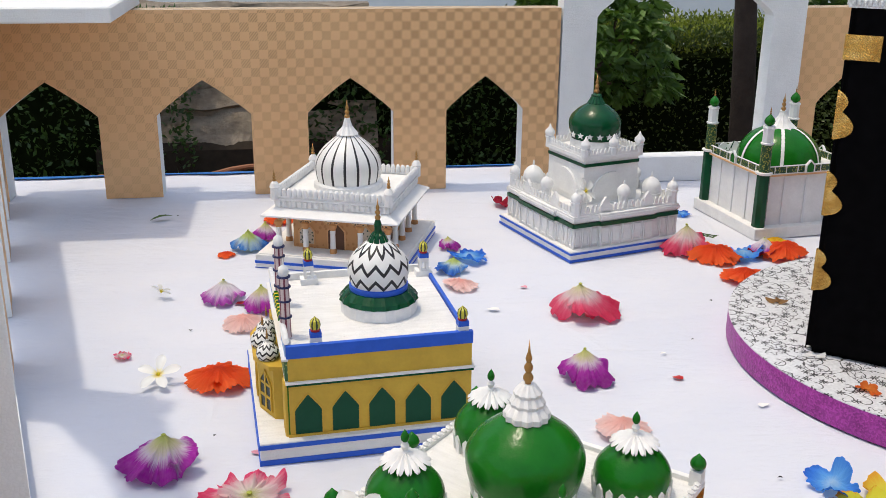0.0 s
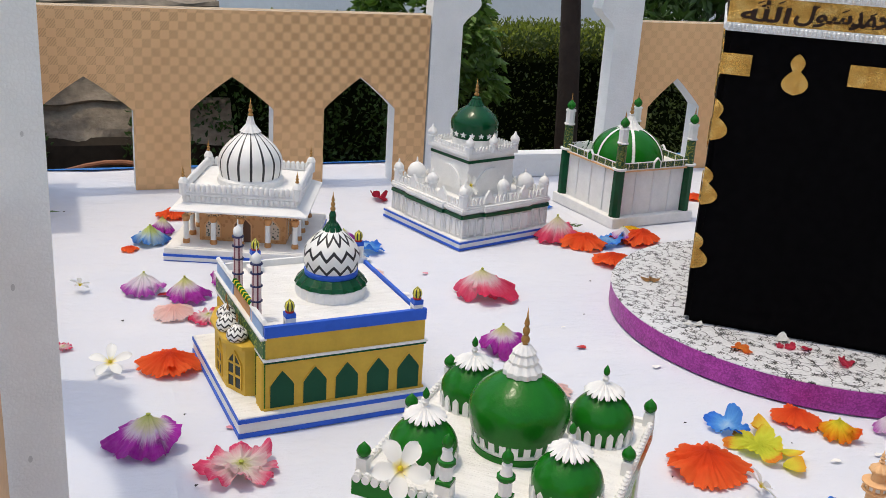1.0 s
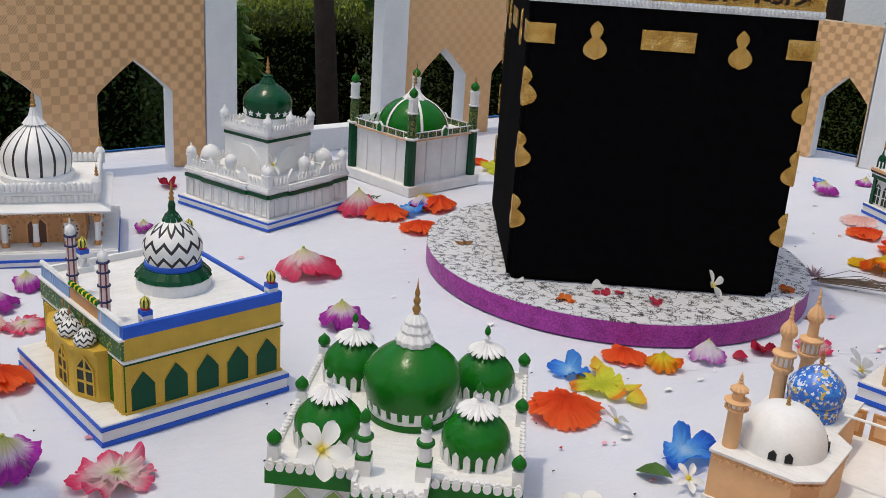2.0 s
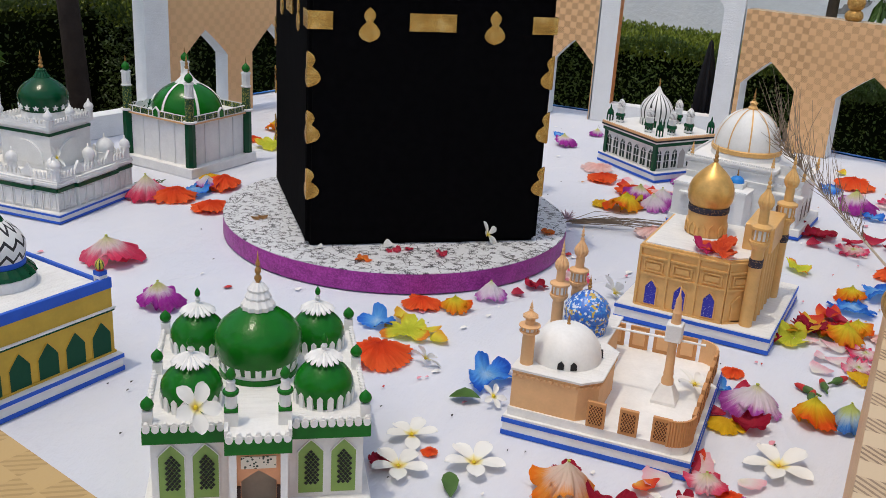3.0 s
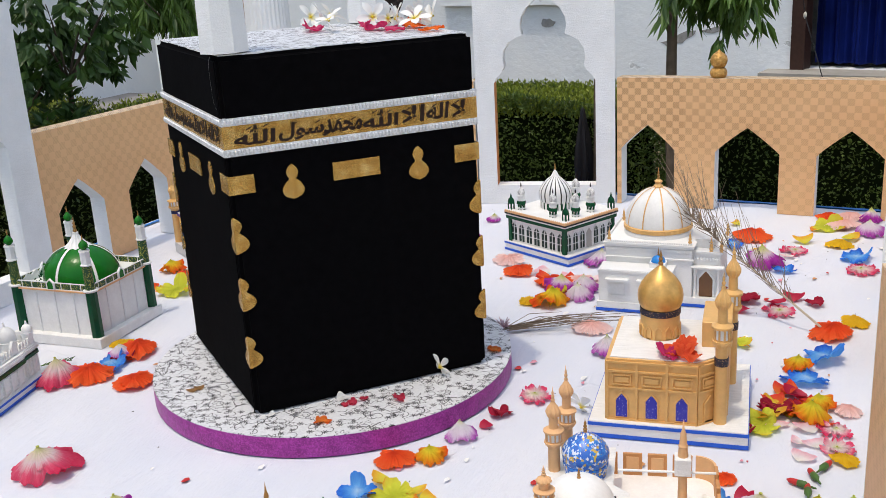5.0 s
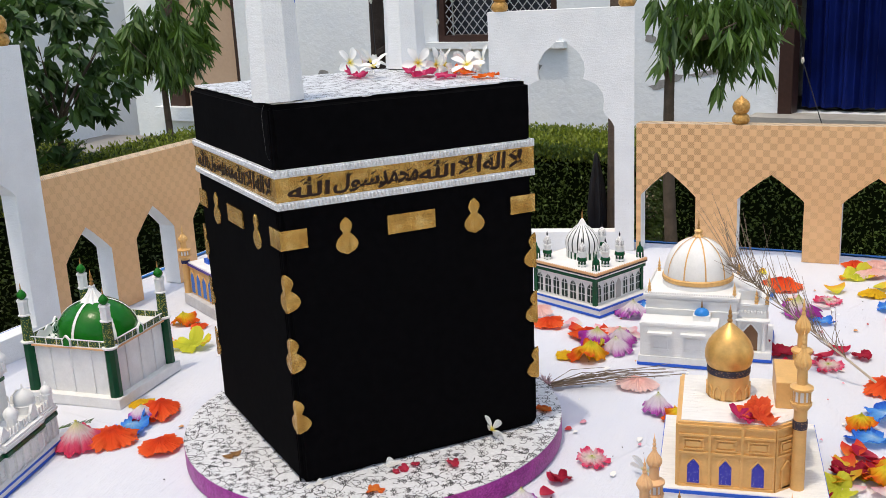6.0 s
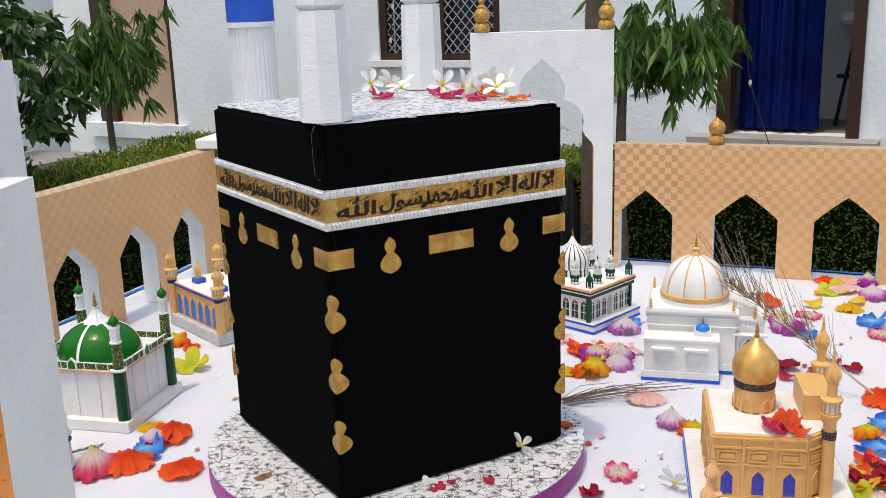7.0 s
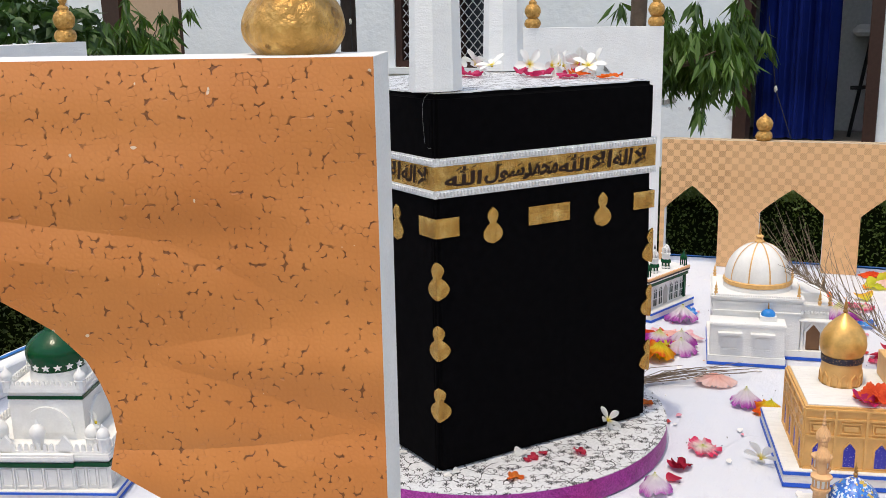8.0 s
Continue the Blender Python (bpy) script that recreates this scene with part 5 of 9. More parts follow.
def sand_mosque():
    t = thing("sand_mosque_model", "sand model mosque with walled court, white dome and blue mosaic dome", "model building", sit(0.539, 0.546, -74.3, 1.017, 1.003, 1.017), MODELS)
    W, D = 0.247, 0.285
    o = [(0, 0), (W - 0.02, 0), (W - 0.006, 0.006), (W, 0.02), (W, D - 0.02), (W - 0.006, D - 0.006), (W - 0.02, D), (0, D)]
    b = part("base_slab", prism(bmesh.new(), [(u * 0.96 + 0.004, v * 0.96 + 0.005) for u, v in o], 0.0, 0.040, "z"), WHITE_PAINT, t, "white base slab with rounded corners")
    part("plinth", cube(0, W, 0, D, 0, 0.028), WHITE_PAINT, b)
    for a, c in ((0.0003, 0.007), (0.019, 0.025)):
        part("stripe", cube(-0.0012, W + 0.0012, -0.0012, D + 0.0012, a, c), BLUE, b, "royal blue painted stripe")
    hall = [(0.006, 0.008), (0.095, 0.008), (0.118, 0.03), (0.118, 0.12), (0.095, 0.14), (0.095, 0.245), (0.006, 0.245)]
    part("hall", prism(bmesh.new(), hall, 0.040, 0.094, "z"), SAND, t, "sand-coloured prayer hall")
    part("hall_roof", prism(bmesh.new(), [(u + (0.004 if u > 0.05 else -0.002), v + (0.003 if v > 0.1 else -0.003)) for u, v in hall], 0.094, 0.097, "z"), ROOF_WHITE, t, "white hall roof")
    bm = bmesh.new()
    for (ax, ay), (bx, by) in zip(hall[:4], hall[1:5]):
        n = max(2, int(math.hypot(bx - ax, by - ay) / 0.0075))
        for i in range(n):
            s = (i + 0.5) / n
            lathe(bm, [(0, -0.006), (0.003, -0.003), (0.0034, 0.0)], 6, (ax + (bx - ax) * s, ay + (by - ay) * s, 0.0895))
    part("drip_moulding", bm, SAND, t)
    d = part("white_dome", lathe(bmesh.new(), [(0.0485 * math.cos(a) ** 0.85 if a < 1.57 else 0, 0.047 * math.sin(a)) for a in [i * math.pi / 24 for i in range(13)]], 48), WHITE_PAINT, t, "white plastered dome", spot(0.058, 0.075, 0.097), True)
    for a in (-62, -82, 20, 38):
        part("dome_window", prism(bmesh.new(), arch(0, 0.0042, 0, 0.007, 0.011), -0.002, 0.003), BLACK, d, "small black arched window", pose(0, 0, 0.002, 0, 0, a + 90) @ pose(0, -0.0478, 0))
    finial(d, 0, 0, 0.0445, 0.018, 0.0026, BRONZE)
    part("blue_drum", lathe(bmesh.new(), [(0.029, 0.09), (0.029, 0.109), (0.0315, 0.111), (0.0315, 0.115), (0.029, 0.116)], 40), MOSAIC, t, "blue and white patterned drum", spot(0.060, 0.172, 0), True)
    d2 = part("blue_dome", lathe(bmesh.new(), dome_profile(0.033, 0.046, 0.9, 14, belly=0.3), 40), MOSAIC, t, "blue, white and gold mosaic dome", spot(0.060, 0.172, 0.115), True)
    finial(d2, 0, 0, 0.045, 0.022, 0.003, BRONZE)
    slim_minaret(t, 0.018, 0.028, 0.097, 0.082, 0.0088)
    slim_minaret(t, 0.016, 0.175, 0.040, 0.178, 0.0088)
    slim_minaret(t, 0.030, 0.225, 0.040, 0.188, 0.0088)
    # court walls: standing door panels
    door = part("court_door", cube(-0.012, 0.012, -0.0025, 0.0025, 0, 0.036, 0.0006), SAND_DARK, t, "terracotta door panel with a lattice", spot(0.122, 0.006, 0.040))
    part_pane = cube(-0.0088, 0.0088, -0.0029, -0.0024, 0.0048, 0.0312)
    lat = part("lattice", part_pane, paint("dark_door_recess", (0.13, 0.05, 0.02), 0.7), door)
    bars = bmesh.new()
    for k in range(-3, 4):
        for way in (-1, 1):
            # bars cross the recess on the slant, cut off at its edges
            ends = [(u, 0.018 + way * (u * 1.5) + k * 0.0058) for u in (-0.0086, 0.0086)]
            (u0, v0), (u1, v1) = ends
            cut = []
            for q in (0.0, 1.0):
                u, v = u0 + (u1 - u0) * q, v0 + (v1 - v0) * q
                lim = min(max(v, 0.005), 0.031)
                cut.append((u0 + (u1 - u0) * (lim - v0) / (v1 - v0), lim))
            if abs(cut[0][0]) <= 0.0087 and abs(cut[1][0]) <= 0.0087 and abs(cut[0][0] - cut[1][0]) > 0.001:
                (a0, b0), (a1, b1) = cut
                prism(bars, [(a0 - 0.0005, b0), (a0 + 0.0005, b0), (a1 + 0.0005, b1), (a1 - 0.0005, b1)], -0.0036, -0.0029)
    bars = part("lattice_bars", bars, SAND_DARK, door)
    for i in range(1, 3):
        dd = share(door, t, spot(0.122 + 0.042 * i, 0.006, 0.040))
        share(lat, dd, Matrix())
        share(bars, dd, Matrix())
    for i in range(6):
        dd = share(door, t, spot(W - 0.007, 0.045 + 0.038 * i, 0.040, 90))
        share(lat, dd, Matrix())
        share(bars, dd, Matrix())
    back = part("court_panel", cube(-0.014, 0.014, -0.002, 0.002, 0, 0.036, 0.0006), SAND_DARK, t, "terracotta door panel", spot(0.05, D - 0.012, 0.040))
    bk = part("inset", cube(-0.009, 0.009, -0.003, -0.002, 0.006, 0.031, 0.0004), SAND, back)
    for i in range(1, 5):
        dd = share(back, t, spot(0.05 + 0.036 * i, D - 0.012, 0.040))
        share(bk, dd, Matrix())
    angles = [-math.pi / 2 + math.pi / 2 * i / 12 for i in range(13)]
    repeat(part("corner_rib", lathe(bmesh.new(), [(0.0021, 0), (0.0021, 0.036)], 6), SAND_DARK, t, "terracotta rib of the corner wall"), [spot(W - 0.032 + 0.027 * math.cos(q), 0.030 + 0.027 * math.sin(q), 0.040) for q in angles])
    angles = [math.pi / 2 * i / 9 for i in range(10)]
    outer = [(W - 0.034 + 0.028 * math.cos(q), D - 0.038 + 0.028 * math.sin(q)) for q in angles]
    inner = [(W - 0.034 + 0.025 * math.cos(q), D - 0.038 + 0.025 * math.sin(q)) for q in reversed(angles)]
    part("curved_corner", prism(bmesh.new(), outer + inner, 0.040, 0.076, "z"), SAND, t, "sand-coloured curved corner wall")
    # tower in the court
    tw = part("court_tower", lathe(bmesh.new(), [(0.021, 0), (0.021, 0.004), (0.011, 0.022), (0.010, 0.024)], 4, turn=math.pi / 4), WHITE_PAINT, t, "slender tower on a white pyramid foot", spot(0.190, 0.125, 0.040) @ Matrix.Diagonal((1.12, 1.12, 1.09, 1)))
    part("shaft", lathe(bmesh.new(), [(0.0075, 0.024), (0.0075, 0.030), (0.0058, 0.034), (0.0062, 0.038), (0.0056, 0.042), (0.005, 0.085)], 12), SAND, tw, smooth=True)
    part("clock_box", cube(-0.0095, 0.0095, -0.0095, 0.0095, 0.083, 0.106, 0.001), WHITE, tw, "white foam block")
    part("upper_shaft", lathe(bmesh.new(), [(0.0062, 0.106), (0.0052, 0.118), (0.0058, 0.12), (0.0045, 0.123), (0.0035, 0.134), (0.0038, 0.136), (0.0015, 0.142), (0, 0.156)], 10), SAND, tw, smooth=True)
    stick = lathe(bmesh.new(), [(0.0016, -0.075), (0.0016, 0.038)], 8)
    part("stick", stick, WHITE_PAINT, tw, "thin white stick", pose(0, 0, 0.084, 90, 0, 91.7))


sand_mosque()


# ---------------------------------------------------------------- gold-brown shrine
def gold_shrine():
    t = thing("gold_brown_shrine_model", "gold-brown model shrine with golden onion dome and minarets", "model building", sit(1.012, 0.629, -79.6, 1.012, 0.99, 1.012), MODELS)
    striped_base(t, -0.002, 0.258, -0.012, 0.272, 0.030)
    fp = [(0.028, 0.0), (0.176, 0.0), (0.214, 0.035), (0.214, 0.2), (0.028, 0.2)]
    part("wall", prism(bmesh.new(), fp, 0.030, 0.141, "z"), GOLD_PAINT, t, "gold-brown wall")
    part("roof", prism(bmesh.new(), [(0.033, 0.005), (0.174, 0.005), (0.209, 0.037), (0.209, 0.195), (0.033, 0.195)], 0.1395, 0.143, "z"), ROOF_WHITE, t, "white roof")
    def face(a, b):
        return pose((a[0] + b[0]) / 2, (a[1] + b[1]) / 2, 0, 0, 0, math.degrees(math.atan2(b[1] - a[1], b[0] - a[0])))
    sides = [(face(fp[0], fp[1]), 0.148, 3), (face(fp[1], fp[2]), 0.0517, 1), (face(fp[2], fp[3]), 0.165, 3), (face(fp[4], fp[0]), 0.2, 4)]
    for k, (m, w, n) in enumerate(sides):
        g = part("facade_trim", bmesh.new(), GOLD_PAINT, t, m=m)
        bm = bmesh.new()
        for z in (0.030, 0.088, 0.118, 0.134):
            box(bm, -w / 2, w / 2, -0.003, 0.001, z, z + 0.0032)
        for i in range(n + 1):
            x = -w / 2 + w * i / n
            box(bm, max(x - 0.002, -w / 2), min(x + 0.002, w / 2), -0.0032, 0.001, 0.030, 0.134)
        for i in range(n):
            x = -w / 2 + w * (i + 0.5) / n
            hw = w / n * 0.33
            ring_prism(bm, [(x - hw, 0.095), (x + hw, 0.095), (x + hw, 0.114), (x - hw, 0.114)], [(x - hw + 0.002, 0.097), (x + hw - 0.002, 0.097), (x + hw - 0.002, 0.112), (x - hw + 0.002, 0.112)], -0.003, 0.0)
            box(bm, x - hw + 0.005, x + hw - 0.005, -0.0022, 0.0, 0.100, 0.109)
            if k == 1:
                ring_prism(bm, arch(x, 0.013, 0.034, 0.066, 0.080), arch(x, 0.0105, 0.034, 0.065, 0.077), -0.003, 0.0)
        bmesh.ops.recalc_face_normals(bm, faces=bm.faces)
        bm.to_mesh(g.data)
        bm.free()
        if k != 1:
            windows(t, [m @ spot(-w / 2 + w * (i + 0.5) / n, 0, 0.036) for i in range(n)], 0.019, 0.031, 0.043, BLUE_DOTS, GOLD_PAINT, label="deep blue window with white dots", edge=0.002)
    cx, cy = 0.105, 0.118
    part("drum", lathe(bmesh.new(), [(0.034, 0.143), (0.0335, 0.185)], 48, (cx, cy, 0)), GOLD_PAINT, t, smooth=True)
    bm = bmesh.new()
    for i in range(12):
        a = 2 * math.pi * i / 12
        rot = Matrix.Translation((cx, cy, 0)) @ Matrix.Rotation(a, 4, "Z")
        sub = bmesh.new()
        ring_prism(sub, arch(0, 0.0065, 0.145, 0.16, 0.168), arch(0, 0.005, 0.145, 0.159, 0.166), -0.0355, -0.033)
        for v in sub.verts:
            v.co = rot @ v.co
        tmp = bpy.data.meshes.new("tmp")
        sub.to_mesh(tmp)
        sub.free()
        bm.from_mesh(tmp)
        bpy.data.meshes.remove(tmp)
    part("blind_arcade", bm, GOLD_PAINT, t)
    part("lettered_band", lathe(bmesh.new(), [(0.0345, 0.184), (0.035, 0.186), (0.035, 0.193), (0.0345, 0.195)], 48, (cx, cy, 0)), DARK_BAND, t, "dark lettered band", smooth=True)
    d = part("dome", lathe(bmesh.new(), [(0.033, 0), (0.0365, 0.006), (0.0385, 0.014), (0.039, 0.022), (0.0375, 0.032), (0.0335, 0.042), (0.0265, 0.052), (0.018, 0.061), (0.009, 0.069), (0.003, 0.075), (0, 0.078)], 48), GOLD_SMOOTH, t, "burnished gold onion dome", spot(cx, cy, 0.195), True)
    finial(d, 0, 0, 0.072, 0.034, 0.0042, BRONZE)
    part("stair_house", cube(0.178, 0.226, 0.070, 0.175, 0.143, 0.188, 0.001), GOLD_PAINT, t, "gold-brown stair house")
    for x, y in ((0.212, 0.020), (0.224, 0.185)):
        mn = slim_minaret(t, x, y, 0.030, 0.258, 0.0108, GOLD_PAINT, label="gold-brown minaret with a railed gallery")
        part("dark_band", lathe(bmesh.new(), [(0.0112, 0.104), (0.0114, 0.118)], 24), DARK_BAND, mn)
    bm = bmesh.new()
    for i in range(5):
        lathe(bm, [(0.005, 0.03), (0.005, 0.176)], 10, (0.219, 0.05 + 0.03 * i, 0))
    part("side_buttress", bm, GOLD_PAINT, t)


gold_shrine()


# ---------------------------------------------------------------- white shrine with a gold-ribbed dome
def white_shrine():
    t = thing("white_shrine_model", "white model shrine with a large gold-ribbed white dome", "model building", sit(1.586, 0.811, -83.7, 1.006, 0.97, 1.005), MODELS)
    b = part("base_slab", cube(-0.002, 0.166, -0.008, 0.26, 0, 0.022), WHITE_PAINT, t)
    part("base_slab", cube(0.166, 0.275, 0.06, 0.26, 0, 0.022), WHITE_PAINT, t)
    part("stripe", cube(-0.0035, 0.168, -0.0095, 0.26, 0.0003, 0.007), BLUE, b, "royal blue painted stripe")
    part("stripe", cube(0.168, 0.2765, 0.0585, 0.2615, 0.0003, 0.007), BLUE, b, "royal blue painted stripe")
    f = part("front_block", cube(0.002, 0.163, -0.004, 0.062, 0.022, 0.092), WHITE, t, "low white front block")
    part("roof_slab", cube(0.000, 0.165, -0.006, 0.062, 0.092, 0.096), WHITE, f)
    bm = bmesh.new()
    for i in range(30):
        box(bm, 0.003 + 0.0054 * i, 0.0065 + 0.0054 * i, -0.005, -0.002, 0.096, 0.0985)
    tagged(part("dentil", bm, WHITE, f), kind="stuff")
    for x in (0.045, 0.115):
        w = part("window_hood", cube(x - 0.026, x + 0.026, -0.018, -0.004, 0.074, 0.079), WHITE, f, "projecting white window hood")
        part("window", cube(x - 0.016, x + 0.016, -0.0055, -0.004, 0.040, 0.066), WHITE_PAINT, w)
        part("sill", cube(x - 0.018, x + 0.018, -0.008, -0.004, 0.037, 0.040), WHITE, w)
    mb = part("main_block", cube(0.006, 0.200, 0.062, 0.255, 0.022, 0.134), WHITE, t, "white main block")
    for e, z, h in ((0.004, 0.108, 0.003), (0.003, 0.134, 0.006), (0.006, 0.140, 0.004)):
        part("cornice", cube(0.006 - e, 0.200 + e, 0.062 - e, 0.255 + e, z, z + h), WHITE, mb)
    bm = bmesh.new()
    for z in (0.128, 0.144):
        for i in range(38):
            x = 0.006 + 0.194 * (i + 0.5) / 38
            box(bm, x - 0.0016, x + 0.0016, 0.058, 0.062, z, z + 0.005)
            y = 0.062 + 0.19 * (i + 0.5) / 38
            box(bm, 0.002, 0.006, y - 0.0016, y + 0.0016, z, z + 0.005)
    tagged(part("dentil", bm, WHITE, mb), kind="stuff")
    for x, y in ((0.012, 0.07), (0.194, 0.07), (0.194, 0.248), (0.012, 0.248)):
        finial(mb, x, y, 0.144, 0.034, 0.0042, GOLD_PAINT, "corner_spire")
    cx, cy = 0.108, 0.165
    part("drum", lathe(bmesh.new(), [(0.078, 0.144), (0.078, 0.152), (0.074, 0.156)], 64, (cx, cy, 0)), WHITE, t)
    part("gold_ring", lathe(bmesh.new(), [(0.0765, 0.155), (0.079, 0.158), (0.079, 0.165), (0.074, 0.168)], 72, (cx, cy, 0), lobes=36, lobe=0.006), GOLD_PAINT, t, "gold-brown beaded ring")
    r = 0.0755
    d = part("dome", lathe(bmesh.new(), [(r * math.cos(a), 0.086 * math.sin(a)) for a in [i * math.pi / 28 for i in range(15)]], 64), WHITE_PAINT, t, "smooth white dome", spot(cx, cy, 0.166), True)
    rib = bmesh.new()
    pts = [(r * 1.012 * math.cos(a), 0.0872 * math.sin(a)) for a in [i * math.pi / 26 for i in range(13)]]
    for (r0, z0), (r1, z1) in zip(pts, pts[1:]):
        rib.faces.new([rib.verts.new(q) for q in ((r0, -0.0016, z0), (r0, 0.0016, z0), (r1, 0.0016, z1), (r1, -0.0016, z1))])
    bmesh.ops.remove_doubles(rib, verts=rib.verts, dist=1e-5)
    first = part("rib", rib, GOLD_PAINT, d, "thin gold rib")
    for i in range(1, 10):
        share(first, d, spot(0, 0, 0, 36 * i))
    part("crown", lathe(bmesh.new(), [(0.008, 0.083), (0.0105, 0.088), (0.006, 0.094), (0.009, 0.1), (0.004, 0.104)], 24, lobes=6, lobe=0.12), GOLD_PAINT, d)
    finial(d, 0, 0, 0.1, 0.034, 0.0035, BRONZE)
    # side porch: an arched door under a canopy, a scalloped cornice, two gold spires
    p = part("side_porch", cube(0.200, 0.262, 0.075, 0.215, 0.022, 0.124), WHITE, t, "white side porch")
    part("roof_slab", cube(0.200, 0.266, 0.071, 0.219, 0.124, 0.129), WHITE, p)
    part("canopy", cube(0.197, 0.270, 0.056, 0.0748, 0.092, 0.097, 0.0015), WHITE, p, "white canopy over the door")
    bm = bmesh.new()
    for i in range(9):
        lathe(bm, [(0.0032, 0), (0.0030, 0.004), (0.0, 0.007)], 8, (0.204 + 0.0068 * i, 0.0742, 0.108))
    tagged(part("scallop", bm, WHITE, p), kind="stuff")
    part("upper_room", cube(0.202, 0.246, 0.10, 0.2, 0.129, 0.150), WHITE, p)
    for x in (0.206, 0.257):
        part("column", lathe(bmesh.new(), [(0.005, 0.022), (0.005, 0.028), (0.0034, 0.031), (0.0034, 0.082), (0.005, 0.086), (0.005, 0.092)], 12, (x, 0.0715, 0)), WHITE_PAINT, p, smooth=True)
    hood = ring_prism(bmesh.new(), arch(0.230, 0.0195, 0.022, 0.066, 0.089), arch(0.230, 0.0150, 0.022, 0.064, 0.083), 0.0715, 0.0748)
    part("door_arch", hood, WHITE_PAINT, p)
    part("doorway", prism(bmesh.new(), arch(0.230, 0.0152, 0.022, 0.064, 0.083), 0.0738, 0.0748), paint("brown_door", (0.20, 0.10, 0.05), 0.6), p, "brown arched doorway")
    windows(p, [spot(0.262, y, 0.03, 90) for y in (0.11, 0.15, 0.19)], 0.02, 0.03, 0.045, paint("shadow_pane", (0.10, 0.06, 0.04), 0.5), WHITE_PAINT)
    for x, y in ((0.240, 0.076), (0.262, 0.076), (0.262, 0.214)):
        finial(p, x, y, 0.129, 0.036, 0.0045, GOLD_PAINT, "corner_spire")
    bd = part("blue_dome", lathe(bmesh.new(), [(0.016, 0), (0.015, 0.006), (0.011, 0.011), (0.005, 0.014), (0, 0.015)], 24), paint("sky_blue_paint", (0.015, 0.22, 0.62), 0.4), t, "small bright blue dome", spot(0.128, 0.045, 0.108), True)
    part("drum", cube(-0.018, 0.018, -0.014, 0.014, -0.012, 0), WHITE, bd)
    finial(bd, 0, 0, 0.013, 0.022, 0.0022, BRONZE)


white_shrine()


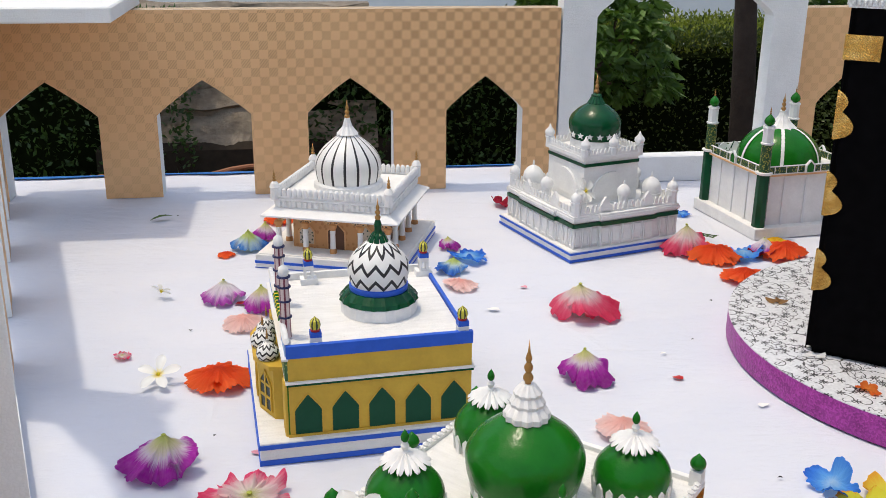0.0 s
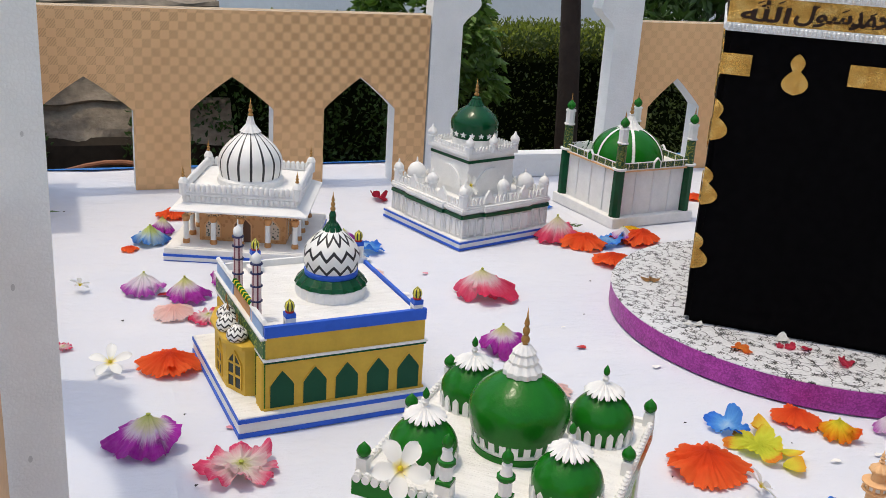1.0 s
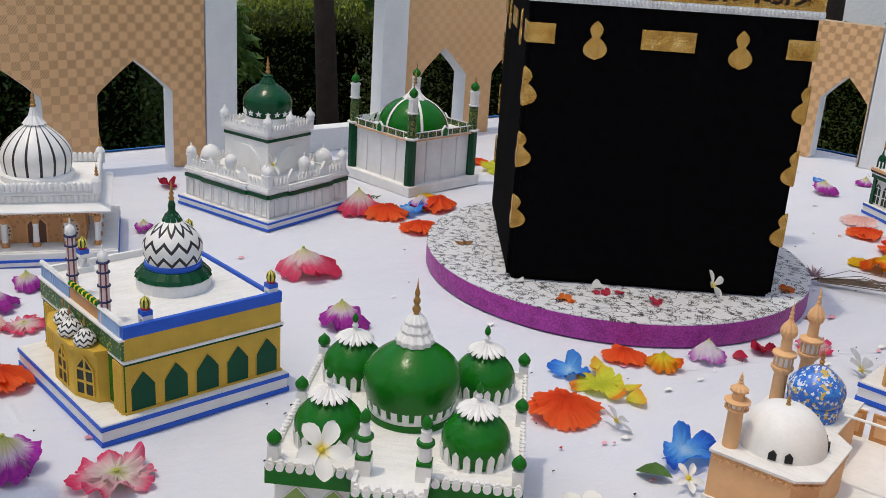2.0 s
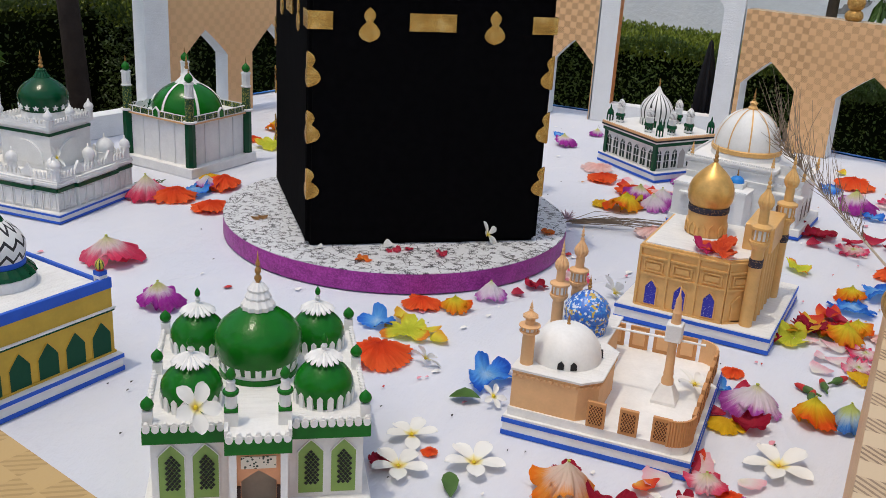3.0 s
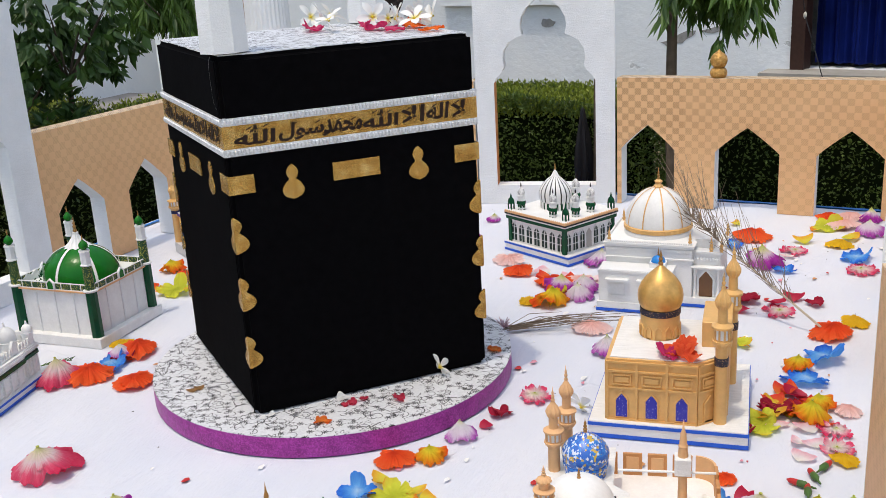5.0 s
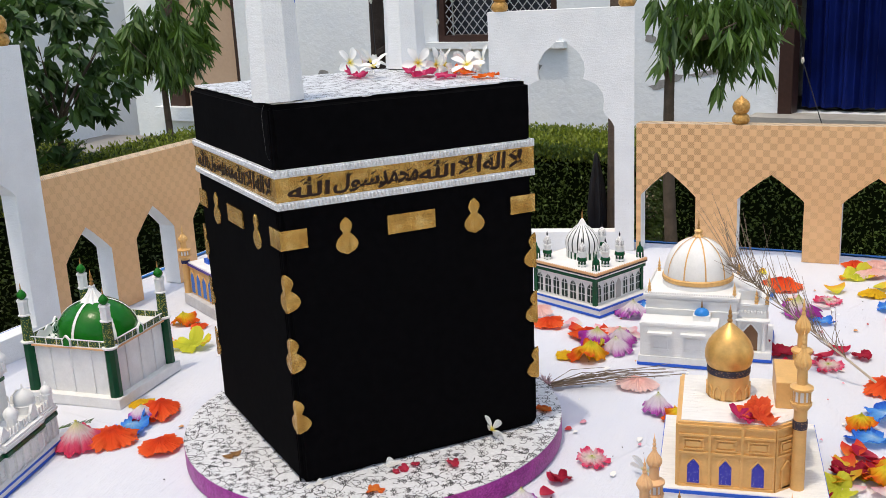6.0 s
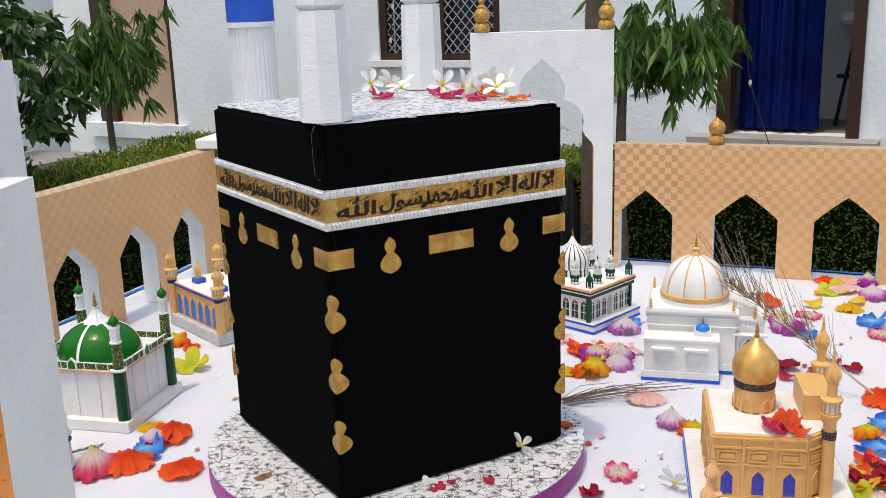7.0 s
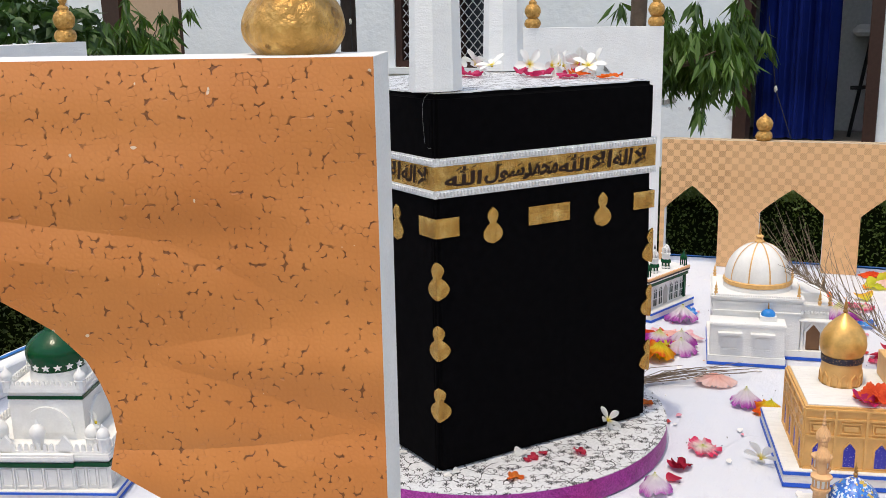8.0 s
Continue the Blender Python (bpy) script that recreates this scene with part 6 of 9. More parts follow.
# ---------------------------------------------------------------- green and white tomb with many turrets
def turret_tomb():
    t = thing("turreted_tomb_model", "white model tomb with green arcades and a ribbed dome", "model building", sit(1.952, 1.198, -113.3, 1.07, 0.90, 1.09), MODELS)
    striped_base(t, 0.0, 0.225, -0.012, 0.225, 0.024)
    X0, X1, Y0, Y1 = 0.014, 0.204, 0.0, 0.205
    part("wall", cube(X0, X1, Y0, Y1, 0.024, 0.088), WHITE_PAINT, t, "white arcaded wall")
    dk = paint("green_pane", (0.008, 0.030, 0.022), 0.4)
    pl = [spot(X0 + (X1 - X0) * (i + 0.5) / 7, Y0, 0.028) for i in range(7)] + [spot(X1, Y0 + (Y1 - Y0) * (i + 0.5) / 7, 0.028, 90) for i in range(7) if i != 3]
    windows(t, pl, 0.020, 0.036, 0.047, dk, WHITE_PAINT, label="arched window with white glazing bars", edge=0.0020, mull=(2, 3, 0.0007))
    part("doorway", prism(bmesh.new(), arch(0, 0.011, 0, 0.036, 0.048), -0.001, 0.001), paint("grey_doorway", (0.42, 0.40, 0.37), 0.6), t, "open pale doorway", spot(X1, (Y0 + Y1) / 2, 0.025, 90))
    for x, y in ((X0, Y0), (X1, Y0), (X1, Y1)):
        part("corner_post", cube(x - 0.005, x + 0.005, y - 0.005, y + 0.005, 0.024, 0.086), GREEN_DARK, t, "bottle green corner post")
    for e, z, h, mt in ((0.003, 0.080, 0.004, WHITE_PAINT), (0.009, 0.083, 0.008, GREEN_DARK), (0.0095, 0.091, 0.004, WHITE_PAINT), (0.012, 0.095, 0.004, BLACK), (0.012, 0.0991, 0.0049, SAND)):
        part("cornice", cube(X0 - e, X1 + e, Y0 - e, Y1 + e, z, z + h), mt, t)
    part("roof", cube(X0 - 0.009, X1 + 0.009, Y0 - 0.009, Y1 + 0.009, 0.1035, 0.105), WHITE_PAINT, t)
    bm = bmesh.new()
    for i in range(30):
        s = (i + 0.5) / 30
        lathe(bm, [(0.0028, 0), (0, 0.003)], 5, (X0 - 0.011 + (X1 - X0 + 0.022) * s, Y0 - 0.011, 0.104))
        lathe(bm, [(0.0028, 0), (0, 0.003)], 5, (X1 + 0.011, Y0 - 0.011 + (Y1 - Y0 + 0.022) * s, 0.104))
    tagged(part("beading", bm, SAND, t), kind="stuff")
    cx, cy = 0.090, 0.104
    part("drum", lathe(bmesh.new(), [(0.041, 0.104), (0.041, 0.128)], 40, (cx, cy, 0)), GREEN_DARK, t)
    repeat(part("picket", pickets(bmesh.new(), 1, 0.041, 0.104, 0.124, 0.0060, thick=0.0018), WHITE_PAINT, t), [spot(cx, cy, 0, 18 * i) for i in range(20)])
    d = part("dome", lathe(bmesh.new(), dome_profile(0.0455, 0.070, 0.92, 16, belly=0.28), 48), FINE_RIBS, t, "white dome with fine dark ribs", spot(cx, cy, 0.122), True)
    part("neck", lathe(bmesh.new(), [(0.013, 0.062), (0.008, 0.070), (0.004, 0.077), (0.002, 0.080)], 16), WHITE_PAINT, d, smooth=True)
    finial(d, 0, 0, 0.077, 0.024, 0.0026, BRONZE)
    for x, y, k in ((0.036, 0.022, 1.0), (0.147, 0.024, 1.0), (0.188, 0.068, 1.0), (0.186, 0.135, 1.05), (0.092, 0.190, 1.05)):
        c = part("chhatri", lathe(bmesh.new(), [(0.0105, 0.014), (0.0135, 0.017), (0.0125, 0.022), (0.0095, 0.024)], 12, lobes=6, lobe=0.05), GREEN_DARK, t, "small green and white pillared turret", spot(x, y, 0.104) @ Matrix.Diagonal((k, k, k, 1)))
        part("waist", lathe(bmesh.new(), [(0.0115, 0.003), (0.0115, 0.0065), (0.009, 0.007)], 14), WHITE_PAINT, c)
        for i in range(6):
            a = 2 * math.pi * i / 6
            part("pillar", lathe(bmesh.new(), [(0.0022, 0), (0.0022, 0.016)], 6, (0.0088 * math.cos(a), 0.0088 * math.sin(a), 0)), GREEN_DARK, c)
        part("lantern", lathe(bmesh.new(), [(0.0098, 0.023), (0.0102, 0.034), (0.0115, 0.035), (0.0115, 0.038), (0.009, 0.039)], 14), WHITE_PAINT, c)
        part("cap", lathe(bmesh.new(), dome_profile(0.0105, 0.022, 0.9, 8, 0.038), 20), FINE_RIBS, c, smooth=True)
        bulb(c, 0, 0, 0.058, 0.002, 0.013, BLACK)
    for x, y in ((0.012, 0.006), (0.196, 0.016), (X1, Y1 - 0.004)):
        c = part("corner_chhatri", lathe(bmesh.new(), [(0.0092, 0.016), (0.0098, 0.019), (0.008, 0.026), (0.003, 0.031), (0.0012, 0.040), (0, 0.042)], 12), GREEN_DARK, t, "dark green corner turret", spot(x, y, 0.104), True)
        for sx in (-1, 1):
            for sy in (-1, 1):
                part("pillar", lathe(bmesh.new(), [(0.0022, 0), (0.0022, 0.017)], 6, (sx * 0.0055, sy * 0.0055, 0)), GREEN_DARK, c)


turret_tomb()


# ---------------------------------------------------------------- white tomb with a green ribbed dome
def green_tomb():
    t = thing("green_domed_tomb_model", "white panelled model tomb with green dome and four minarets", "model building", sit(0.991, 1.768, 7.35, 0.99, 1.035, 1.015), MODELS)
    W = 0.228
    part("base_slab", cube(-0.004, W + 0.002, -0.004, W + 0.002, 0, 0.023, 0.001), WHITE_PAINT, t, "thick white base slab")
    a, b = 0.014, W - 0.014
    part("wall", cube(a, b, a, b, 0.023, 0.124), WHITE_PAINT, t, "white panelled wall")
    first = part("panel_seam", cube(-0.0022, 0.0022, -0.0024, 0, 0.023, 0.12), WHITE, t, m=spot(a + 0.05, a))
    for m in [spot(a + 0.1, a), spot(a + 0.15, a), spot(a, a + 0.05, 0, -90), spot(a, a + 0.1, 0, -90), spot(a, a + 0.15, 0, -90), spot(b, a + 0.07, 0, 90), spot(b, a + 0.14, 0, 90)]:
        share(first, t, m)
    part("roof_slab", cube(a - 0.007, b + 0.007, a - 0.007, b + 0.007, 0.124, 0.1275), SAND, t, "pale brown roof edge")
    part("roof", cube(a - 0.004, b + 0.004, a - 0.004, b + 0.004, 0.1275, 0.129), WHITE_PAINT, t)
    for m in (spot(a - 0.005, a - 0.005), spot(b + 0.005, a - 0.005, 0, 90), spot(b + 0.005, b + 0.005, 0, 180), spot(a - 0.005, b + 0.005, 0, -90)):
        ln = b - a + 0.01
        r = part("railing", cube(0, ln, 0.0005, 0.0025, 0.1285, 0.1425), GREEN_LATTICE, t, "green and gold lattice railing", m)
        bm = bmesh.new()
        for i in range(9):
            x = ln * i / 8
            box(bm, x - 0.0008, x + 0.0008, -0.0004, 0.0034, 0.1275, 0.144)
        box(bm, 0, ln, -0.0002, 0.0032, 0.1425, 0.1440)
        box(bm, 0, ln, -0.0002, 0.0032, 0.1275, 0.1295)
        part("rail_frame", bm, WHITE_PAINT, r)
        g = part("niche", prism(bmesh.new(), arch(ln / 2, 0.008, 0.129, 0.142, 0.150), -0.003, 0.0), GREEN, r, "small green niche")
        part("frame", ring_prism(bmesh.new(), arch(ln / 2, 0.0105, 0.1285, 0.143, 0.1535), arch(ln / 2, 0.008, 0.129, 0.142, 0.150), -0.004, 0.001), WHITE_PAINT, g)
    for x, y in ((a, a), (b, a), (b, b), (a, b)):
        mn = part("corner_minaret", lathe(bmesh.new(), [(0.0135, 0.023), (0.013, 0.128), (0.0145, 0.129)], 8, (x, y, 0), turn=0.39), GREEN_DARK, t, "bottle green octagonal minaret")
        part("ring", lathe(bmesh.new(), [(0.0145, 0.1285), (0.0165, 0.130), (0.0165, 0.133), (0.011, 0.134)], 16, (x, y, 0)), WHITE_PAINT, mn)
        part("upper_shaft", lathe(bmesh.new(), [(0.0110, 0.133), (0.0102, 0.188)], 12, (x, y, 0)), GREEN_LATTICE, mn, "green lattice shaft")
        part("lantern", lathe(bmesh.new(), [(0.0120, 0.188), (0.0125, 0.191), (0.0100, 0.192), (0.0100, 0.219), (0.0118, 0.220), (0.0112, 0.224)], 16, (x, y, 0), lobes=8, lobe=0.05), WHITE_PAINT, mn, "white lantern")
        bulb(mn, x, y, 0.224, 0.0105, 0.024, GREEN, "green_bulb")
        finial(mn, x, y, 0.245, 0.017, 0.0018)
    cx = W / 2
    r = 0.085
    d = part("dome", lathe(bmesh.new(), [(r * math.cos(q), 0.072 * math.sin(q)) for q in [i * math.pi / 28 for i in range(15)]], 56), GREEN, t, "glossy green dome", spot(cx, cx, 0.129), True)
    rib = bmesh.new()
    pts = [(r * 1.02 * math.cos(q), 0.0735 * math.sin(q)) for q in [i * math.pi / 26 for i in range(13)]]
    for (r0, z0), (r1, z1) in zip(pts, pts[1:]):
        rib.faces.new([rib.verts.new(q) for q in ((r0, -0.0035, z0), (r0, 0.0035, z0), (r1, 0.003, z1), (r1, -0.003, z1))])
    bmesh.ops.remove_doubles(rib, verts=rib.verts, dist=1e-5)
    f = part("rib", rib, WHITE_PAINT, d, "white rib")
    for i in range(1, 6):
        share(f, d, spot(0, 0, 0, 60 * i))
    f.matrix_basis = spot(0, 0, 0, 0)
    part("ribbed_cap", lathe(bmesh.new(), [(0.029, 0.067), (0.018, 0.077), (0.010, 0.088), (0.006, 0.097), (0.0065, 0.101)], 36, lobes=12, lobe=0.08), WHITE_PAINT, d, "white fluted cap")
    finial(d, 0, 0, 0.099, 0.038, 0.0046, BRONZE)
    # a white crest stands on the rear parapet, with a dark sprig caught on it
    crest = [(0.0, 0.0), (0.075, 0.0), (0.075, 0.014), (0.062, 0.020), (0.050, 0.014), (0.038, 0.022), (0.026, 0.014), (0.012, 0.020), (0.0, 0.012)]
    part("white_crest", prism(bmesh.new(), crest, -0.0015, 0.0015), WHITE_PAINT, t, "white scalloped crest", spot(a + 0.012, b - 0.012, 0.129))
    bm = bmesh.new()
    for i in range(9):
        q = 0.7 * i
        prism(bm, [(0.006 * math.cos(q), 0.006 * math.sin(q)), (0.020 * math.cos(q + 0.25), 0.020 * math.sin(q + 0.25)), (0.009 * math.cos(q + 0.55), 0.009 * math.sin(q + 0.55))], -0.0008 + 0.001 * i, 0.0006 + 0.001 * i)
    part("leaf_sprig", bm, GREEN_DARK, t, "dark green leaf sprig", pose(a + 0.012, b - 0.06, 0.145, 20, 0, 60))


green_tomb()


# ---------------------------------------------------------------- white two-tiered mosque with a bottle green dome
def tiered_mosque():
    t = thing("two_tiered_mosque_model", "white two-tiered model mosque with a bottle green dome", "model building", sit(0.588, 1.679, 17.1, 1.1, 1.155, 1.024), MODELS)
    W = 0.236
    striped_base(t, 0, W, 0, W, 0.020, low=0.25, high=0.68)
    a, b = 0.012, W - 0.012
    bm = cube(a, b, a, b, 0.020, 0.072)
    box(bm, a + 0.05, b - 0.05, a - 0.005, b + 0.005, 0.020, 0.072)
    box(bm, a - 0.005, b + 0.005, a + 0.05, b - 0.05, 0.020, 0.072)
    part("lower_wall", bm, WHITE_PAINT, t, "white lower storey")
    seg = [(a, a + 0.05, 0), (a + 0.05, b - 0.05, -0.005), (b - 0.05, b, 0)]
    for m in (Matrix(), spot(W, 0, 0, 90), spot(0, W, 0, -90)):
        bm = bmesh.new()
        line = bmesh.new()
        for s0, s1, off in seg:
            n = 3 if s1 - s0 < 0.06 else 5
            for i in range(n):
                x0, x1 = s0 + (s1 - s0) * i / n + 0.003, s0 + (s1 - s0) * (i + 1) / n - 0.003
                y = a + off
                ring_prism(bm, [(x0, 0.025), (x1, 0.025), (x1, 0.056), (x0, 0.056)], [(x0 + 0.0018, 0.0268), (x1 - 0.0018, 0.0268), (x1 - 0.0018, 0.0542), (x0 + 0.0018, 0.0542)], y - 0.0018, y + 0.001)
                box(bm, s0 + (s1 - s0) * i / n - 0.0012, s0 + (s1 - s0) * i / n + 0.0012, y - 0.0028, y + 0.001, 0.020, 0.066)
            box(line, s0 - 0.002, s1 + 0.002, y - 0.0042, y + 0.001, 0.0605, 0.0675)
        tagged(part("arcade_relief", bm, WHITE_PAINT, t, m=m), kind="stuff")
        part("green_line", line, GREEN_DARK, t, "bottle green painted line", m)
    for e, z, h in ((0.003, 0.070, 0.003), (0.0045, 0.073, 0.005), (0.003, 0.078, 0.004)):
        bm = cube(a - e, b + e, a - e, b + e, z, z + h)
        box(bm, a + 0.048, b - 0.048, a - 0.005 - e, b + 0.005 + e, z, z + h + 0.0006)
        box(bm, a - 0.005 - e, b + 0.005 + e, a + 0.048, b - 0.048, z, z + h + 0.0004)
        part("cornice", bm, WHITE_PAINT, t)
    for m in (Matrix(), spot(W, 0, 0, 90), spot(0, W, 0, -90), spot(W, W, 0, 180)):
        bm = bmesh.new()
        battlement(bm, a + 0.002, b - 0.002, a + 0.001, 0.082, 22, 0.0062, 0.017, 0.003)
        box(bm, a, b, a - 0.001, a + 0.003, 0.082, 0.086)
        part("parapet", bm, WHITE_PAINT, t, "white pierced parapet", m)
        for x in (a + 0.062, b - 0.062):
            p = part("screen", prism(bmesh.new(), arch(x, 0.008, 0.082, 0.100, 0.112), a - 0.001, a + 0.004), WHITE_PAINT, t, m=m)
    for x, y, k in ((a + 0.006, a + 0.006, 1.0), (b - 0.006, a + 0.006, 1.0), (a + 0.006, b - 0.006, 1.0), (b - 0.006, b - 0.006, 1.0), (a + 0.028, b - 0.035, 1.9), (b - 0.032, a + 0.032, 1.8), (a + 0.03, a + 0.03, 1.3), (W / 2, a + 0.012, 1.2), (a + 0.012, W / 2, 1.2), (b - 0.012, W / 2, 1.2)):
        c = part("corner_turret", lathe(bmesh.new(), [(0.0085, 0.082), (0.0085, 0.104), (0.0105, 0.105), (0.0105, 0.108), (0.008, 0.109)] if k < 1.25 else [(0.0092 * k, 0.082), (0.0092 * k, 0.097), (0.0100 * k, 0.0985), (0.0085 * k, 0.100)], 8 if k < 1.25 else 20, (x, y, 0)), WHITE_PAINT, t, "small white turret")
        part("onion_cap", lathe(bmesh.new(), [(0.0088 * k, 0), (0.0098 * k, 0.004 * k), (0.0090 * k, 0.009 * k), (0.0060 * k, 0.0135 * k), (0.0022, 0.0165 * k), (0.0012, 0.0195 * k + 0.003), (0, 0.020 * k + 0.004)], 20), WHITE_PAINT, c, m=spot(x, y, 0.108 if k < 1.25 else 0.099), smooth=True)
    u, v = W / 2 - 0.056, W / 2 + 0.056
    part("upper_wall", cube(u, v, u, v, 0.080, 0.171), WHITE_PAINT, t, "white upper storey")
    for m in (spot(W / 2, u), spot(v, W / 2, 0, 90), spot(u, W / 2, 0, -90), spot(W / 2, v, 0, 180)):
        lun = [(0.040 * math.cos(q), 0.096 + 0.046 * math.sin(q)) for q in [math.pi * i / 14 for i in range(15)]]
        part("lunette", prism(bmesh.new(), lun, -0.004, 0.0), WHITE_PAINT, t, m=m)
        part("green_line", cube(-0.057, 0.057, -0.0015, 0.0, 0.155, 0.161), GREEN_DARK, t, "bottle green painted line", m)
        bm = bmesh.new()
        battlement(bm, -0.058, 0.058, -0.002, 0.175, 15, 0.0055, 0.013, 0.003)
        box(bm, -0.06, 0.06, -0.004, 0.0, 0.175, 0.180)
        part("parapet", bm, WHITE_PAINT, t, "white pierced parapet", m)
    part("cornice", cube(u - 0.005, v + 0.005, u - 0.005, v + 0.005, 0.168, 0.175), WHITE_PAINT, t)
    for x, y in ((u, u), (v, u), (u, v), (v, v), (W / 2, u - 0.002)):
        c = part("upper_turret", lathe(bmesh.new(), [(0.007, 0.175), (0.007, 0.188), (0.009, 0.189), (0.007, 0.191)], 8, (x, y, 0)), WHITE_PAINT, t)
        part("onion_cap", lathe(bmesh.new(), [(0.0065, 0.190), (0.0092, 0.196), (0.008, 0.201), (0.003, 0.207), (0.001, 0.213), (0, 0.214)], 16, (x, y, 0)), WHITE_PAINT, c, smooth=True)
    d = part("dome", lathe(bmesh.new(), dome_profile(0.0455, 0.076, 0.86, 16, belly=0.42), 52), GREEN_DARK, t, "glossy bottle green dome", spot(W / 2, W / 2, 0.192), True)
    part("drum", lathe(bmesh.new(), [(0.042, -0.02), (0.041, 0.002)], 40), WHITE_PAINT, d)
    pts = []
    for k in range(10):
        q = math.pi / 2 + math.pi * k / 5
        rr = 0.0062 if k % 2 == 0 else 0.0026
        pts.append((rr * math.cos(q), 0.012 + rr * math.sin(q)))
    repeat(part("star", prism(bmesh.new(), pts, 0.0425, 0.0452, "x"), WHITE_PAINT, d, "white star"), round_about(16))
    part("neck", lathe(bmesh.new(), [(0.015, 0.069), (0.012, 0.074), (0.0085, 0.081), (0.0088, 0.084), (0.004, 0.087)], 40, lobes=14, lobe=0.06), GREEN_DARK, d)
    finial(d, 0, 0, 0.084, 0.04, 0.0045, BRONZE)


tiered_mosque()


# ---------------------------------------------------------------- pillared white tomb with a black-ribbed dome
def pillared_tomb():
    t = thing("pillared_tomb_model", "white pillared model tomb with a black-ribbed white dome", "model building", sit(0.188, 1.810, -20.0, 1.028, 1.04, 1.147), MODELS)
    h = 0.133
    striped_base(t, -h, h, -h, h, 0.022, low=0.05, high=0.35)
    part("base_top", cube(-h + 0.004, h - 0.004, -h + 0.004, h - 0.004, 0.0221, 0.0232), WHITE_PAINT, t)
    peach = lattice_mat("peach_painted_wall", (0.60, 0.30, 0.12), (0.50, 0.22, 0.08), 120)
    part("inner_wall", cube(-0.08, 0.08, -0.08, 0.08, 0.023, 0.078), peach, t, "peach painted inner wall")
    dk = paint("brown_recess", (0.16, 0.08, 0.05), 0.6)
    windows(t, [spot(0.0, -0.08, 0.023), spot(0.08, 0.0, 0.023, 90), spot(-0.08, 0, 0.023, -90)], 0.030, 0.030, 0.044, dk, SAND, "doorway", "brown arched doorway")
    windows(t, [spot(x, -0.08, 0.03) for x in (-0.055, 0.055)] + [spot(0.08, y, 0.03, 90) for y in (-0.055, 0.055)], 0.026, 0.02, 0.034, lattice_mat("flower_panel", (0.62, 0.52, 0.42), (0.05, 0.07, 0.05), 210), SAND, "painted_panel", "floral painted panel")
    col = None
    for m in (Matrix(), spot(0, 0, 0, 90), spot(0, 0, 0, -90), spot(0, 0, 0, 180)):
        for i in range(5):
            x = -0.1 + 0.05 * i
            if i == 4:
                continue
            mm = m @ spot(x, -0.1, 0.023)
            if col is None:
                col = part("column", lathe(bmesh.new(), [(0.0052, 0.008), (0.0046, 0.03), (0.0052, 0.04)], 12), WHITE_PAINT, t, "white column with gold foot and head", mm, True)
                ft = part("foot", lathe(bmesh.new(), [(0.0065, 0), (0.0068, 0.004), (0.0052, 0.008)], 12), SAND_DARK, col)
                hd = part("head", lathe(bmesh.new(), [(0.0052, 0.038), (0.0075, 0.043), (0.008, 0.047), (0.006, 0.049)], 12), SAND_DARK, col)
            else:
                c = share(col, t, mm)
                share(ft, c, Matrix())
                share(hd, c, Matrix())
        bm = bmesh.new()
        for i in range(4):
            x = -0.1 + 0.05 * (i + 0.5)
            o = [(u, v) for u, v in arch(x, 0.019, 0.066, 0.069, 0.079)]
            prism(bm, [(x - 0.025, 0.066)] + o[::-1] + [(x + 0.025, 0.066), (x + 0.025, 0.084), (x - 0.025, 0.084)], -0.102, -0.098)
        bm.normal_update()
        bmesh.ops.triangulate(bm, faces=[f for f in bm.faces if len(f.verts) > 4])
        part("arcade", bm, lattice_mat("painted_spandrel", (0.66, 0.40, 0.19), (0.05, 0.04, 0.03), 330, 0.4), t, "painted arcade spandrels", m)
    bm = bmesh.new()
    e0, e1 = 0.124, 0.104
    lo = [bm.verts.new((sx * e0, sy * e0, 0.082)) for sx, sy in ((-1, -1), (1, -1), (1, 1), (-1, 1))]
    lo2 = [bm.verts.new((sx * e0, sy * e0, 0.0845)) for sx, sy in ((-1, -1), (1, -1), (1, 1), (-1, 1))]
    hi = [bm.verts.new((sx * e1, sy * e1, 0.094)) for sx, sy in ((-1, -1), (1, -1), (1, 1), (-1, 1))]
    bm.faces.new(lo), bm.faces.new(hi)
    for i in range(4):
        j = (i + 1) % 4
        bm.faces.new((lo[i], lo[j], lo2[j], lo2[i])), bm.faces.new((lo2[i], lo2[j], hi[j], hi[i]))
    part("eave", bm, WHITE, t, "sloping white eaves")
    part("upper_wall", cube(-0.1035, 0.1035, -0.1035, 0.1035, 0.093, 0.108), WHITE, t)
    for m in (Matrix(), spot(0, 0, 0, 90), spot(0, 0, 0, -90), spot(0, 0, 0, 180)):
        bm = bmesh.new()
        box(bm, -0.106, 0.106, -0.107, -0.1036, 0.106, 0.109)
        box(bm, -0.104, 0.104, -0.105, -0.1015, 0.109, 0.113)
        for i in range(21):
            x = -0.1 + 0.2 * (i + 0.5) / 21
            lathe(bm, [(0.0044, 0), (0.0048, 0.007), (0.0040, 0.0115), (0.0018, 0.0138), (0, 0.0145)], 8, (x, -0.1032, 0.112))
            lathe(bm, [(0.0028, 0.0), (0.0042, 0.005), (0.004, 0.01), (0.0, 0.012)], 6, (x, -0.1035, 0.095))
        part("pierced_parapet", bm, WHITE, t, "white scalloped parapet", m)
    part("roof", cube(-0.1, 0.1, -0.1, 0.1, 0.1075, 0.1092), WHITE_PAINT, t)
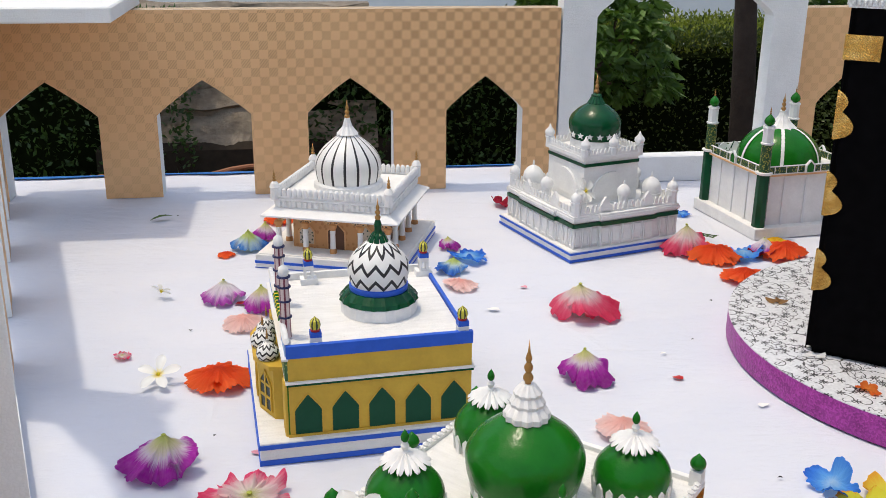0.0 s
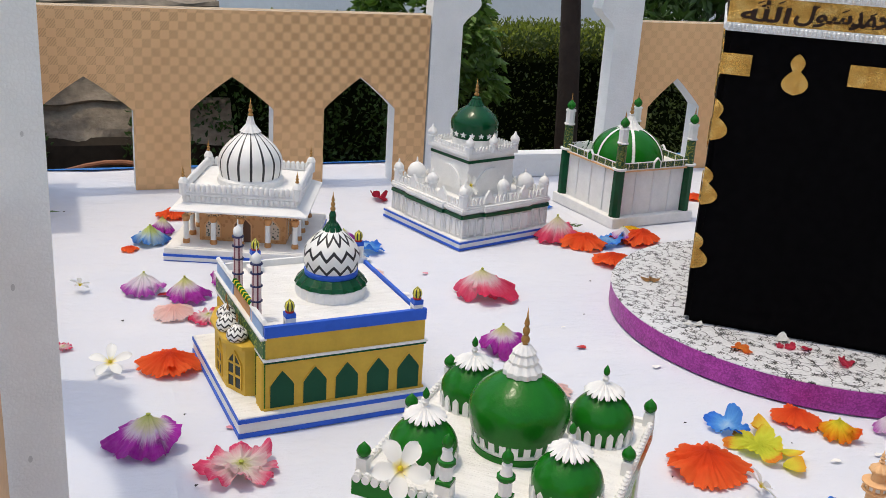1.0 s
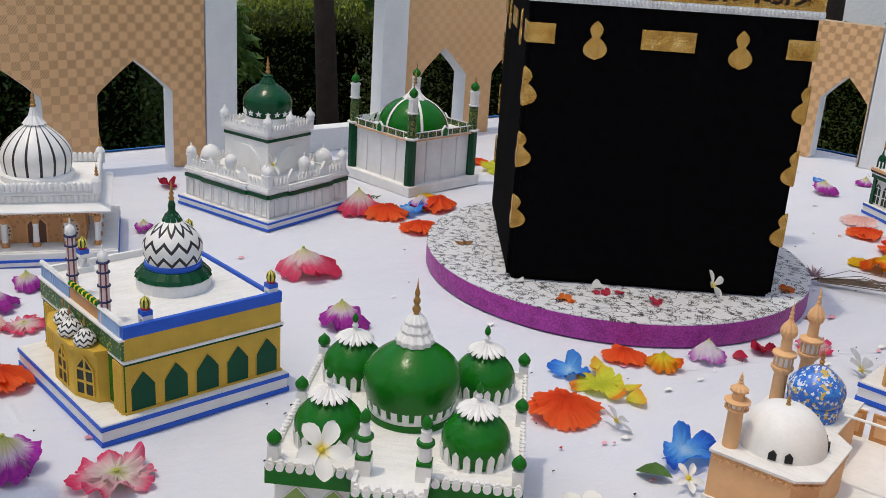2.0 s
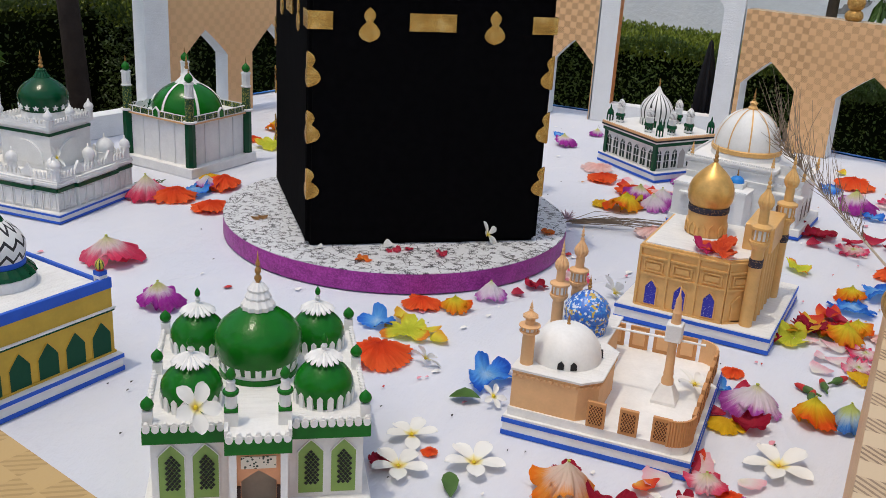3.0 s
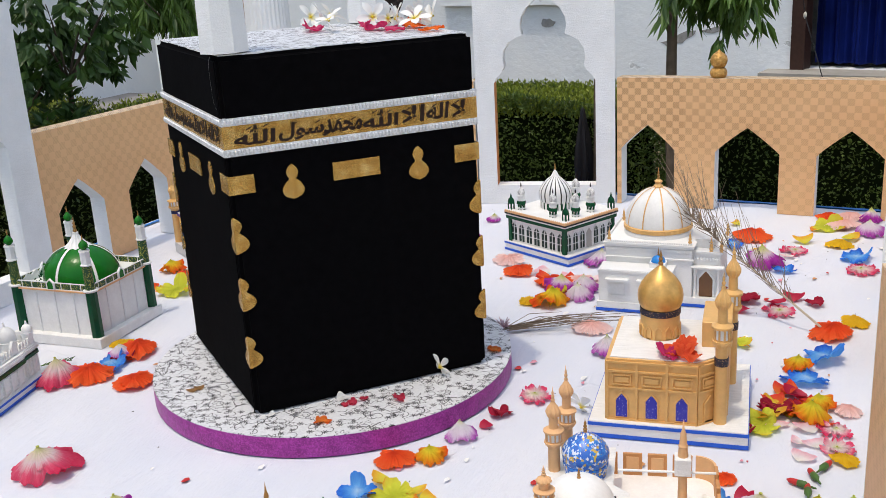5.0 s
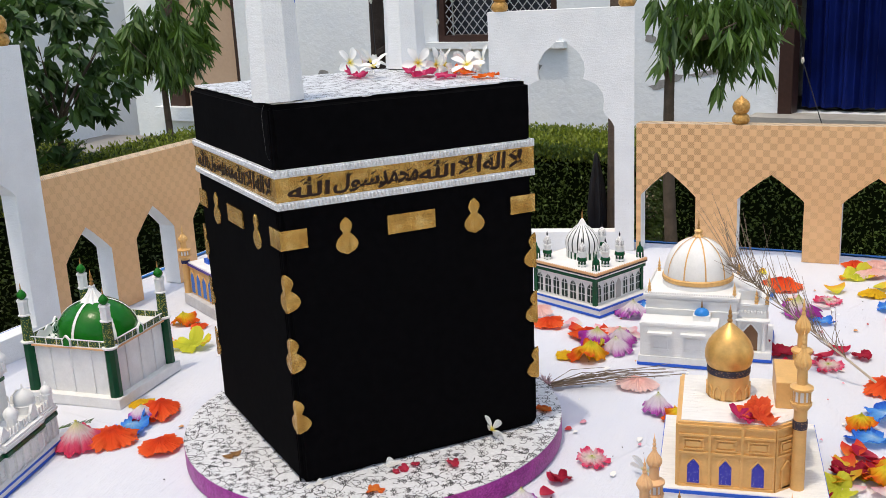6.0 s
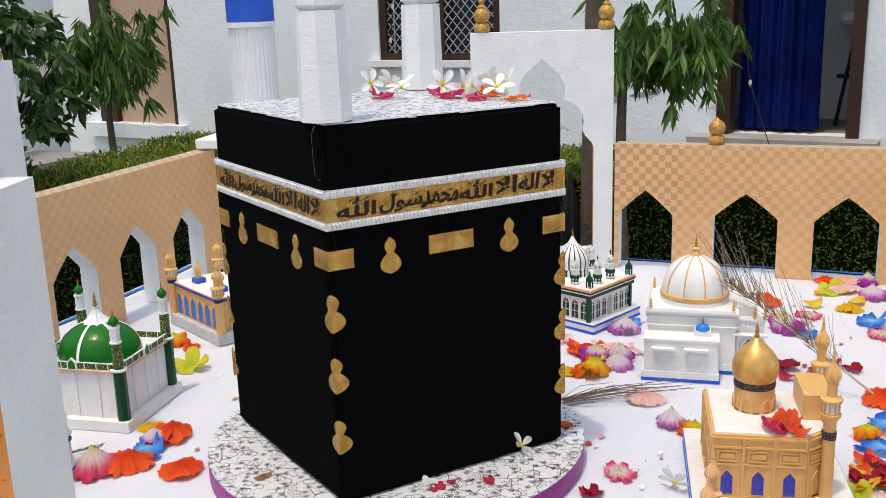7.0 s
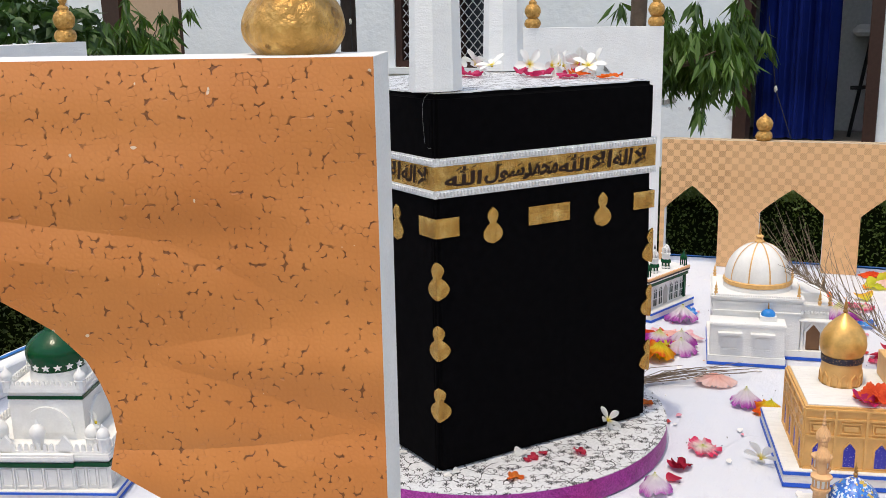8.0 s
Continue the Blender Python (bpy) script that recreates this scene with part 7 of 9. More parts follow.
    for x in (-0.103, 0.103):
        for y in (-0.103, 0.103):
            c = part("corner_turret", lathe(bmesh.new(), [(0.008, 0.108), (0.008, 0.125), (0.0095, 0.127), (0.0065, 0.133), (0.003, 0.136)], 10, (x, y, 0)), WHITE_PAINT, t)
            finial(c, x, y, 0.134, 0.022, 0.0034)
    part("drum", lathe(bmesh.new(), [(0.062, 0.109), (0.062, 0.118), (0.058, 0.121)], 60, lobes=30, lobe=0.012), WHITE_PAINT, t)
    d = part("dome", lathe(bmesh.new(), dome_profile(0.0605, 0.083, 0.93, 18, belly=0.3), 56), BLACK_RIBS, t, "white dome with painted black ribs", spot(0, 0, 0.12), True)
    part("flared_neck", lathe(bmesh.new(), [(0.0195, 0.0765), (0.0165, 0.0795), (0.0085, 0.089), (0.0055, 0.099), (0.0045, 0.103)], 40, lobes=10, lobe=0.08), WHITE_PAINT, d, "white flared neck")
    finial(d, 0, 0, 0.099, 0.034, 0.005, BRONZE)


pillared_tomb()


# ---------------------------------------------------------------- gold and blue arcaded mosque
def blue_mosque():
    t = thing("blue_arcaded_mosque_model", "gold-framed model mosque with bright blue arcade panels", "model building", sit(1.631, 2.112, -118.6, 1.005, 1.0, 1.005), MODELS)
    W, D = 0.262, 0.16
    part("base_slab", cube(-0.006, W + 0.006, -0.004, D, 0, 0.03, 0.001), paint("grey_base", (0.55, 0.55, 0.56), 0.6), t, "grey-white base slab")
    part("wall", cube(0.012, W - 0.012, 0.012, D - 0.01, 0.03, 0.115), GOLD_PAINT, t, "gold-brown wall")
    part("roof", cube(0.012, W - 0.012, 0.010, D - 0.01, 0.1165, 0.120), WHITE_PAINT, t)
    part("cornice", cube(0.010, W - 0.010, 0.008, D - 0.008, 0.110, 0.1165), paint("violet_trim", (0.10, 0.06, 0.30), 0.5), t, "violet cornice")
    windows(t, [spot(0.012 + (W - 0.024) * (i + 0.5) / 6, 0.012, 0.034) for i in range(6)], 0.026, 0.045, 0.062, paint("azure_paint", (0.03, 0.17, 0.60), 0.45), GOLD_PAINT, label="bright blue arched panel", edge=0.003)
    for x, y in ((0.0, 0.008), (W, 0.008), (0.0, D - 0.008)):
        mn = slim_minaret(t, x, y, 0.03, 0.185, 0.0115, GOLD_PAINT, label="gold-brown minaret with a railed gallery")
        part("dark_band", lathe(bmesh.new(), [(0.0116, 0.085), (0.0118, 0.094)], 24), NAVY_TRIM, mn)
    for x in (0.07, W - 0.07):
        b = part("roof_turret", cube(x - 0.014, x + 0.014, 0.04, 0.068, 0.12, 0.133), BLUE, t, "small gold turret on a blue block")
        part("turret_cap", lathe(bmesh.new(), [(0.008, 0.133), (0.008, 0.15), (0.011, 0.152), (0.011, 0.158), (0.007, 0.166), (0.003, 0.17), (0.0015, 0.182), (0, 0.184)], 16, (x, 0.054, 0)), GOLD_PAINT, b, smooth=True)


blue_mosque()


# ---------------------------------------------------------------- flowers strewn on the cloth
def petal_cloth(name, stops):
    """Printed fabric: the tint runs from the eye to the petal's rim, with streaks along the petals."""
    m = Mat(name, 0.75, 0, 0.25)
    sep = m.node("ShaderNodeSeparateXYZ")
    m.link(m.co, sep.inputs[0])
    r = m.math("SQRT", m.math("ADD", m.math("POWER", sep.outputs[0], 2.0), m.math("POWER", sep.outputs[1], 2.0)))
    ang = m.math("ARCTAN2", sep.outputs[1], sep.outputs[0])
    comb = m.node("ShaderNodeCombineXYZ")
    m.link(m.math("MULTIPLY", ang, 13.0), comb.inputs[0])
    m.link(m.math("MULTIPLY", r, 1.5), comb.inputs[1])
    streak = m.noise(2.0, 4, 0.6, comb.outputs[0])
    shift = m.math("ADD", r, m.math("MULTIPLY", m.math("SUBTRACT", streak, 0.5), 0.45))
    m.colour(m.mix(0.07, m.ramp(shift, stops), m.ramp(m.noise(7, 4), [(0.3, stops[-1][1]), (0.7, stops[len(stops) // 2][1])])))
    m.bump(streak, 0.3, 0.02)
    tr = m.node("ShaderNodeBsdfTranslucent")
    mixn = m.node("ShaderNodeMixShader")
    mixn.inputs[0].default_value = 0.4
    base = m.b.inputs["Base Color"].links[0].from_socket
    m.link(base, tr.inputs["Color"])
    m.link(m.b.outputs[0], mixn.inputs[1])
    m.link(tr.outputs[0], mixn.inputs[2])
    m.link(mixn.outputs[0], m.t.nodes["Material Output"].inputs["Surface"])
    return m.m


def petal_sheet(shape, seed):
    """A flower head of unit radius: broad petals parted by clefts, each cupped and torn at the rim; skirt-like, flat, frilled or crumpled."""
    rnd = random.Random(seed)
    bm = bmesh.new()
    na, nr = 120, 9
    frill = shape == "frill"
    lob = {"frill": 7, "flat": 8, "dome": 6}.get(shape, rnd.choice((5, 6)))
    ph, ph2, ph3 = rnd.random() * 6.28, rnd.random() * 6.28, rnd.random() * 9
    high = {"dome": 0.82, "flat": 0.10, "frill": 0.34, "crumple": 0.18}[shape] * rnd.uniform(0.75, 1.25)
    lift = [rnd.uniform(-0.05, 0.08) if rnd.random() < 0.75 else rnd.uniform(0.2, 0.45) for _ in range(lob)]
    grow = [rnd.uniform(0.72 if shape == "flat" else 0.82, 1.12) for _ in range(lob)]
    if shape in ("flat", "frill"):
        lift = [v * 0.4 for v in lift]
    # a fold line: what lies past it is turned up and back
    fold = Vector((math.cos(ph2), math.sin(ph2)))
    bend = {"dome": 0.0, "flat": 0.05, "frill": 0.15, "crumple": 0.4}[shape] * rnd.uniform(0.5, 1.2)
    for layer in range(1 if shape == "crumple" else 2):
        size, up = (1.0, 0.0) if layer == 0 else (0.74, 0.10) if frill else (0.66, 0.07)
        grid = []
        for i in range(nr + 1):
            s = i / nr
            row = []
            for j in range(na if i else 1):
                a = 2 * math.pi * j / na
                f = ((a + ph + layer * 0.6) * lob / (2 * math.pi)) % lob
                k, u = int(f) % lob, (f % 1.0) * 2 - 1
                cleft = abs(u) ** 4
                torn = 0.06 * noise.noise((a * 4, ph3 + layer, seed)) + (0.14 if frill else 0.055) * abs(math.sin(a * lob * 2.5 + ph))
                r = s * size * (grow[k] * (1 - (0.12 if frill else 0.34) * s ** 2 * cleft) + torn * s ** 3)
                cup = (1 - u * u) * s ** 2
                z = high * (1 - s ** (1.2 if shape == "dome" else 2.0 if frill else 0.9)) + up * (1 - 0.4 * s) + lift[k] * s ** 2.2 * (1 - abs(u) ** 3) + 0.04 * s * s * math.sin(3.1 * u * lob / 5 + k)
                pleat = math.sin(a * 23 + ph2 + 2.0 * math.sin(3 * a + ph))
                if frill:
                    z += 0.14 * s * s * noise.noise((math.cos(a) * 2.0 + ph3, math.sin(a) * 2.0, seed + layer)) + 0.035 * s ** 1.6 * pleat
                elif shape == "crumple":
                    z += 0.26 * s * noise.noise((math.cos(a) * 1.4 * s + ph3, math.sin(a) * 1.4 * s, seed)) + 0.10 * cup + 0.02 * s * pleat
                else:
                    z += 0.06 * s ** 2 * math.sin(a * 13 + ph) + 0.05 * cup + 0.03 * s * pleat + 0.12 * s * s * noise.noise((math.cos(a) * 2.2 + ph3, math.sin(a) * 2.2, seed))
                x, y = r * math.cos(a), r * math.sin(a)
                past = x * fold.x + y * fold.y - 0.05
                if past > 0:
                    z += bend * past
                    x, y = x - fold.x * past * 0.8 * bend, y - fold.y * past * 0.8 * bend
                if shape == "crumple":
                    x, y = x * (1.04 + 0.1 * math.sin(ph)), y * 0.84 + 0.12 * math.sin(2.6 * x + ph2)
                elif shape == "dome":
                    x += 0.16 * math.cos(ph2) * s * s
                    y += 0.16 * math.sin(ph2) * s * s
                row.append(bm.verts.new((x, y, z + 0.06 * noise.noise((x * 3.3 + ph3, y * 3.3, 2.0 + seed)) + 0.05 * noise.noise((x * 7.1, y * 7.1 + ph3, seed)))))
            grid.append(row)
        for i in range(nr):
            for j in range(na):
                k = (j + 1) % na
                q = list(dict.fromkeys([grid[i][j % len(grid[i])], grid[i + 1][j], grid[i + 1][k], grid[i][k % len(grid[i])]]))
                bm.faces.new(q)
    low = min(v.co.z for v in bm.verts)
    for v in bm.verts:
        v.co.z = max(v.co.z - low * 0.5, 0.01 + 0.02 * abs(math.sin(v.co.x * 9 + v.co.y * 7)))
    return bm


FLOWERS = "flowers strewn on the cloth"
LOOSE = random.Random(5)


def fabric_flowers(name, shape, stops, label, places, z=0.0008):
    mat = petal_cloth(name + "_fabric", stops)
    eye_mat = paint(name + "_eye", (0.42, 0.45, 0.08), 0.7)
    heads = []
    for i in range(min(6, len(places))):
        me = bpy.data.meshes.new("flower_head")
        bm = petal_sheet(shape, LOOSE.randrange(999))
        bm.to_mesh(me)
        bm.free()
        me.materials.append(mat)
        me.polygons.foreach_set("use_smooth", [True] * len(me.polygons))
        heads.append(me)
    eye = bpy.data.meshes.new("eye")
    bm = lathe(bmesh.new(), [(0.05, 0), (0.06, 0.03), (0.0, 0.06)], 8)
    bm.to_mesh(eye)
    bm.free()
    eye.materials.append(eye_mat)
    for i, (x, y, size) in enumerate(places):
        me = heads[i % len(heads)]
        t = new(name)
        s = size / 2 * LOOSE.uniform(0.98, 1.12) * {"frill": 0.92, "crumple": 1.0, "dome": 0.94}.get(shape, 1.0)
        t.matrix_world = pose(x, y, z, 0, 0, LOOSE.uniform(0, 360)) @ Matrix.Diagonal((s, s, s, 1))
        tagged(t, label, "flower", FLOWERS)
        h = new("flower_head", me)
        h.parent = t
        if shape in ("dome", "flat"):
            top = max(v.co.z for v in me.vertices if v.co.xy.length < 0.15)
            e = new("eye", eye)
            e.parent, e.matrix_basis = t, pose(0, 0, top - 0.01)


fabric_flowers("magenta_fabric_flower", "dome", [(0.0, (0.55, 0.62, 0.10)), (0.22, (0.72, 0.70, 0.35)), (0.45, (0.80, 0.70, 0.78)), (0.68, (0.48, 0.02, 0.42)), (1.0, (0.30, 0.005, 0.26))], "magenta fabric flower with a yellow eye lying on the cloth",
               [(-0.070, 1.042, 0.093), (0.028, 1.530, 0.077), (0.100, 1.588, 0.056), (0.026, 1.899, 0.058), (0.481, 1.215, 0.082), (1.677, 0.935, 0.086), (2.011, 1.356, 0.073), (2.193, 1.349, 0.052), (2.010, 0.525, 0.091), (2.498, 0.312, 0.074), (0.375, 1.792, 0.044)])
fabric_flowers("pink_fabric_flower", "dome", [(0.0, (0.62, 0.66, 0.20)), (0.2, (0.78, 0.72, 0.55)), (0.45, (0.80, 0.66, 0.68)), (0.72, (0.78, 0.10, 0.20)), (1.0, (0.68, 0.02, 0.09))], "pink and white fabric flower lying on the cloth",
               [(0.539, 1.445, 0.101), (0.826, 1.720, 0.094), (0.606, 0.280, 0.064)])
fabric_flowers("flat_pink_flower", "flat", [(0.0, (0.55, 0.60, 0.15)), (0.25, (0.80, 0.74, 0.66)), (0.5, (0.80, 0.58, 0.60)), (0.8, (0.76, 0.07, 0.18)), (1.0, (0.66, 0.02, 0.09))], "flat pink-edged white fabric flower on the cloth",
               [(0.029, 0.956, 0.104), (0.054, 1.432, 0.060), (2.144, 0.464, 0.063), (1.108, 0.773, 0.071), (-0.168, 1.361, 0.027), (1.165, 0.247, 0.056), (1.096, 0.238, 0.061), (2.031, 0.293, 0.076), (1.691, 0.427, 0.071)])
fabric_flowers("red_carnation", "frill", [(0.0, (0.58, 0.03, 0.008)), (0.4, (0.82, 0.075, 0.015)), (1.0, (0.90, 0.14, 0.035))], "frilled orange-red fabric carnation on the cloth",
               [(-0.024, 1.263, 0.095), (-0.044, 1.797, 0.030), (0.057, 1.999, 0.073), (0.866, 1.672, 0.098), (1.004, 1.668, 0.104), (0.872, 1.556, 0.088), (0.593, 0.819, 0.101), (0.795, 0.898, 0.071), (1.343, 1.958, 0.060), (1.763, 1.084, 0.080), (1.704, 0.966, 0.101), (0.432, 0.584, 0.023), (0.608, 0.248, 0.031), (2.237, 0.596, 0.104), (0.940, 0.382, 0.040), (1.466, 1.941, 0.046), (1.594, 0.305, 0.101), (2.492, 0.426, 0.071)])
fabric_flowers("lilac_edged_flower", "dome", [(0.0, (0.70, 0.74, 0.35)), (0.2, (0.80, 0.78, 0.78)), (0.6, (0.80, 0.70, 0.80)), (0.85, (0.52, 0.12, 0.50)), (1.0, (0.36, 0.03, 0.34))], "white fabric flower with lilac petal edges",
               [(-0.035, 1.578, 0.079), (0.972, 1.690, 0.060), (0.912, 0.832, 0.068), (1.638, 0.880, 0.076), (1.697, 0.886, 0.071), (0.578, 0.213, 0.077), (0.852, 0.315, 0.104), (2.361, 0.304, 0.078), (1.353, 0.713, 0.074), (1.898, 0.908, 0.085)])
fabric_flowers("peach_carnation", "frill", [(0.0, (0.86, 0.44, 0.38)), (0.5, (0.90, 0.58, 0.53)), (1.0, (0.90, 0.66, 0.62))], "pale peach fabric carnation on the cloth",
               [(0.002, 1.454, 0.070), (1.841, 1.145, 0.096), (1.732, 0.908, 0.082), (1.455, 0.782, 0.081), (2.409, 0.378, 0.093), (2.502, 0.370, 0.086), (1.243, 0.237, 0.051), (0.366, 1.586, 0.059), (0.486, 1.055, 0.067)])
fabric_flowers("blue_edged_flower", "dome", [(0.0, (0.55, 0.65, 0.08)), (0.3, (0.62, 0.72, 0.25)), (0.5, (0.55, 0.70, 0.75)), (0.8, (0.05, 0.25, 0.65)), (1.0, (0.02, 0.12, 0.5))], "yellow-green fabric flower with blue petal edges",
               [(-0.004, 1.828, 0.073), (0.900, 0.194, 0.071), (0.367, 1.668, 0.061)])
fabric_flowers("maroon_petals", "crumple", [(0.0, (0.45, 0.03, 0.06)), (0.5, (0.38, 0.012, 0.04)), (1.0, (0.28, 0.006, 0.025))], "crumpled maroon rose petals on the cloth",
               [(0.534, 2.065, 0.050), (0.966, 1.673, 0.050), (0.372, 0.616, 0.039), (0.515, 0.427, 0.041), (0.474, 0.346, 0.067), (0.563, 0.280, 0.035), (0.803, 0.302, 0.064), (1.211, 0.333, 0.064), (1.738, 0.521, 0.088), (1.767, 0.363, 0.046), (1.016, 0.803, 0.038), (1.206, 0.352, 0.061), (1.099, 0.392, 0.041)])
fabric_flowers("blue_fabric_flower", "crumple", [(0.0, (0.45, 0.68, 0.86)), (0.35, (0.12, 0.42, 0.82)), (0.7, (0.03, 0.22, 0.74)), (1.0, (0.012, 0.09, 0.52))], "crumpled bright blue fabric flower on the cloth",
               [(0.925, 1.676, 0.088), (0.909, 1.948, 0.038), (0.682, 0.900, 0.070), (0.648, 0.649, 0.080), (2.099, 1.428, 0.044), (1.453, 0.303, 0.099), (1.346, 0.320, 0.085), (2.148, 0.626, 0.067), (0.874, 0.378, 0.038), (1.967, 0.464, 0.053), (2.122, 0.312, 0.108), (1.960, 0.890, 0.041), (0.405, 1.720, 0.088)])
fabric_flowers("yellow_marigold", "frill", [(0.0, (0.70, 0.38, 0.02)), (0.5, (0.80, 0.52, 0.03)), (1.0, (0.80, 0.48, 0.02))], "yellow fabric marigold on the cloth",
               [(1.023, 1.736, 0.054), (1.573, 0.979, 0.052), (0.772, 0.325, 0.053), (2.094, 0.537, 0.059), (1.064, 0.225, 0.045), (2.227, 0.361, 0.074), (1.676, 0.268, 0.063)])
fabric_flowers("yellow_lily", "crumple", [(0.0, (0.45, 0.52, 0.04)), (0.6, (0.66, 0.70, 0.07)), (0.85, (0.72, 0.62, 0.06)), (1.0, (0.75, 0.22, 0.03))], "crumpled yellow-green fabric lily on the cloth",
               [(0.688, 0.839, 0.069), (1.135, 0.363, 0.080), (1.633, 0.929, 0.071), (1.483, 0.476, 0.062), (2.377, 0.412, 0.082), (1.340, 1.861, 0.099)])
fabric_flowers("orange_edged_flower", "dome", [(0.0, (0.50, 0.50, 0.03)), (0.3, (0.80, 0.68, 0.05)), (0.6, (0.80, 0.40, 0.02)), (1.0, (0.75, 0.08, 0.01))], "yellow fabric flower with orange-red petal edges",
               [(0.825, 0.846, 0.057), (1.582, 0.921, 0.086), (0.883, 0.239, 0.067), (1.195, 0.291, 0.078), (1.246, 0.287, 0.066), (1.406, 0.345, 0.061), (1.324, 0.663, 0.061), (1.485, 2.004, 0.071)])
fabric_flowers("large_orange_flower", "dome", [(0.0, (0.80, 0.72, 0.62)), (0.45, (0.82, 0.66, 0.56)), (0.75, (0.82, 0.32, 0.06)), (1.0, (0.80, 0.18, 0.01))], "large orange-edged white fabric flower on the cloth",
               [(0.472, 0.403, 0.085)])
fabric_flowers("red_carnation", "crumple", [(0.0, (0.60, 0.05, 0.02)), (0.5, (0.74, 0.09, 0.03)), (1.0, (0.80, 0.14, 0.05))], "orange-red fabric petals lying on the gold shrine's roof", [(1.090, 0.493, 0.074), (1.066, 0.478, 0.060)], 0.144)
fabric_flowers("maroon_petals", "crumple", [(0.0, (0.55, 0.04, 0.14)), (1.0, (0.48, 0.02, 0.12))], "magenta petals lying on the gold shrine's roof", [(1.055, 0.507, 0.046)], 0.144)


def loose_petals(name, stops, label, spots, seed, z=0.001):
    """Single petals torn off their flowers: small curved fans with a notched rim."""
    rnd = random.Random(seed)
    mat = petal_cloth(name + "_fabric", stops)
    kinds = []
    for _ in range(3):
        bm = bmesh.new()
        ph, roll, rows = rnd.random() * 6, rnd.uniform(0.15, 0.5), []
        for i in range(7):
            q = i / 6
            w = 0.10 + 0.62 * math.sin(1.75 * q) ** 0.8
            rows.append([bm.verts.new((q * (1 - 0.16 * u * u) + 0.04 * math.sin(9 * u + ph) * q * q, u * w, 0.05 + roll * (u * u * w * 0.8 + 0.5 * q * q) + 0.05 * noise.noise((q * 3, u * 3, ph)))) for u in (-1, -0.67, -0.33, 0, 0.33, 0.67, 1)])
        for p, q in zip(rows, rows[1:]):
            for j in range(6):
                bm.faces.new((p[j], p[j + 1], q[j + 1], q[j]))
        me = bpy.data.meshes.new("loose_petal")
        bm.to_mesh(me)
        bm.free()
        me.materials.append(mat)
        me.polygons.foreach_set("use_smooth", [True] * len(me.polygons))
        kinds.append(me)
    for i, (x, y, size) in enumerate(spots):
        ob = new("loose_petal", kinds[i % 3])
        k = size * rnd.uniform(0.85, 1.15)
        ob.matrix_world = pose(x, y, z, rnd.uniform(-6, 6), 0, rnd.uniform(0, 360)) @ Matrix.Diagonal((k, k, k, 1))
        tagged(ob, label, "petal", "loose petals on the cloth")


def heap(seed, n, x, y, dx, dy, lo=0.022, hi=0.042):
    rnd = random.Random(seed)
    return [(rnd.gauss(x, dx), rnd.gauss(y, dy), rnd.uniform(lo, hi)) for _ in range(n)]


loose_petals("torn_red_petal", [(0.0, (0.80, 0.50, 0.10)), (0.4, (0.82, 0.20, 0.04)), (1.0, (0.72, 0.04, 0.03))], "torn orange-red petal lying on the cloth", heap(1, 7, 1.22, 0.315, 0.035, 0.03) + heap(2, 3, 1.68, 0.95, 0.03, 0.03) + heap(3, 3, 0.55, 0.30, 0.05, 0.04), 5)
loose_petals("torn_crimson_petal", [(0.0, (0.62, 0.08, 0.12)), (1.0, (0.45, 0.01, 0.05))], "torn crimson petal lying on the cloth", heap(4, 6, 1.20, 0.335, 0.05, 0.03) + heap(5, 6, 0.52, 0.33, 0.07, 0.05) + heap(6, 4, 1.74, 0.50, 0.05, 0.05) + heap(7, 3, 0.83, 0.33, 0.05, 0.05) + [(0.955, 0.815, 0.026), (1.02, 0.80, 0.024), (1.19, 0.47, 0.02)], 6)
loose_petals("torn_pale_petal", [(0.0, (0.82, 0.80, 0.66)), (0.5, (0.86, 0.78, 0.76)), (1.0, (0.82, 0.42, 0.48))], "torn white petal with a pink rim on the cloth", heap(8, 6, 1.10, 0.28, 0.06, 0.035) + heap(9, 5, 0.62, 0.40, 0.10, 0.08) + heap(10, 5, 1.75, 0.90, 0.06, 0.06) + heap(11, 4, 2.1, 0.50, 0.07, 0.07) + heap(12, 4, 0.65, 0.25, 0.05, 0.04), 7)
loose_petals("torn_yellow_petal", [(0.0, (0.60, 0.62, 0.06)), (0.6, (0.78, 0.66, 0.08)), (1.0, (0.80, 0.38, 0.04))], "torn yellow petal lying on the cloth", heap(13, 6, 1.19, 0.33, 0.045, 0.03) + heap(14, 3, 0.70, 0.84, 0.03, 0.03) + heap(15, 3, 2.2, 0.45, 0.09, 0.08), 8)


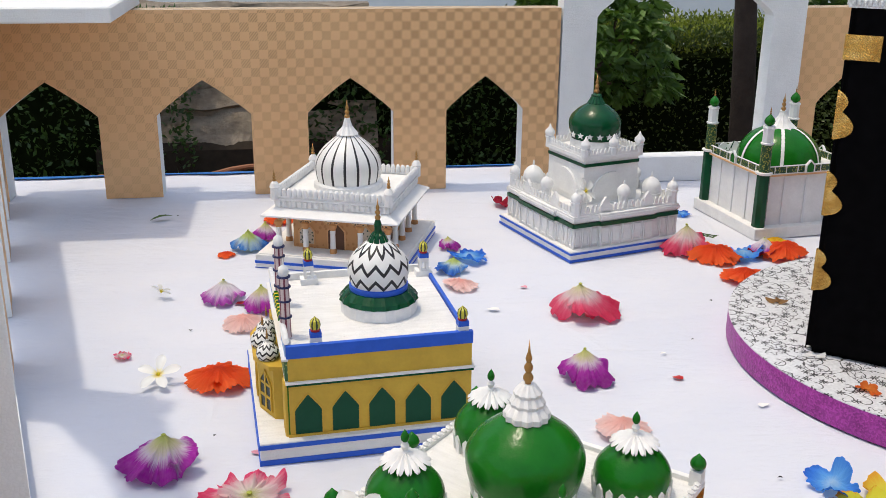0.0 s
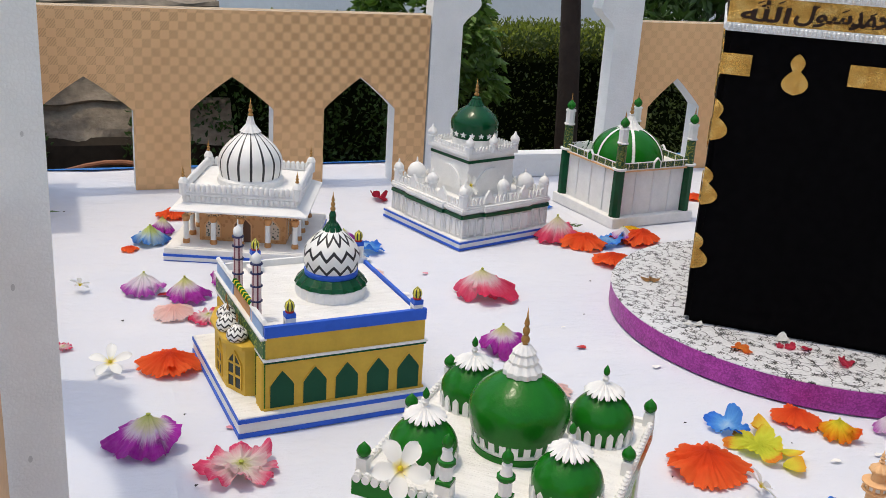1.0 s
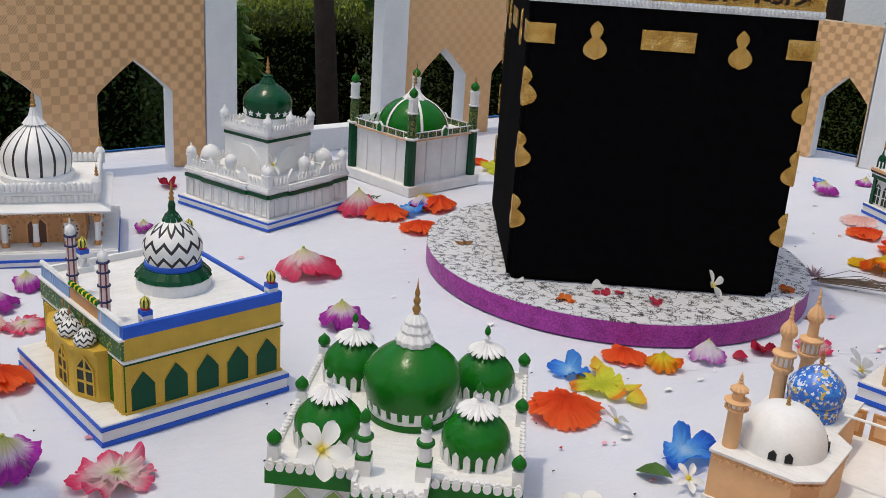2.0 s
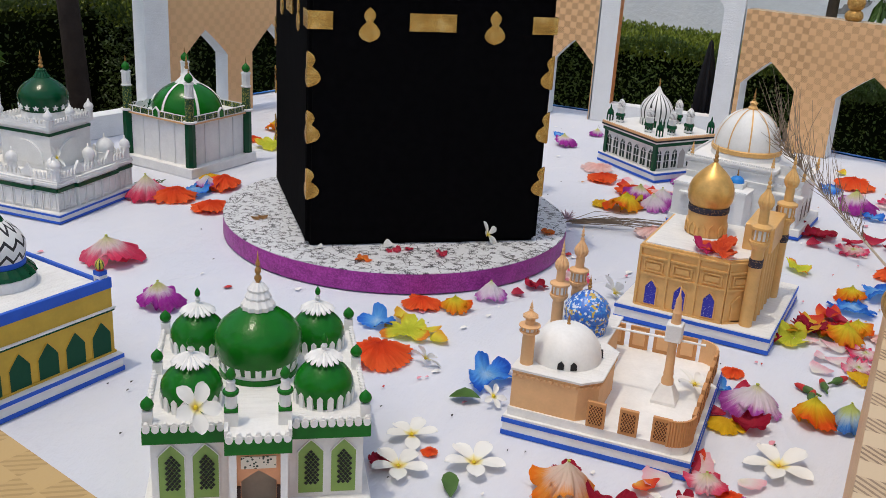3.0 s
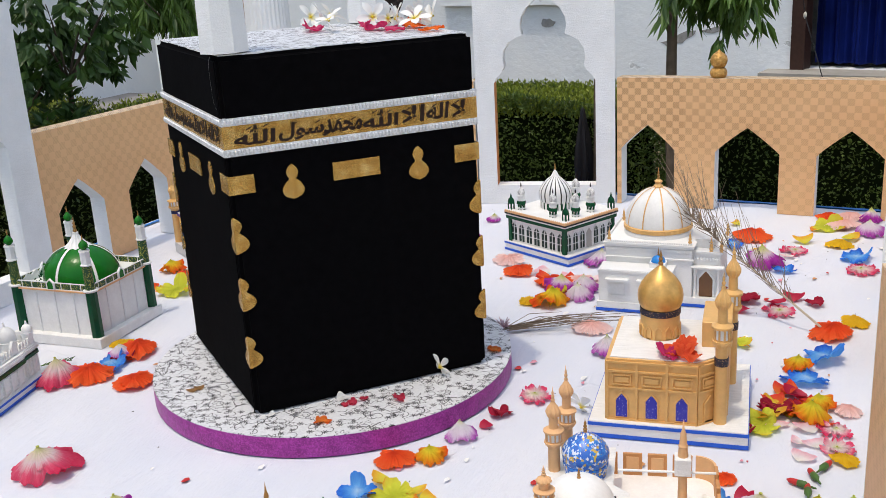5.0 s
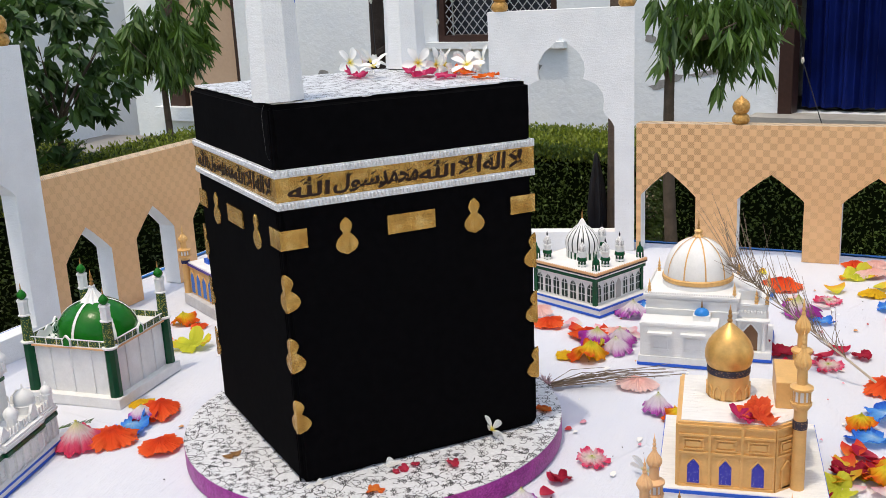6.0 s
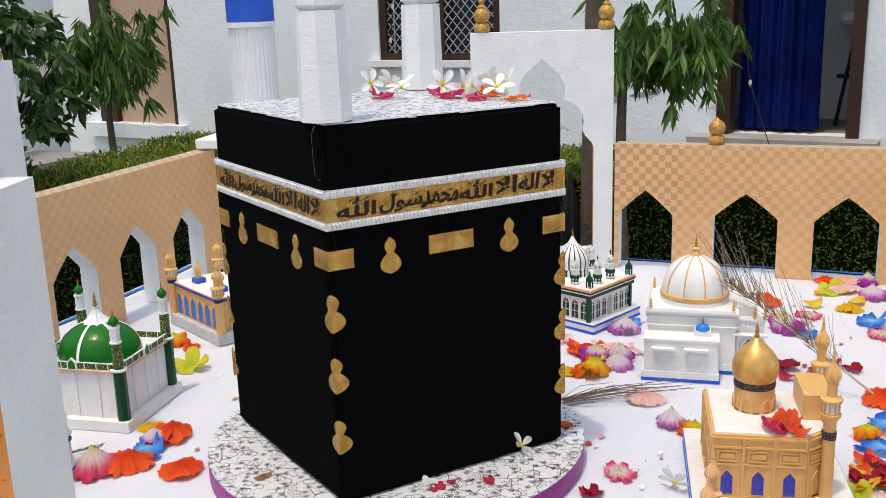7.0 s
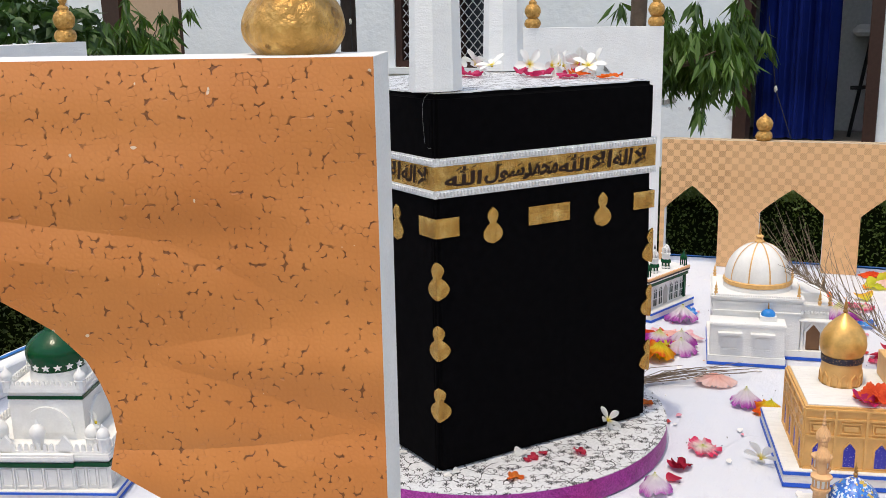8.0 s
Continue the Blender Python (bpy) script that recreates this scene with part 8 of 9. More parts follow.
def frangipani(x, y, z, size, turn, tilt=(0, 0), broad=1.0, label="fresh white frangipani blossom with a yellow throat"):
    t = thing("frangipani_blossom", label, "flower", pose(x, y, z, tilt[0], tilt[1], turn), FLOWERS)
    m = FRANGI
    if not FRANGI_MESH:
        bm = bmesh.new()
        rows = []
        for s, w, zz in ((0.04, 0.05, 0.02), (0.2, 0.11, 0.06), (0.42, 0.195, 0.12), (0.65, 0.235, 0.14), (0.83, 0.20, 0.12), (0.95, 0.11, 0.09), (1.0, 0.025, 0.07)):
            rows.append([bm.verts.new((s + 0.02 * k, k * w, zz + 0.05 * k * k + 0.05 * k * w)) for k in (-1, -0.5, 0, 0.5, 1)])
        for p, q in zip(rows, rows[1:]):
            for i in range(4):
                bm.faces.new((p[i], p[i + 1], q[i + 1], q[i]))
        me = bpy.data.meshes.new("petal")
        bm.to_mesh(me)
        bm.free()
        me.materials.append(m)
        me.polygons.foreach_set("use_smooth", [True] * len(me.polygons))
        FRANGI_MESH.append(me)
    s = size / 2
    for i in range(5):
        p = new("petal", FRANGI_MESH[0])
        p.parent = t
        p.matrix_basis = pose(0, 0, 0.001, 0, LOOSE.uniform(-14, 6), 72 * i + LOOSE.uniform(-7, 7)) @ Matrix.Diagonal((s, s * broad, s, 1))
    part("stalk", lathe(bmesh.new(), [(0.002, 0), (0.003, 0.004), (0.0, 0.007)], 8), YELLOW, t)
    return t


def frangi_mat():
    m = Mat("frangipani_petal", 0.5, 0, 0.3)
    sep = m.node("ShaderNodeSeparateXYZ")
    m.link(m.co, sep.inputs[0])
    m.colour(m.ramp(m.math("ADD", sep.outputs[0], m.math("MULTIPLY", m.noise(6, 3), 0.12)), [(0.10, (0.72, 0.42, 0.02)), (0.24, (0.80, 0.70, 0.25)), (0.38, (0.82, 0.81, 0.76)), (1.0, (0.84, 0.84, 0.81))]))
    tr = m.node("ShaderNodeBsdfTranslucent")
    tr.inputs["Color"].default_value = (0.8, 0.8, 0.74, 1)
    mixn = m.node("ShaderNodeMixShader")
    mixn.inputs[0].default_value = 0.2
    m.link(m.b.outputs[0], mixn.inputs[1])
    m.link(tr.outputs[0], mixn.inputs[2])
    m.link(mixn.outputs[0], m.t.nodes["Material Output"].inputs["Surface"])
    return m.m


FRANGI, FRANGI_MESH = frangi_mat(), []
for fx, fy, fs in [(0.376, 0.590, 0.070), (0.446, 0.627, 0.066), (0.448, 0.525, 0.074), (0.717, 0.227, 0.084)]:
    frangipani(fx, fy, 0.002, fs * 1.1, LOOSE.uniform(0, 360), broad=1.25)
for fx, fy, fs in [(-0.105, 1.269, 0.066), (0.621, 0.747, 0.060), (0.521, 0.301, 0.068), (0.596, 0.602, 0.043), (1.071, 0.669, 0.077), (-0.139, 1.589, 0.039)]:
    frangipani(fx, fy, 0.012, fs * 0.95, LOOSE.uniform(0, 360), (LOOSE.uniform(-50, 50), LOOSE.uniform(-50, 50)), label="wilted white blossom lying on its side")
frangipani(0.131, 0.676, 0.152, 0.060, 30, (38, -30), 1.3, label="white frangipani blossom propped against a green dome")
frangipani(0.763, 0.375, 0.05, 0.062, 10, (12, 8), label="white frangipani blossom lying in the model's court")
frangipani(0.628, 1.744, 0.118, 0.055, 60, (50, -20), label="white frangipani blossom caught on the white parapet")
SCRAP = (0.818, 1.346)
# on the cube's roof and platform
for fx, fy, ft in ((1.246, 1.300, 10), (1.262, 1.262, 75), (1.190, 1.238, 40), (1.150, 1.190, 20), (1.226, 1.140, 200), (1.195, 1.090, 120), (1.215, 1.075, 5), (1.175, 1.062, 300), (1.255, 1.050, 250), (1.235, 1.010, 30), (1.160, 1.010, 140), (1.205, 1.030, 90)):
    frangipani(fx, fy, S1 + 0.022, 0.066, ft, (LOOSE.uniform(-75, 75), LOOSE.uniform(-75, 75)), label="white frangipani blossom lying on the black cube's roof")
fabric_flowers("pink_rose_petals", "crumple", [(0.0, (0.72, 0.12, 0.25)), (0.6, (0.66, 0.05, 0.16)), (1.0, (0.50, 0.02, 0.09))], "crimson rose petals lying on the black cube's roof", [(1.180, 1.256, 0.052), (1.160, 1.235, 0.046), (1.224, 1.152, 0.040), (1.190, 1.112, 0.052), (1.176, 1.098, 0.046), (1.150, 1.050, 0.046), (1.245, 1.062, 0.040)], S1 + 0.0035)
fabric_flowers("orange_petal", "crumple", [(0.0, (0.80, 0.22, 0.03)), (1.0, (0.82, 0.10, 0.01))], "orange petals lying on the black cube's roof", [(1.146, 0.968, 0.046), (1.215, 1.044, 0.050)], S1 + 0.0035)
fabric_flowers("rose_petals", "crumple", [(0.0, (0.60, 0.06, 0.10)), (1.0, (0.42, 0.015, 0.05))], "small crimson petals on the round platform", [(0.890, 1.037, 0.022), (0.910, 1.025, 0.022), (0.935, 0.966, 0.032), (0.877, 1.045, 0.018)], 0.0415)
fabric_flowers("orange_petal", "crumple", [(0.0, (0.75, 0.25, 0.05)), (1.0, (0.70, 0.12, 0.02))], "small orange petal on the round platform", [(0.807, 1.046, 0.026), (1.196, 0.894, 0.030)], 0.0415)
loose_petals("dry_brown_scrap", [(0.0, (0.42, 0.24, 0.10)), (1.0, (0.30, 0.16, 0.07))], "small dry brown petal lying on the round platform", [(SCRAP[0], SCRAP[1], 0.017), (SCRAP[0] + 0.012, SCRAP[1] - 0.006, 0.013)], 31, 0.0415)
loose_petals("torn_white_scrap", [(0.0, (0.80, 0.80, 0.78)), (1.0, (0.82, 0.82, 0.80))], "torn white scrap at the cube's foot", [(0.775, 1.160, 0.014), (0.790, 1.150, 0.012), (0.945, 1.398, 0.016), (0.838, 1.267, 0.014), (0.885, 1.065, 0.018)], 32, 0.0415)
frangipani(1.041, 0.938, 0.062, 0.055, 70, (78, 15), label="white blossom lying on the round platform")


# ---------------------------------------------------------------- dry sprigs, leaves, buds and litter
def tube(bm, pts, r0, r1, n=5):
    rings = []
    for i, p in enumerate(pts):
        p = Vector(p)
        d = (Vector(pts[min(i + 1, len(pts) - 1)]) - Vector(pts[max(i - 1, 0)])).normalized()
        u = d.orthogonal().normalized()
        w = d.cross(u)
        r = r0 + (r1 - r0) * i / (len(pts) - 1)
        rings.append([bm.verts.new(p + r * (u * math.cos(6.283 * k / n) + w * math.sin(6.283 * k / n))) for k in range(n)])
    for a, b in zip(rings, rings[1:]):
        for k in range(n):
            bm.faces.new((a[k], a[(k + 1) % n], b[(k + 1) % n], b[k]))
    bm.faces.new(rings[0][::-1]), bm.faces.new(rings[-1])
    return bm


TWIG = paint("dry_twig", (0.20, 0.15, 0.11), 0.8, 0.3)
PALE_TWIG = paint("pale_dry_twig", (0.50, 0.43, 0.34), 0.8, 0.2)
LEAF = paint("leaf_green", (0.06, 0.13, 0.03), 0.45, 0.25)


def dry_branch():
    t = thing("dry_branch", "dry feathery grey-brown branch leaning on a white dome", "branch")
    a, b, c = Vector((1.584, 0.310, 0.006)), Vector((1.675, 0.600, 0.190)), Vector((1.735, 0.640, 0.195))

    def along(s):
        return a * (1 - s) ** 2 + b * 2 * s * (1 - s) + c * s * s

    part("stem", tube(bmesh.new(), [along(i / 14) for i in range(15)], 0.0028, 0.0008), PALE_TWIG, t, "pale dry stem")
    rnd = random.Random(8)
    bm = bmesh.new()
    for i in range(125):
        s = 0.12 + 0.88 * rnd.random() ** 0.85
        p = along(s)
        way = (along(min(1.0, s + 0.02)) - along(s - 0.02)).normalized()
        side = Vector((rnd.uniform(-1, 1), rnd.uniform(-0.8, 0.8), rnd.uniform(-0.35, 0.8))).normalized()
        ln = rnd.uniform(0.035, 0.085)
        if rnd.random() < 0.3:
            ln, side = rnd.uniform(0.09, 0.15), Vector((rnd.uniform(-0.2, 0.6), rnd.uniform(-0.4, 0.3), 1.0))
        fwd = rnd.uniform(0.4, 1.0)
        curl = Vector((rnd.uniform(-1, 1), rnd.uniform(-1, 1), rnd.uniform(0, 1.2))) * 0.25
        q = [p + way * ln * k * fwd + side * ln * k * 0.6 + curl * ln * k * k for k in (0, 0.25, 0.5, 0.75, 1.0)]
        q = [Vector((v.x, v.y, max(v.z, 0.003))) for v in q]
        tube(bm, q, 0.0010, 0.0004, 3)
    tagged(part("twig", bm, TWIG, t), kind="stuff")


dry_branch()


def dry_sprig():
    t = thing("dry_sprig", "dry grass sprig with a pale fluffy head on the cloth", "branch")
    rnd = random.Random(4)
    bm = bmesh.new()
    a, b = Vector((1.385, 0.949, 0.008)), Vector((1.538, 0.694, 0.012))
    for i in range(26):
        e = a.lerp(b, rnd.uniform(0.35, 1.0)) + Vector((rnd.uniform(-0.03, 0.03), rnd.uniform(-0.03, 0.03), rnd.uniform(0, 0.02)))
        st = a + Vector((rnd.uniform(-0.012, 0.012), rnd.uniform(-0.012, 0.012), 0))
        md = st.lerp(e, 0.5) + Vector((rnd.uniform(-0.02, 0.02), rnd.uniform(-0.02, 0.02), rnd.uniform(0, 0.015)))
        tube(bm, [st, md, e], 0.0011, 0.0005, 4)
    tagged(part("stem", bm, TWIG, t), kind="stuff")
    bm = bmesh.new()
    for i in range(60):
        d = Vector((rnd.uniform(-1, 1), rnd.uniform(-1, 1), rnd.uniform(-0.1, 0.9))).normalized() * rnd.uniform(0.01, 0.026)
        c = a + Vector((-0.005, 0.01, 0.006))
        tube(bm, [c, c + d * 0.6, c + d], 0.0016, 0.0006, 3)
    part("fluffy_head", bm, paint("dusty_pink_fluff", (0.55, 0.40, 0.42), 0.9, 0.35), t, "dusty pink fluffy head")


dry_sprig()


def leaf_mesh(name, ln, w, bend, material):
    bm = bmesh.new()
    rows = []
    for s, k in ((0, 0.12), (0.2, 0.7), (0.45, 1.0), (0.7, 0.75), (0.9, 0.3), (1.0, 0.03)):
        rows.append([bm.verts.new((s * ln, side * w / 2 * k, 0.002 + bend * math.sin(2.6 * s) + (0.15 * w * k if side else 0))) for side in (-1, 0, 1)])
    for p, q in zip(rows, rows[1:]):
        for j in range(2):
            bm.faces.new((p[j], p[j + 1], q[j + 1], q[j]))
    return solid(name, bm, material, True)


for lx, ly, ln, w, rz in ((-0.214, 2.032, 0.05, 0.014, 20), (0.567, 0.657, 0.045, 0.03, -60), (0.370, 0.502, 0.05, 0.022, 40), (0.355, 0.485, 0.045, 0.02, -80)):
    lf = leaf_mesh("fallen_leaf", ln, w, 0.006, LEAF)
    lf.matrix_world = pose(lx, ly, 0.001, 0, 0, rz)
    tagged(lf, "small green leaf fallen on the cloth", "leaf")
sprig = bmesh.new()
for i in range(9):
    p = Vector((0.870 + 0.004 * i, 1.815 - 0.006 * i, 0.004 + 0.0008 * i))
    tube(sprig, [p, p + Vector((0.006, -0.004, 0.003)), p + Vector((0.014 * (1 if i % 2 else -0.4), -0.012, 0.006))], 0.0014, 0.0006, 4)
tube(sprig, [(0.866, 1.818, 0.003), (0.885, 1.792, 0.007), (0.904, 1.764, 0.009)], 0.0012, 0.0008, 5)
sprig = solid("green_sprig", sprig, LEAF)
tagged(sprig, "small dark green sprig lying on the cloth", "leaf")
for bx, by, rz in ((0.991, 0.258, 30), (0.961, 0.272, 75), (1.026, 0.249, -20), (0.942, 0.261, 10)):
    bd = thing("rose_bud", "closed rosebud with a green calyx on the cloth", "flower", pose(bx, by, 0.006, 0, 90, rz), "rosebuds")
    part("calyx", lathe(bmesh.new(), [(0.0015, -0.022), (0.002, -0.012), (0.006, -0.004), (0.0055, 0.006), (0.003, 0.012)], 10), LEAF, bd, smooth=True)
    part("closed_petals", lathe(bmesh.new(), [(0.0045, 0.0), (0.0052, 0.01), (0.004, 0.02), (0.0, 0.026)], 10), RED, bd, smooth=True)


PINK_BIT = paint("pink_petal_bit", (0.72, 0.30, 0.36), 0.6, 0.15)


def litter():
    rnd = random.Random(21)
    bm = bmesh.new()
    for i in range(330):
        x, y = rnd.uniform(-0.2, 2.4), rnd.uniform(0.35, 2.1)
        if rnd.random() < 0.55:
            x, y = rnd.uniform(0.3, 2.3), rnd.uniform(0.25, 1.0)
        if (Vector((x, y)) - Vector((1.075, 1.197))).length < 0.37:
            continue
        s, a, k = 0.0022 + 0.011 * rnd.random() ** 2.6, rnd.uniform(0, 6.28), rnd.choice((0, 0, 0, 0, 2, 2, 4, 4, 3))
        if s < 0.0035:
            k = 1
        ring = [bm.verts.new((x + s * r * math.cos(a + q), y + s * r * 0.6 * math.sin(a + q), 0.0015 + 0.002 * abs(math.sin(q)))) for q, r in ((0, 1), (1, 0.8), (2.1, 0.9), (3.14, 1.1), (4.2, 0.8), (5.2, 0.9))]
        bm.faces.new(ring).material_index = k
    ob = solid("petal_litter", bm, [WHITE_PAINT, BLACK, RED, SAND_DARK, PINK_BIT])
    tagged(ob, "scattered tiny petals, seeds and dry bits on the cloth", "litter", kind="stuff")


litter()


# ---------------------------------------------------------------- garden and house
def leafy(name, base, dark):
    m = Mat(name, 0.45, 0, 0.4)
    geo = m.node("ShaderNodeNewGeometry")
    m.colour(m.mix(0.3, m.ramp(geo.outputs["Random Per Island"], [(0.0, dark), (0.6, base), (1.0, tuple(min(1, v * 1.35) for v in base))]), m.ramp(m.noise(3), [(0.3, dark), (0.7, base)])))
    tr = m.node("ShaderNodeBsdfTranslucent")
    tr.inputs["Color"].default_value = (base[0] * 1.3, base[1] * 1.4, base[2], 1)
    mixn = m.node("ShaderNodeMixShader")
    mixn.inputs[0].default_value = 0.25
    m.link(m.b.outputs[0], mixn.inputs[1])
    m.link(tr.outputs[0], mixn.inputs[2])
    m.link(mixn.outputs[0], m.t.nodes["Material Output"].inputs["Surface"])
    return m.m


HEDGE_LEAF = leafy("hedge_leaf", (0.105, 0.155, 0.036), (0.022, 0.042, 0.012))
# lighter copy of the hedge leaf, with sunlight put into its colour
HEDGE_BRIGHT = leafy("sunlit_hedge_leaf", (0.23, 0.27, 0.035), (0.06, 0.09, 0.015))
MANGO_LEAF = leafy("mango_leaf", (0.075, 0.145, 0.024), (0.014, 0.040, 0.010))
# darker copy of the hedge leaf, with shade put into its colour
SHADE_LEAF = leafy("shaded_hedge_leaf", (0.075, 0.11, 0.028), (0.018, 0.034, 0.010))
BUSH_LEAF = leafy("bush_leaf", (0.10, 0.19, 0.035), (0.02, 0.055, 0.012))
SHRUB_LEAF = leafy("shrub_leaf", (0.052, 0.110, 0.026), (0.012, 0.030, 0.010))
BARK = paint("bark", (0.115, 0.085, 0.062), 0.9, 0.35, scale=18, bump=0.8, dist=0.006, fine=70)
DARK_BARK = paint("dark_bark", (0.045, 0.032, 0.026), 0.9, 0.35, scale=18, bump=0.8, dist=0.006, fine=70)
# near-black, in place of the shade between a hedge's leaves
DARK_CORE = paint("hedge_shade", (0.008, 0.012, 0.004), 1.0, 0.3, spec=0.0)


def leaves(points, ways, size, aspect=0.45, rnd=None, fold=0.25):
    """Many small leaves as one joined mesh: each a folded blade of four points round its spine."""
    rng = np.random.default_rng(rnd or 3)
    n = len(points)
    p, d = np.asarray(points, float), np.asarray(ways, float)
    d = d / np.linalg.norm(d, axis=1, keepdims=True)
    side = np.cross(d, rng.normal(size=(n, 3)))
    side /= np.linalg.norm(side, axis=1, keepdims=True)
    up = np.cross(side, d)
    ln = size * rng.uniform(0.6, 1.25, (n, 1))
    w = ln * aspect / 2
    v = np.stack([p, p + d * ln * 0.45 + side * w + up * w * fold, p + d * ln, p + d * ln * 0.45 - side * w + up * w * fold], 1).reshape(-1, 3)
    me = bpy.data.meshes.new("leaves")
    q = np.arange(n)[:, None] * 4
    faces = np.concatenate([q + [0, 1, 2], q + [0, 2, 3]]).tolist()
    me.from_pydata(v.tolist(), [], faces)
    return me


def hedge(x0, x1, y0, y1, z0, z1, n, seed, leaf=0.035, mat=None, label="clipped green hedge with small dense leaves", lit_top=None):
    rng = np.random.default_rng(seed)
    t = thing("hedge", label, "hedge")
    # added dark box: the hedge's inner shade put into its colour
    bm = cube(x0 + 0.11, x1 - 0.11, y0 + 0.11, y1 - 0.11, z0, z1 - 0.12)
    part("shade_core", bm, DARK_CORE, t)
    size = np.array([x1 - x0, y1 - y0, z1 - z0])
    area = np.array([size[1] * size[2], size[0] * size[2], size[0] * size[1] * 2.5])
    axis = rng.choice(3, n, p=area / area.sum())
    u = rng.uniform(0, 1, (n, 3))
    flip = rng.uniform(0, 1, n) < 0.5
    flip[axis == 2] = True
    out = np.zeros((n, 3))
    for k in range(3):
        sel = axis == k
        u[sel, k] = np.where(flip[sel], 1.0, 0.0)
        out[sel, k] = np.where(flip[sel], 1.0, -1.0)
    p = np.array([x0, y0, z0]) + u * size
    wob = np.array([noise.noise(Vector(q) * 3.1) for q in p])
    p = p + out * (0.05 * wob[:, None] - rng.uniform(0, 0.07, (n, 1)))
    d = out * 0.7 + rng.normal(size=(n, 3)) * 0.6 + np.array([0, 0, 0.35])
    me = leaves(p, d, leaf, 0.5, seed)
    me.materials.append(mat or HEDGE_LEAF)
    ob = new("foliage", me)
    ob.parent = t
    tagged(ob, kind="stuff")
    if lit_top:
        # leaves standing up from the clipped top, sunlight put into their colour
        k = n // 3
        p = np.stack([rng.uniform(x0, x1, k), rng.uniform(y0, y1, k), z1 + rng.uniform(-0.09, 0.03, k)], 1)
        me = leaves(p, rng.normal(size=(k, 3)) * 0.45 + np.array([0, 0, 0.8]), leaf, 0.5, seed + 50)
        me.materials.append(lit_top)
        ob = new("sunlit_top", me)
        ob.parent = t
        tagged(ob, "yellow-green top leaves, sunlight put into their colour", kind="stuff")


hedge(4.75, 5.4, 1.62, 3.4, -0.62, -0.085, 42000, 1, leaf=0.026, lit_top=HEDGE_BRIGHT)
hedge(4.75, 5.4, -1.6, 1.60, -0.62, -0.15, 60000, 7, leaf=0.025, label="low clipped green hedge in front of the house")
hedge(2.2, 4.4, 3.35, 3.95, -0.62, 0.10, 42000, 2, leaf=0.022, mat=SHADE_LEAF, lit_top=HEDGE_BRIGHT, label="clipped yellow-green hedge beside the house")
hedge(0.75, 3.4, 4.2, 4.9, -0.62, 0.11, 42000, 3, leaf=0.022, mat=SHADE_LEAF, lit_top=HEDGE_BRIGHT, label="clipped sunlit hedge behind the table")
hedge(0.03, 0.95, 2.95, 3.5, -0.62, 0.26, 34000, 4, leaf=0.024, mat=SHRUB_LEAF, label="shaggy dark green shrub hedge")
hedge(-1.6, -0.2, 2.95, 3.5, -0.62, 0.30, 34000, 6, leaf=0.024, mat=SHRUB_LEAF, label="shaggy dark green shrub hedge")


def limb(bm, a, b, r0, r1, bow=0.03, n=7):
    a, b = Vector(a), Vector(b)
    side = (b - a).orthogonal().normalized()
    tube(bm, [a.lerp(b, i / 8) + side * bow * math.sin(math.pi * i / 8) for i in range(9)], r0, r1, n)


def tree(name, foot, top, crown, crown_size, count, leaf, material, label, droop=0.9, aspect=0.21, seed=1, r=0.035, knots=(), bark=None):
    rng = np.random.default_rng(seed)
    t = thing(name, label, "tree")
    bm = bmesh.new()
    limb(bm, foot, top, r, r * 0.65, 0.03, 10)
    for z, out in knots:
        # stubs of cut branches
        q = Vector(foot).lerp(Vector(top), (z - foot[2]) / (top[2] - foot[2]))
        limb(bm, q, q + Vector((-0.02, out * 0.75, 0.07)), r * 0.7, r * 0.22, 0.01, 8)
    part("trunk", bm, bark or BARK, t, smooth=True)
    c = np.array(crown)
    twig_ends = []
    for i in range(9):
        a = rng.uniform(0, 6.28)
        e = c + np.array([math.cos(a), math.sin(a), rng.uniform(-0.3, 0.8)]) * np.array(crown_size) * rng.uniform(0.45, 0.9)
        bm = bmesh.new()
        limb(bm, top, e, r * 0.4, r * 0.1, 0.04, 5)
        part("limb", bm, BARK, t)
        twig_ends.append(e)
    pts, ways = [], []
    # leaves hang in whorls from the twig ends over a rounded crown
    for i in range(count // 12):
        if droop > 0.8:
            e = twig_ends[i % 9] + rng.normal(size=3) * np.array(crown_size) * 0.3
        else:
            a, u = rng.uniform(0, 6.28), rng.uniform(-0.35, 1.0)
            k = rng.uniform(0.55, 1.0) * math.sqrt(max(0.05, 1 - u * u))
            e = c + np.array([math.cos(a) * k, math.sin(a) * k, u * rng.uniform(0.6, 1.0)]) * np.array(crown_size)
        for j in range(12):
            b = 6.28 * j / 12 + rng.uniform(-0.3, 0.3)
            w = np.array([math.cos(b), math.sin(b), 0.0]) * rng.uniform(0.35, 1.0) + (e - c) * 0.8 + rng.normal(size=3) * 0.15
            w[2] -= droop * rng.uniform(0.8, 2.6)
            pts.append(e + rng.normal(size=3) * 0.012)
            ways.append(w)
    me = leaves(pts, ways, leaf, aspect, seed)
    me.materials.append(material)
    ob = new("crown", me)
    ob.parent = t
    tagged(ob, "loose crown of leaves", kind="stuff")


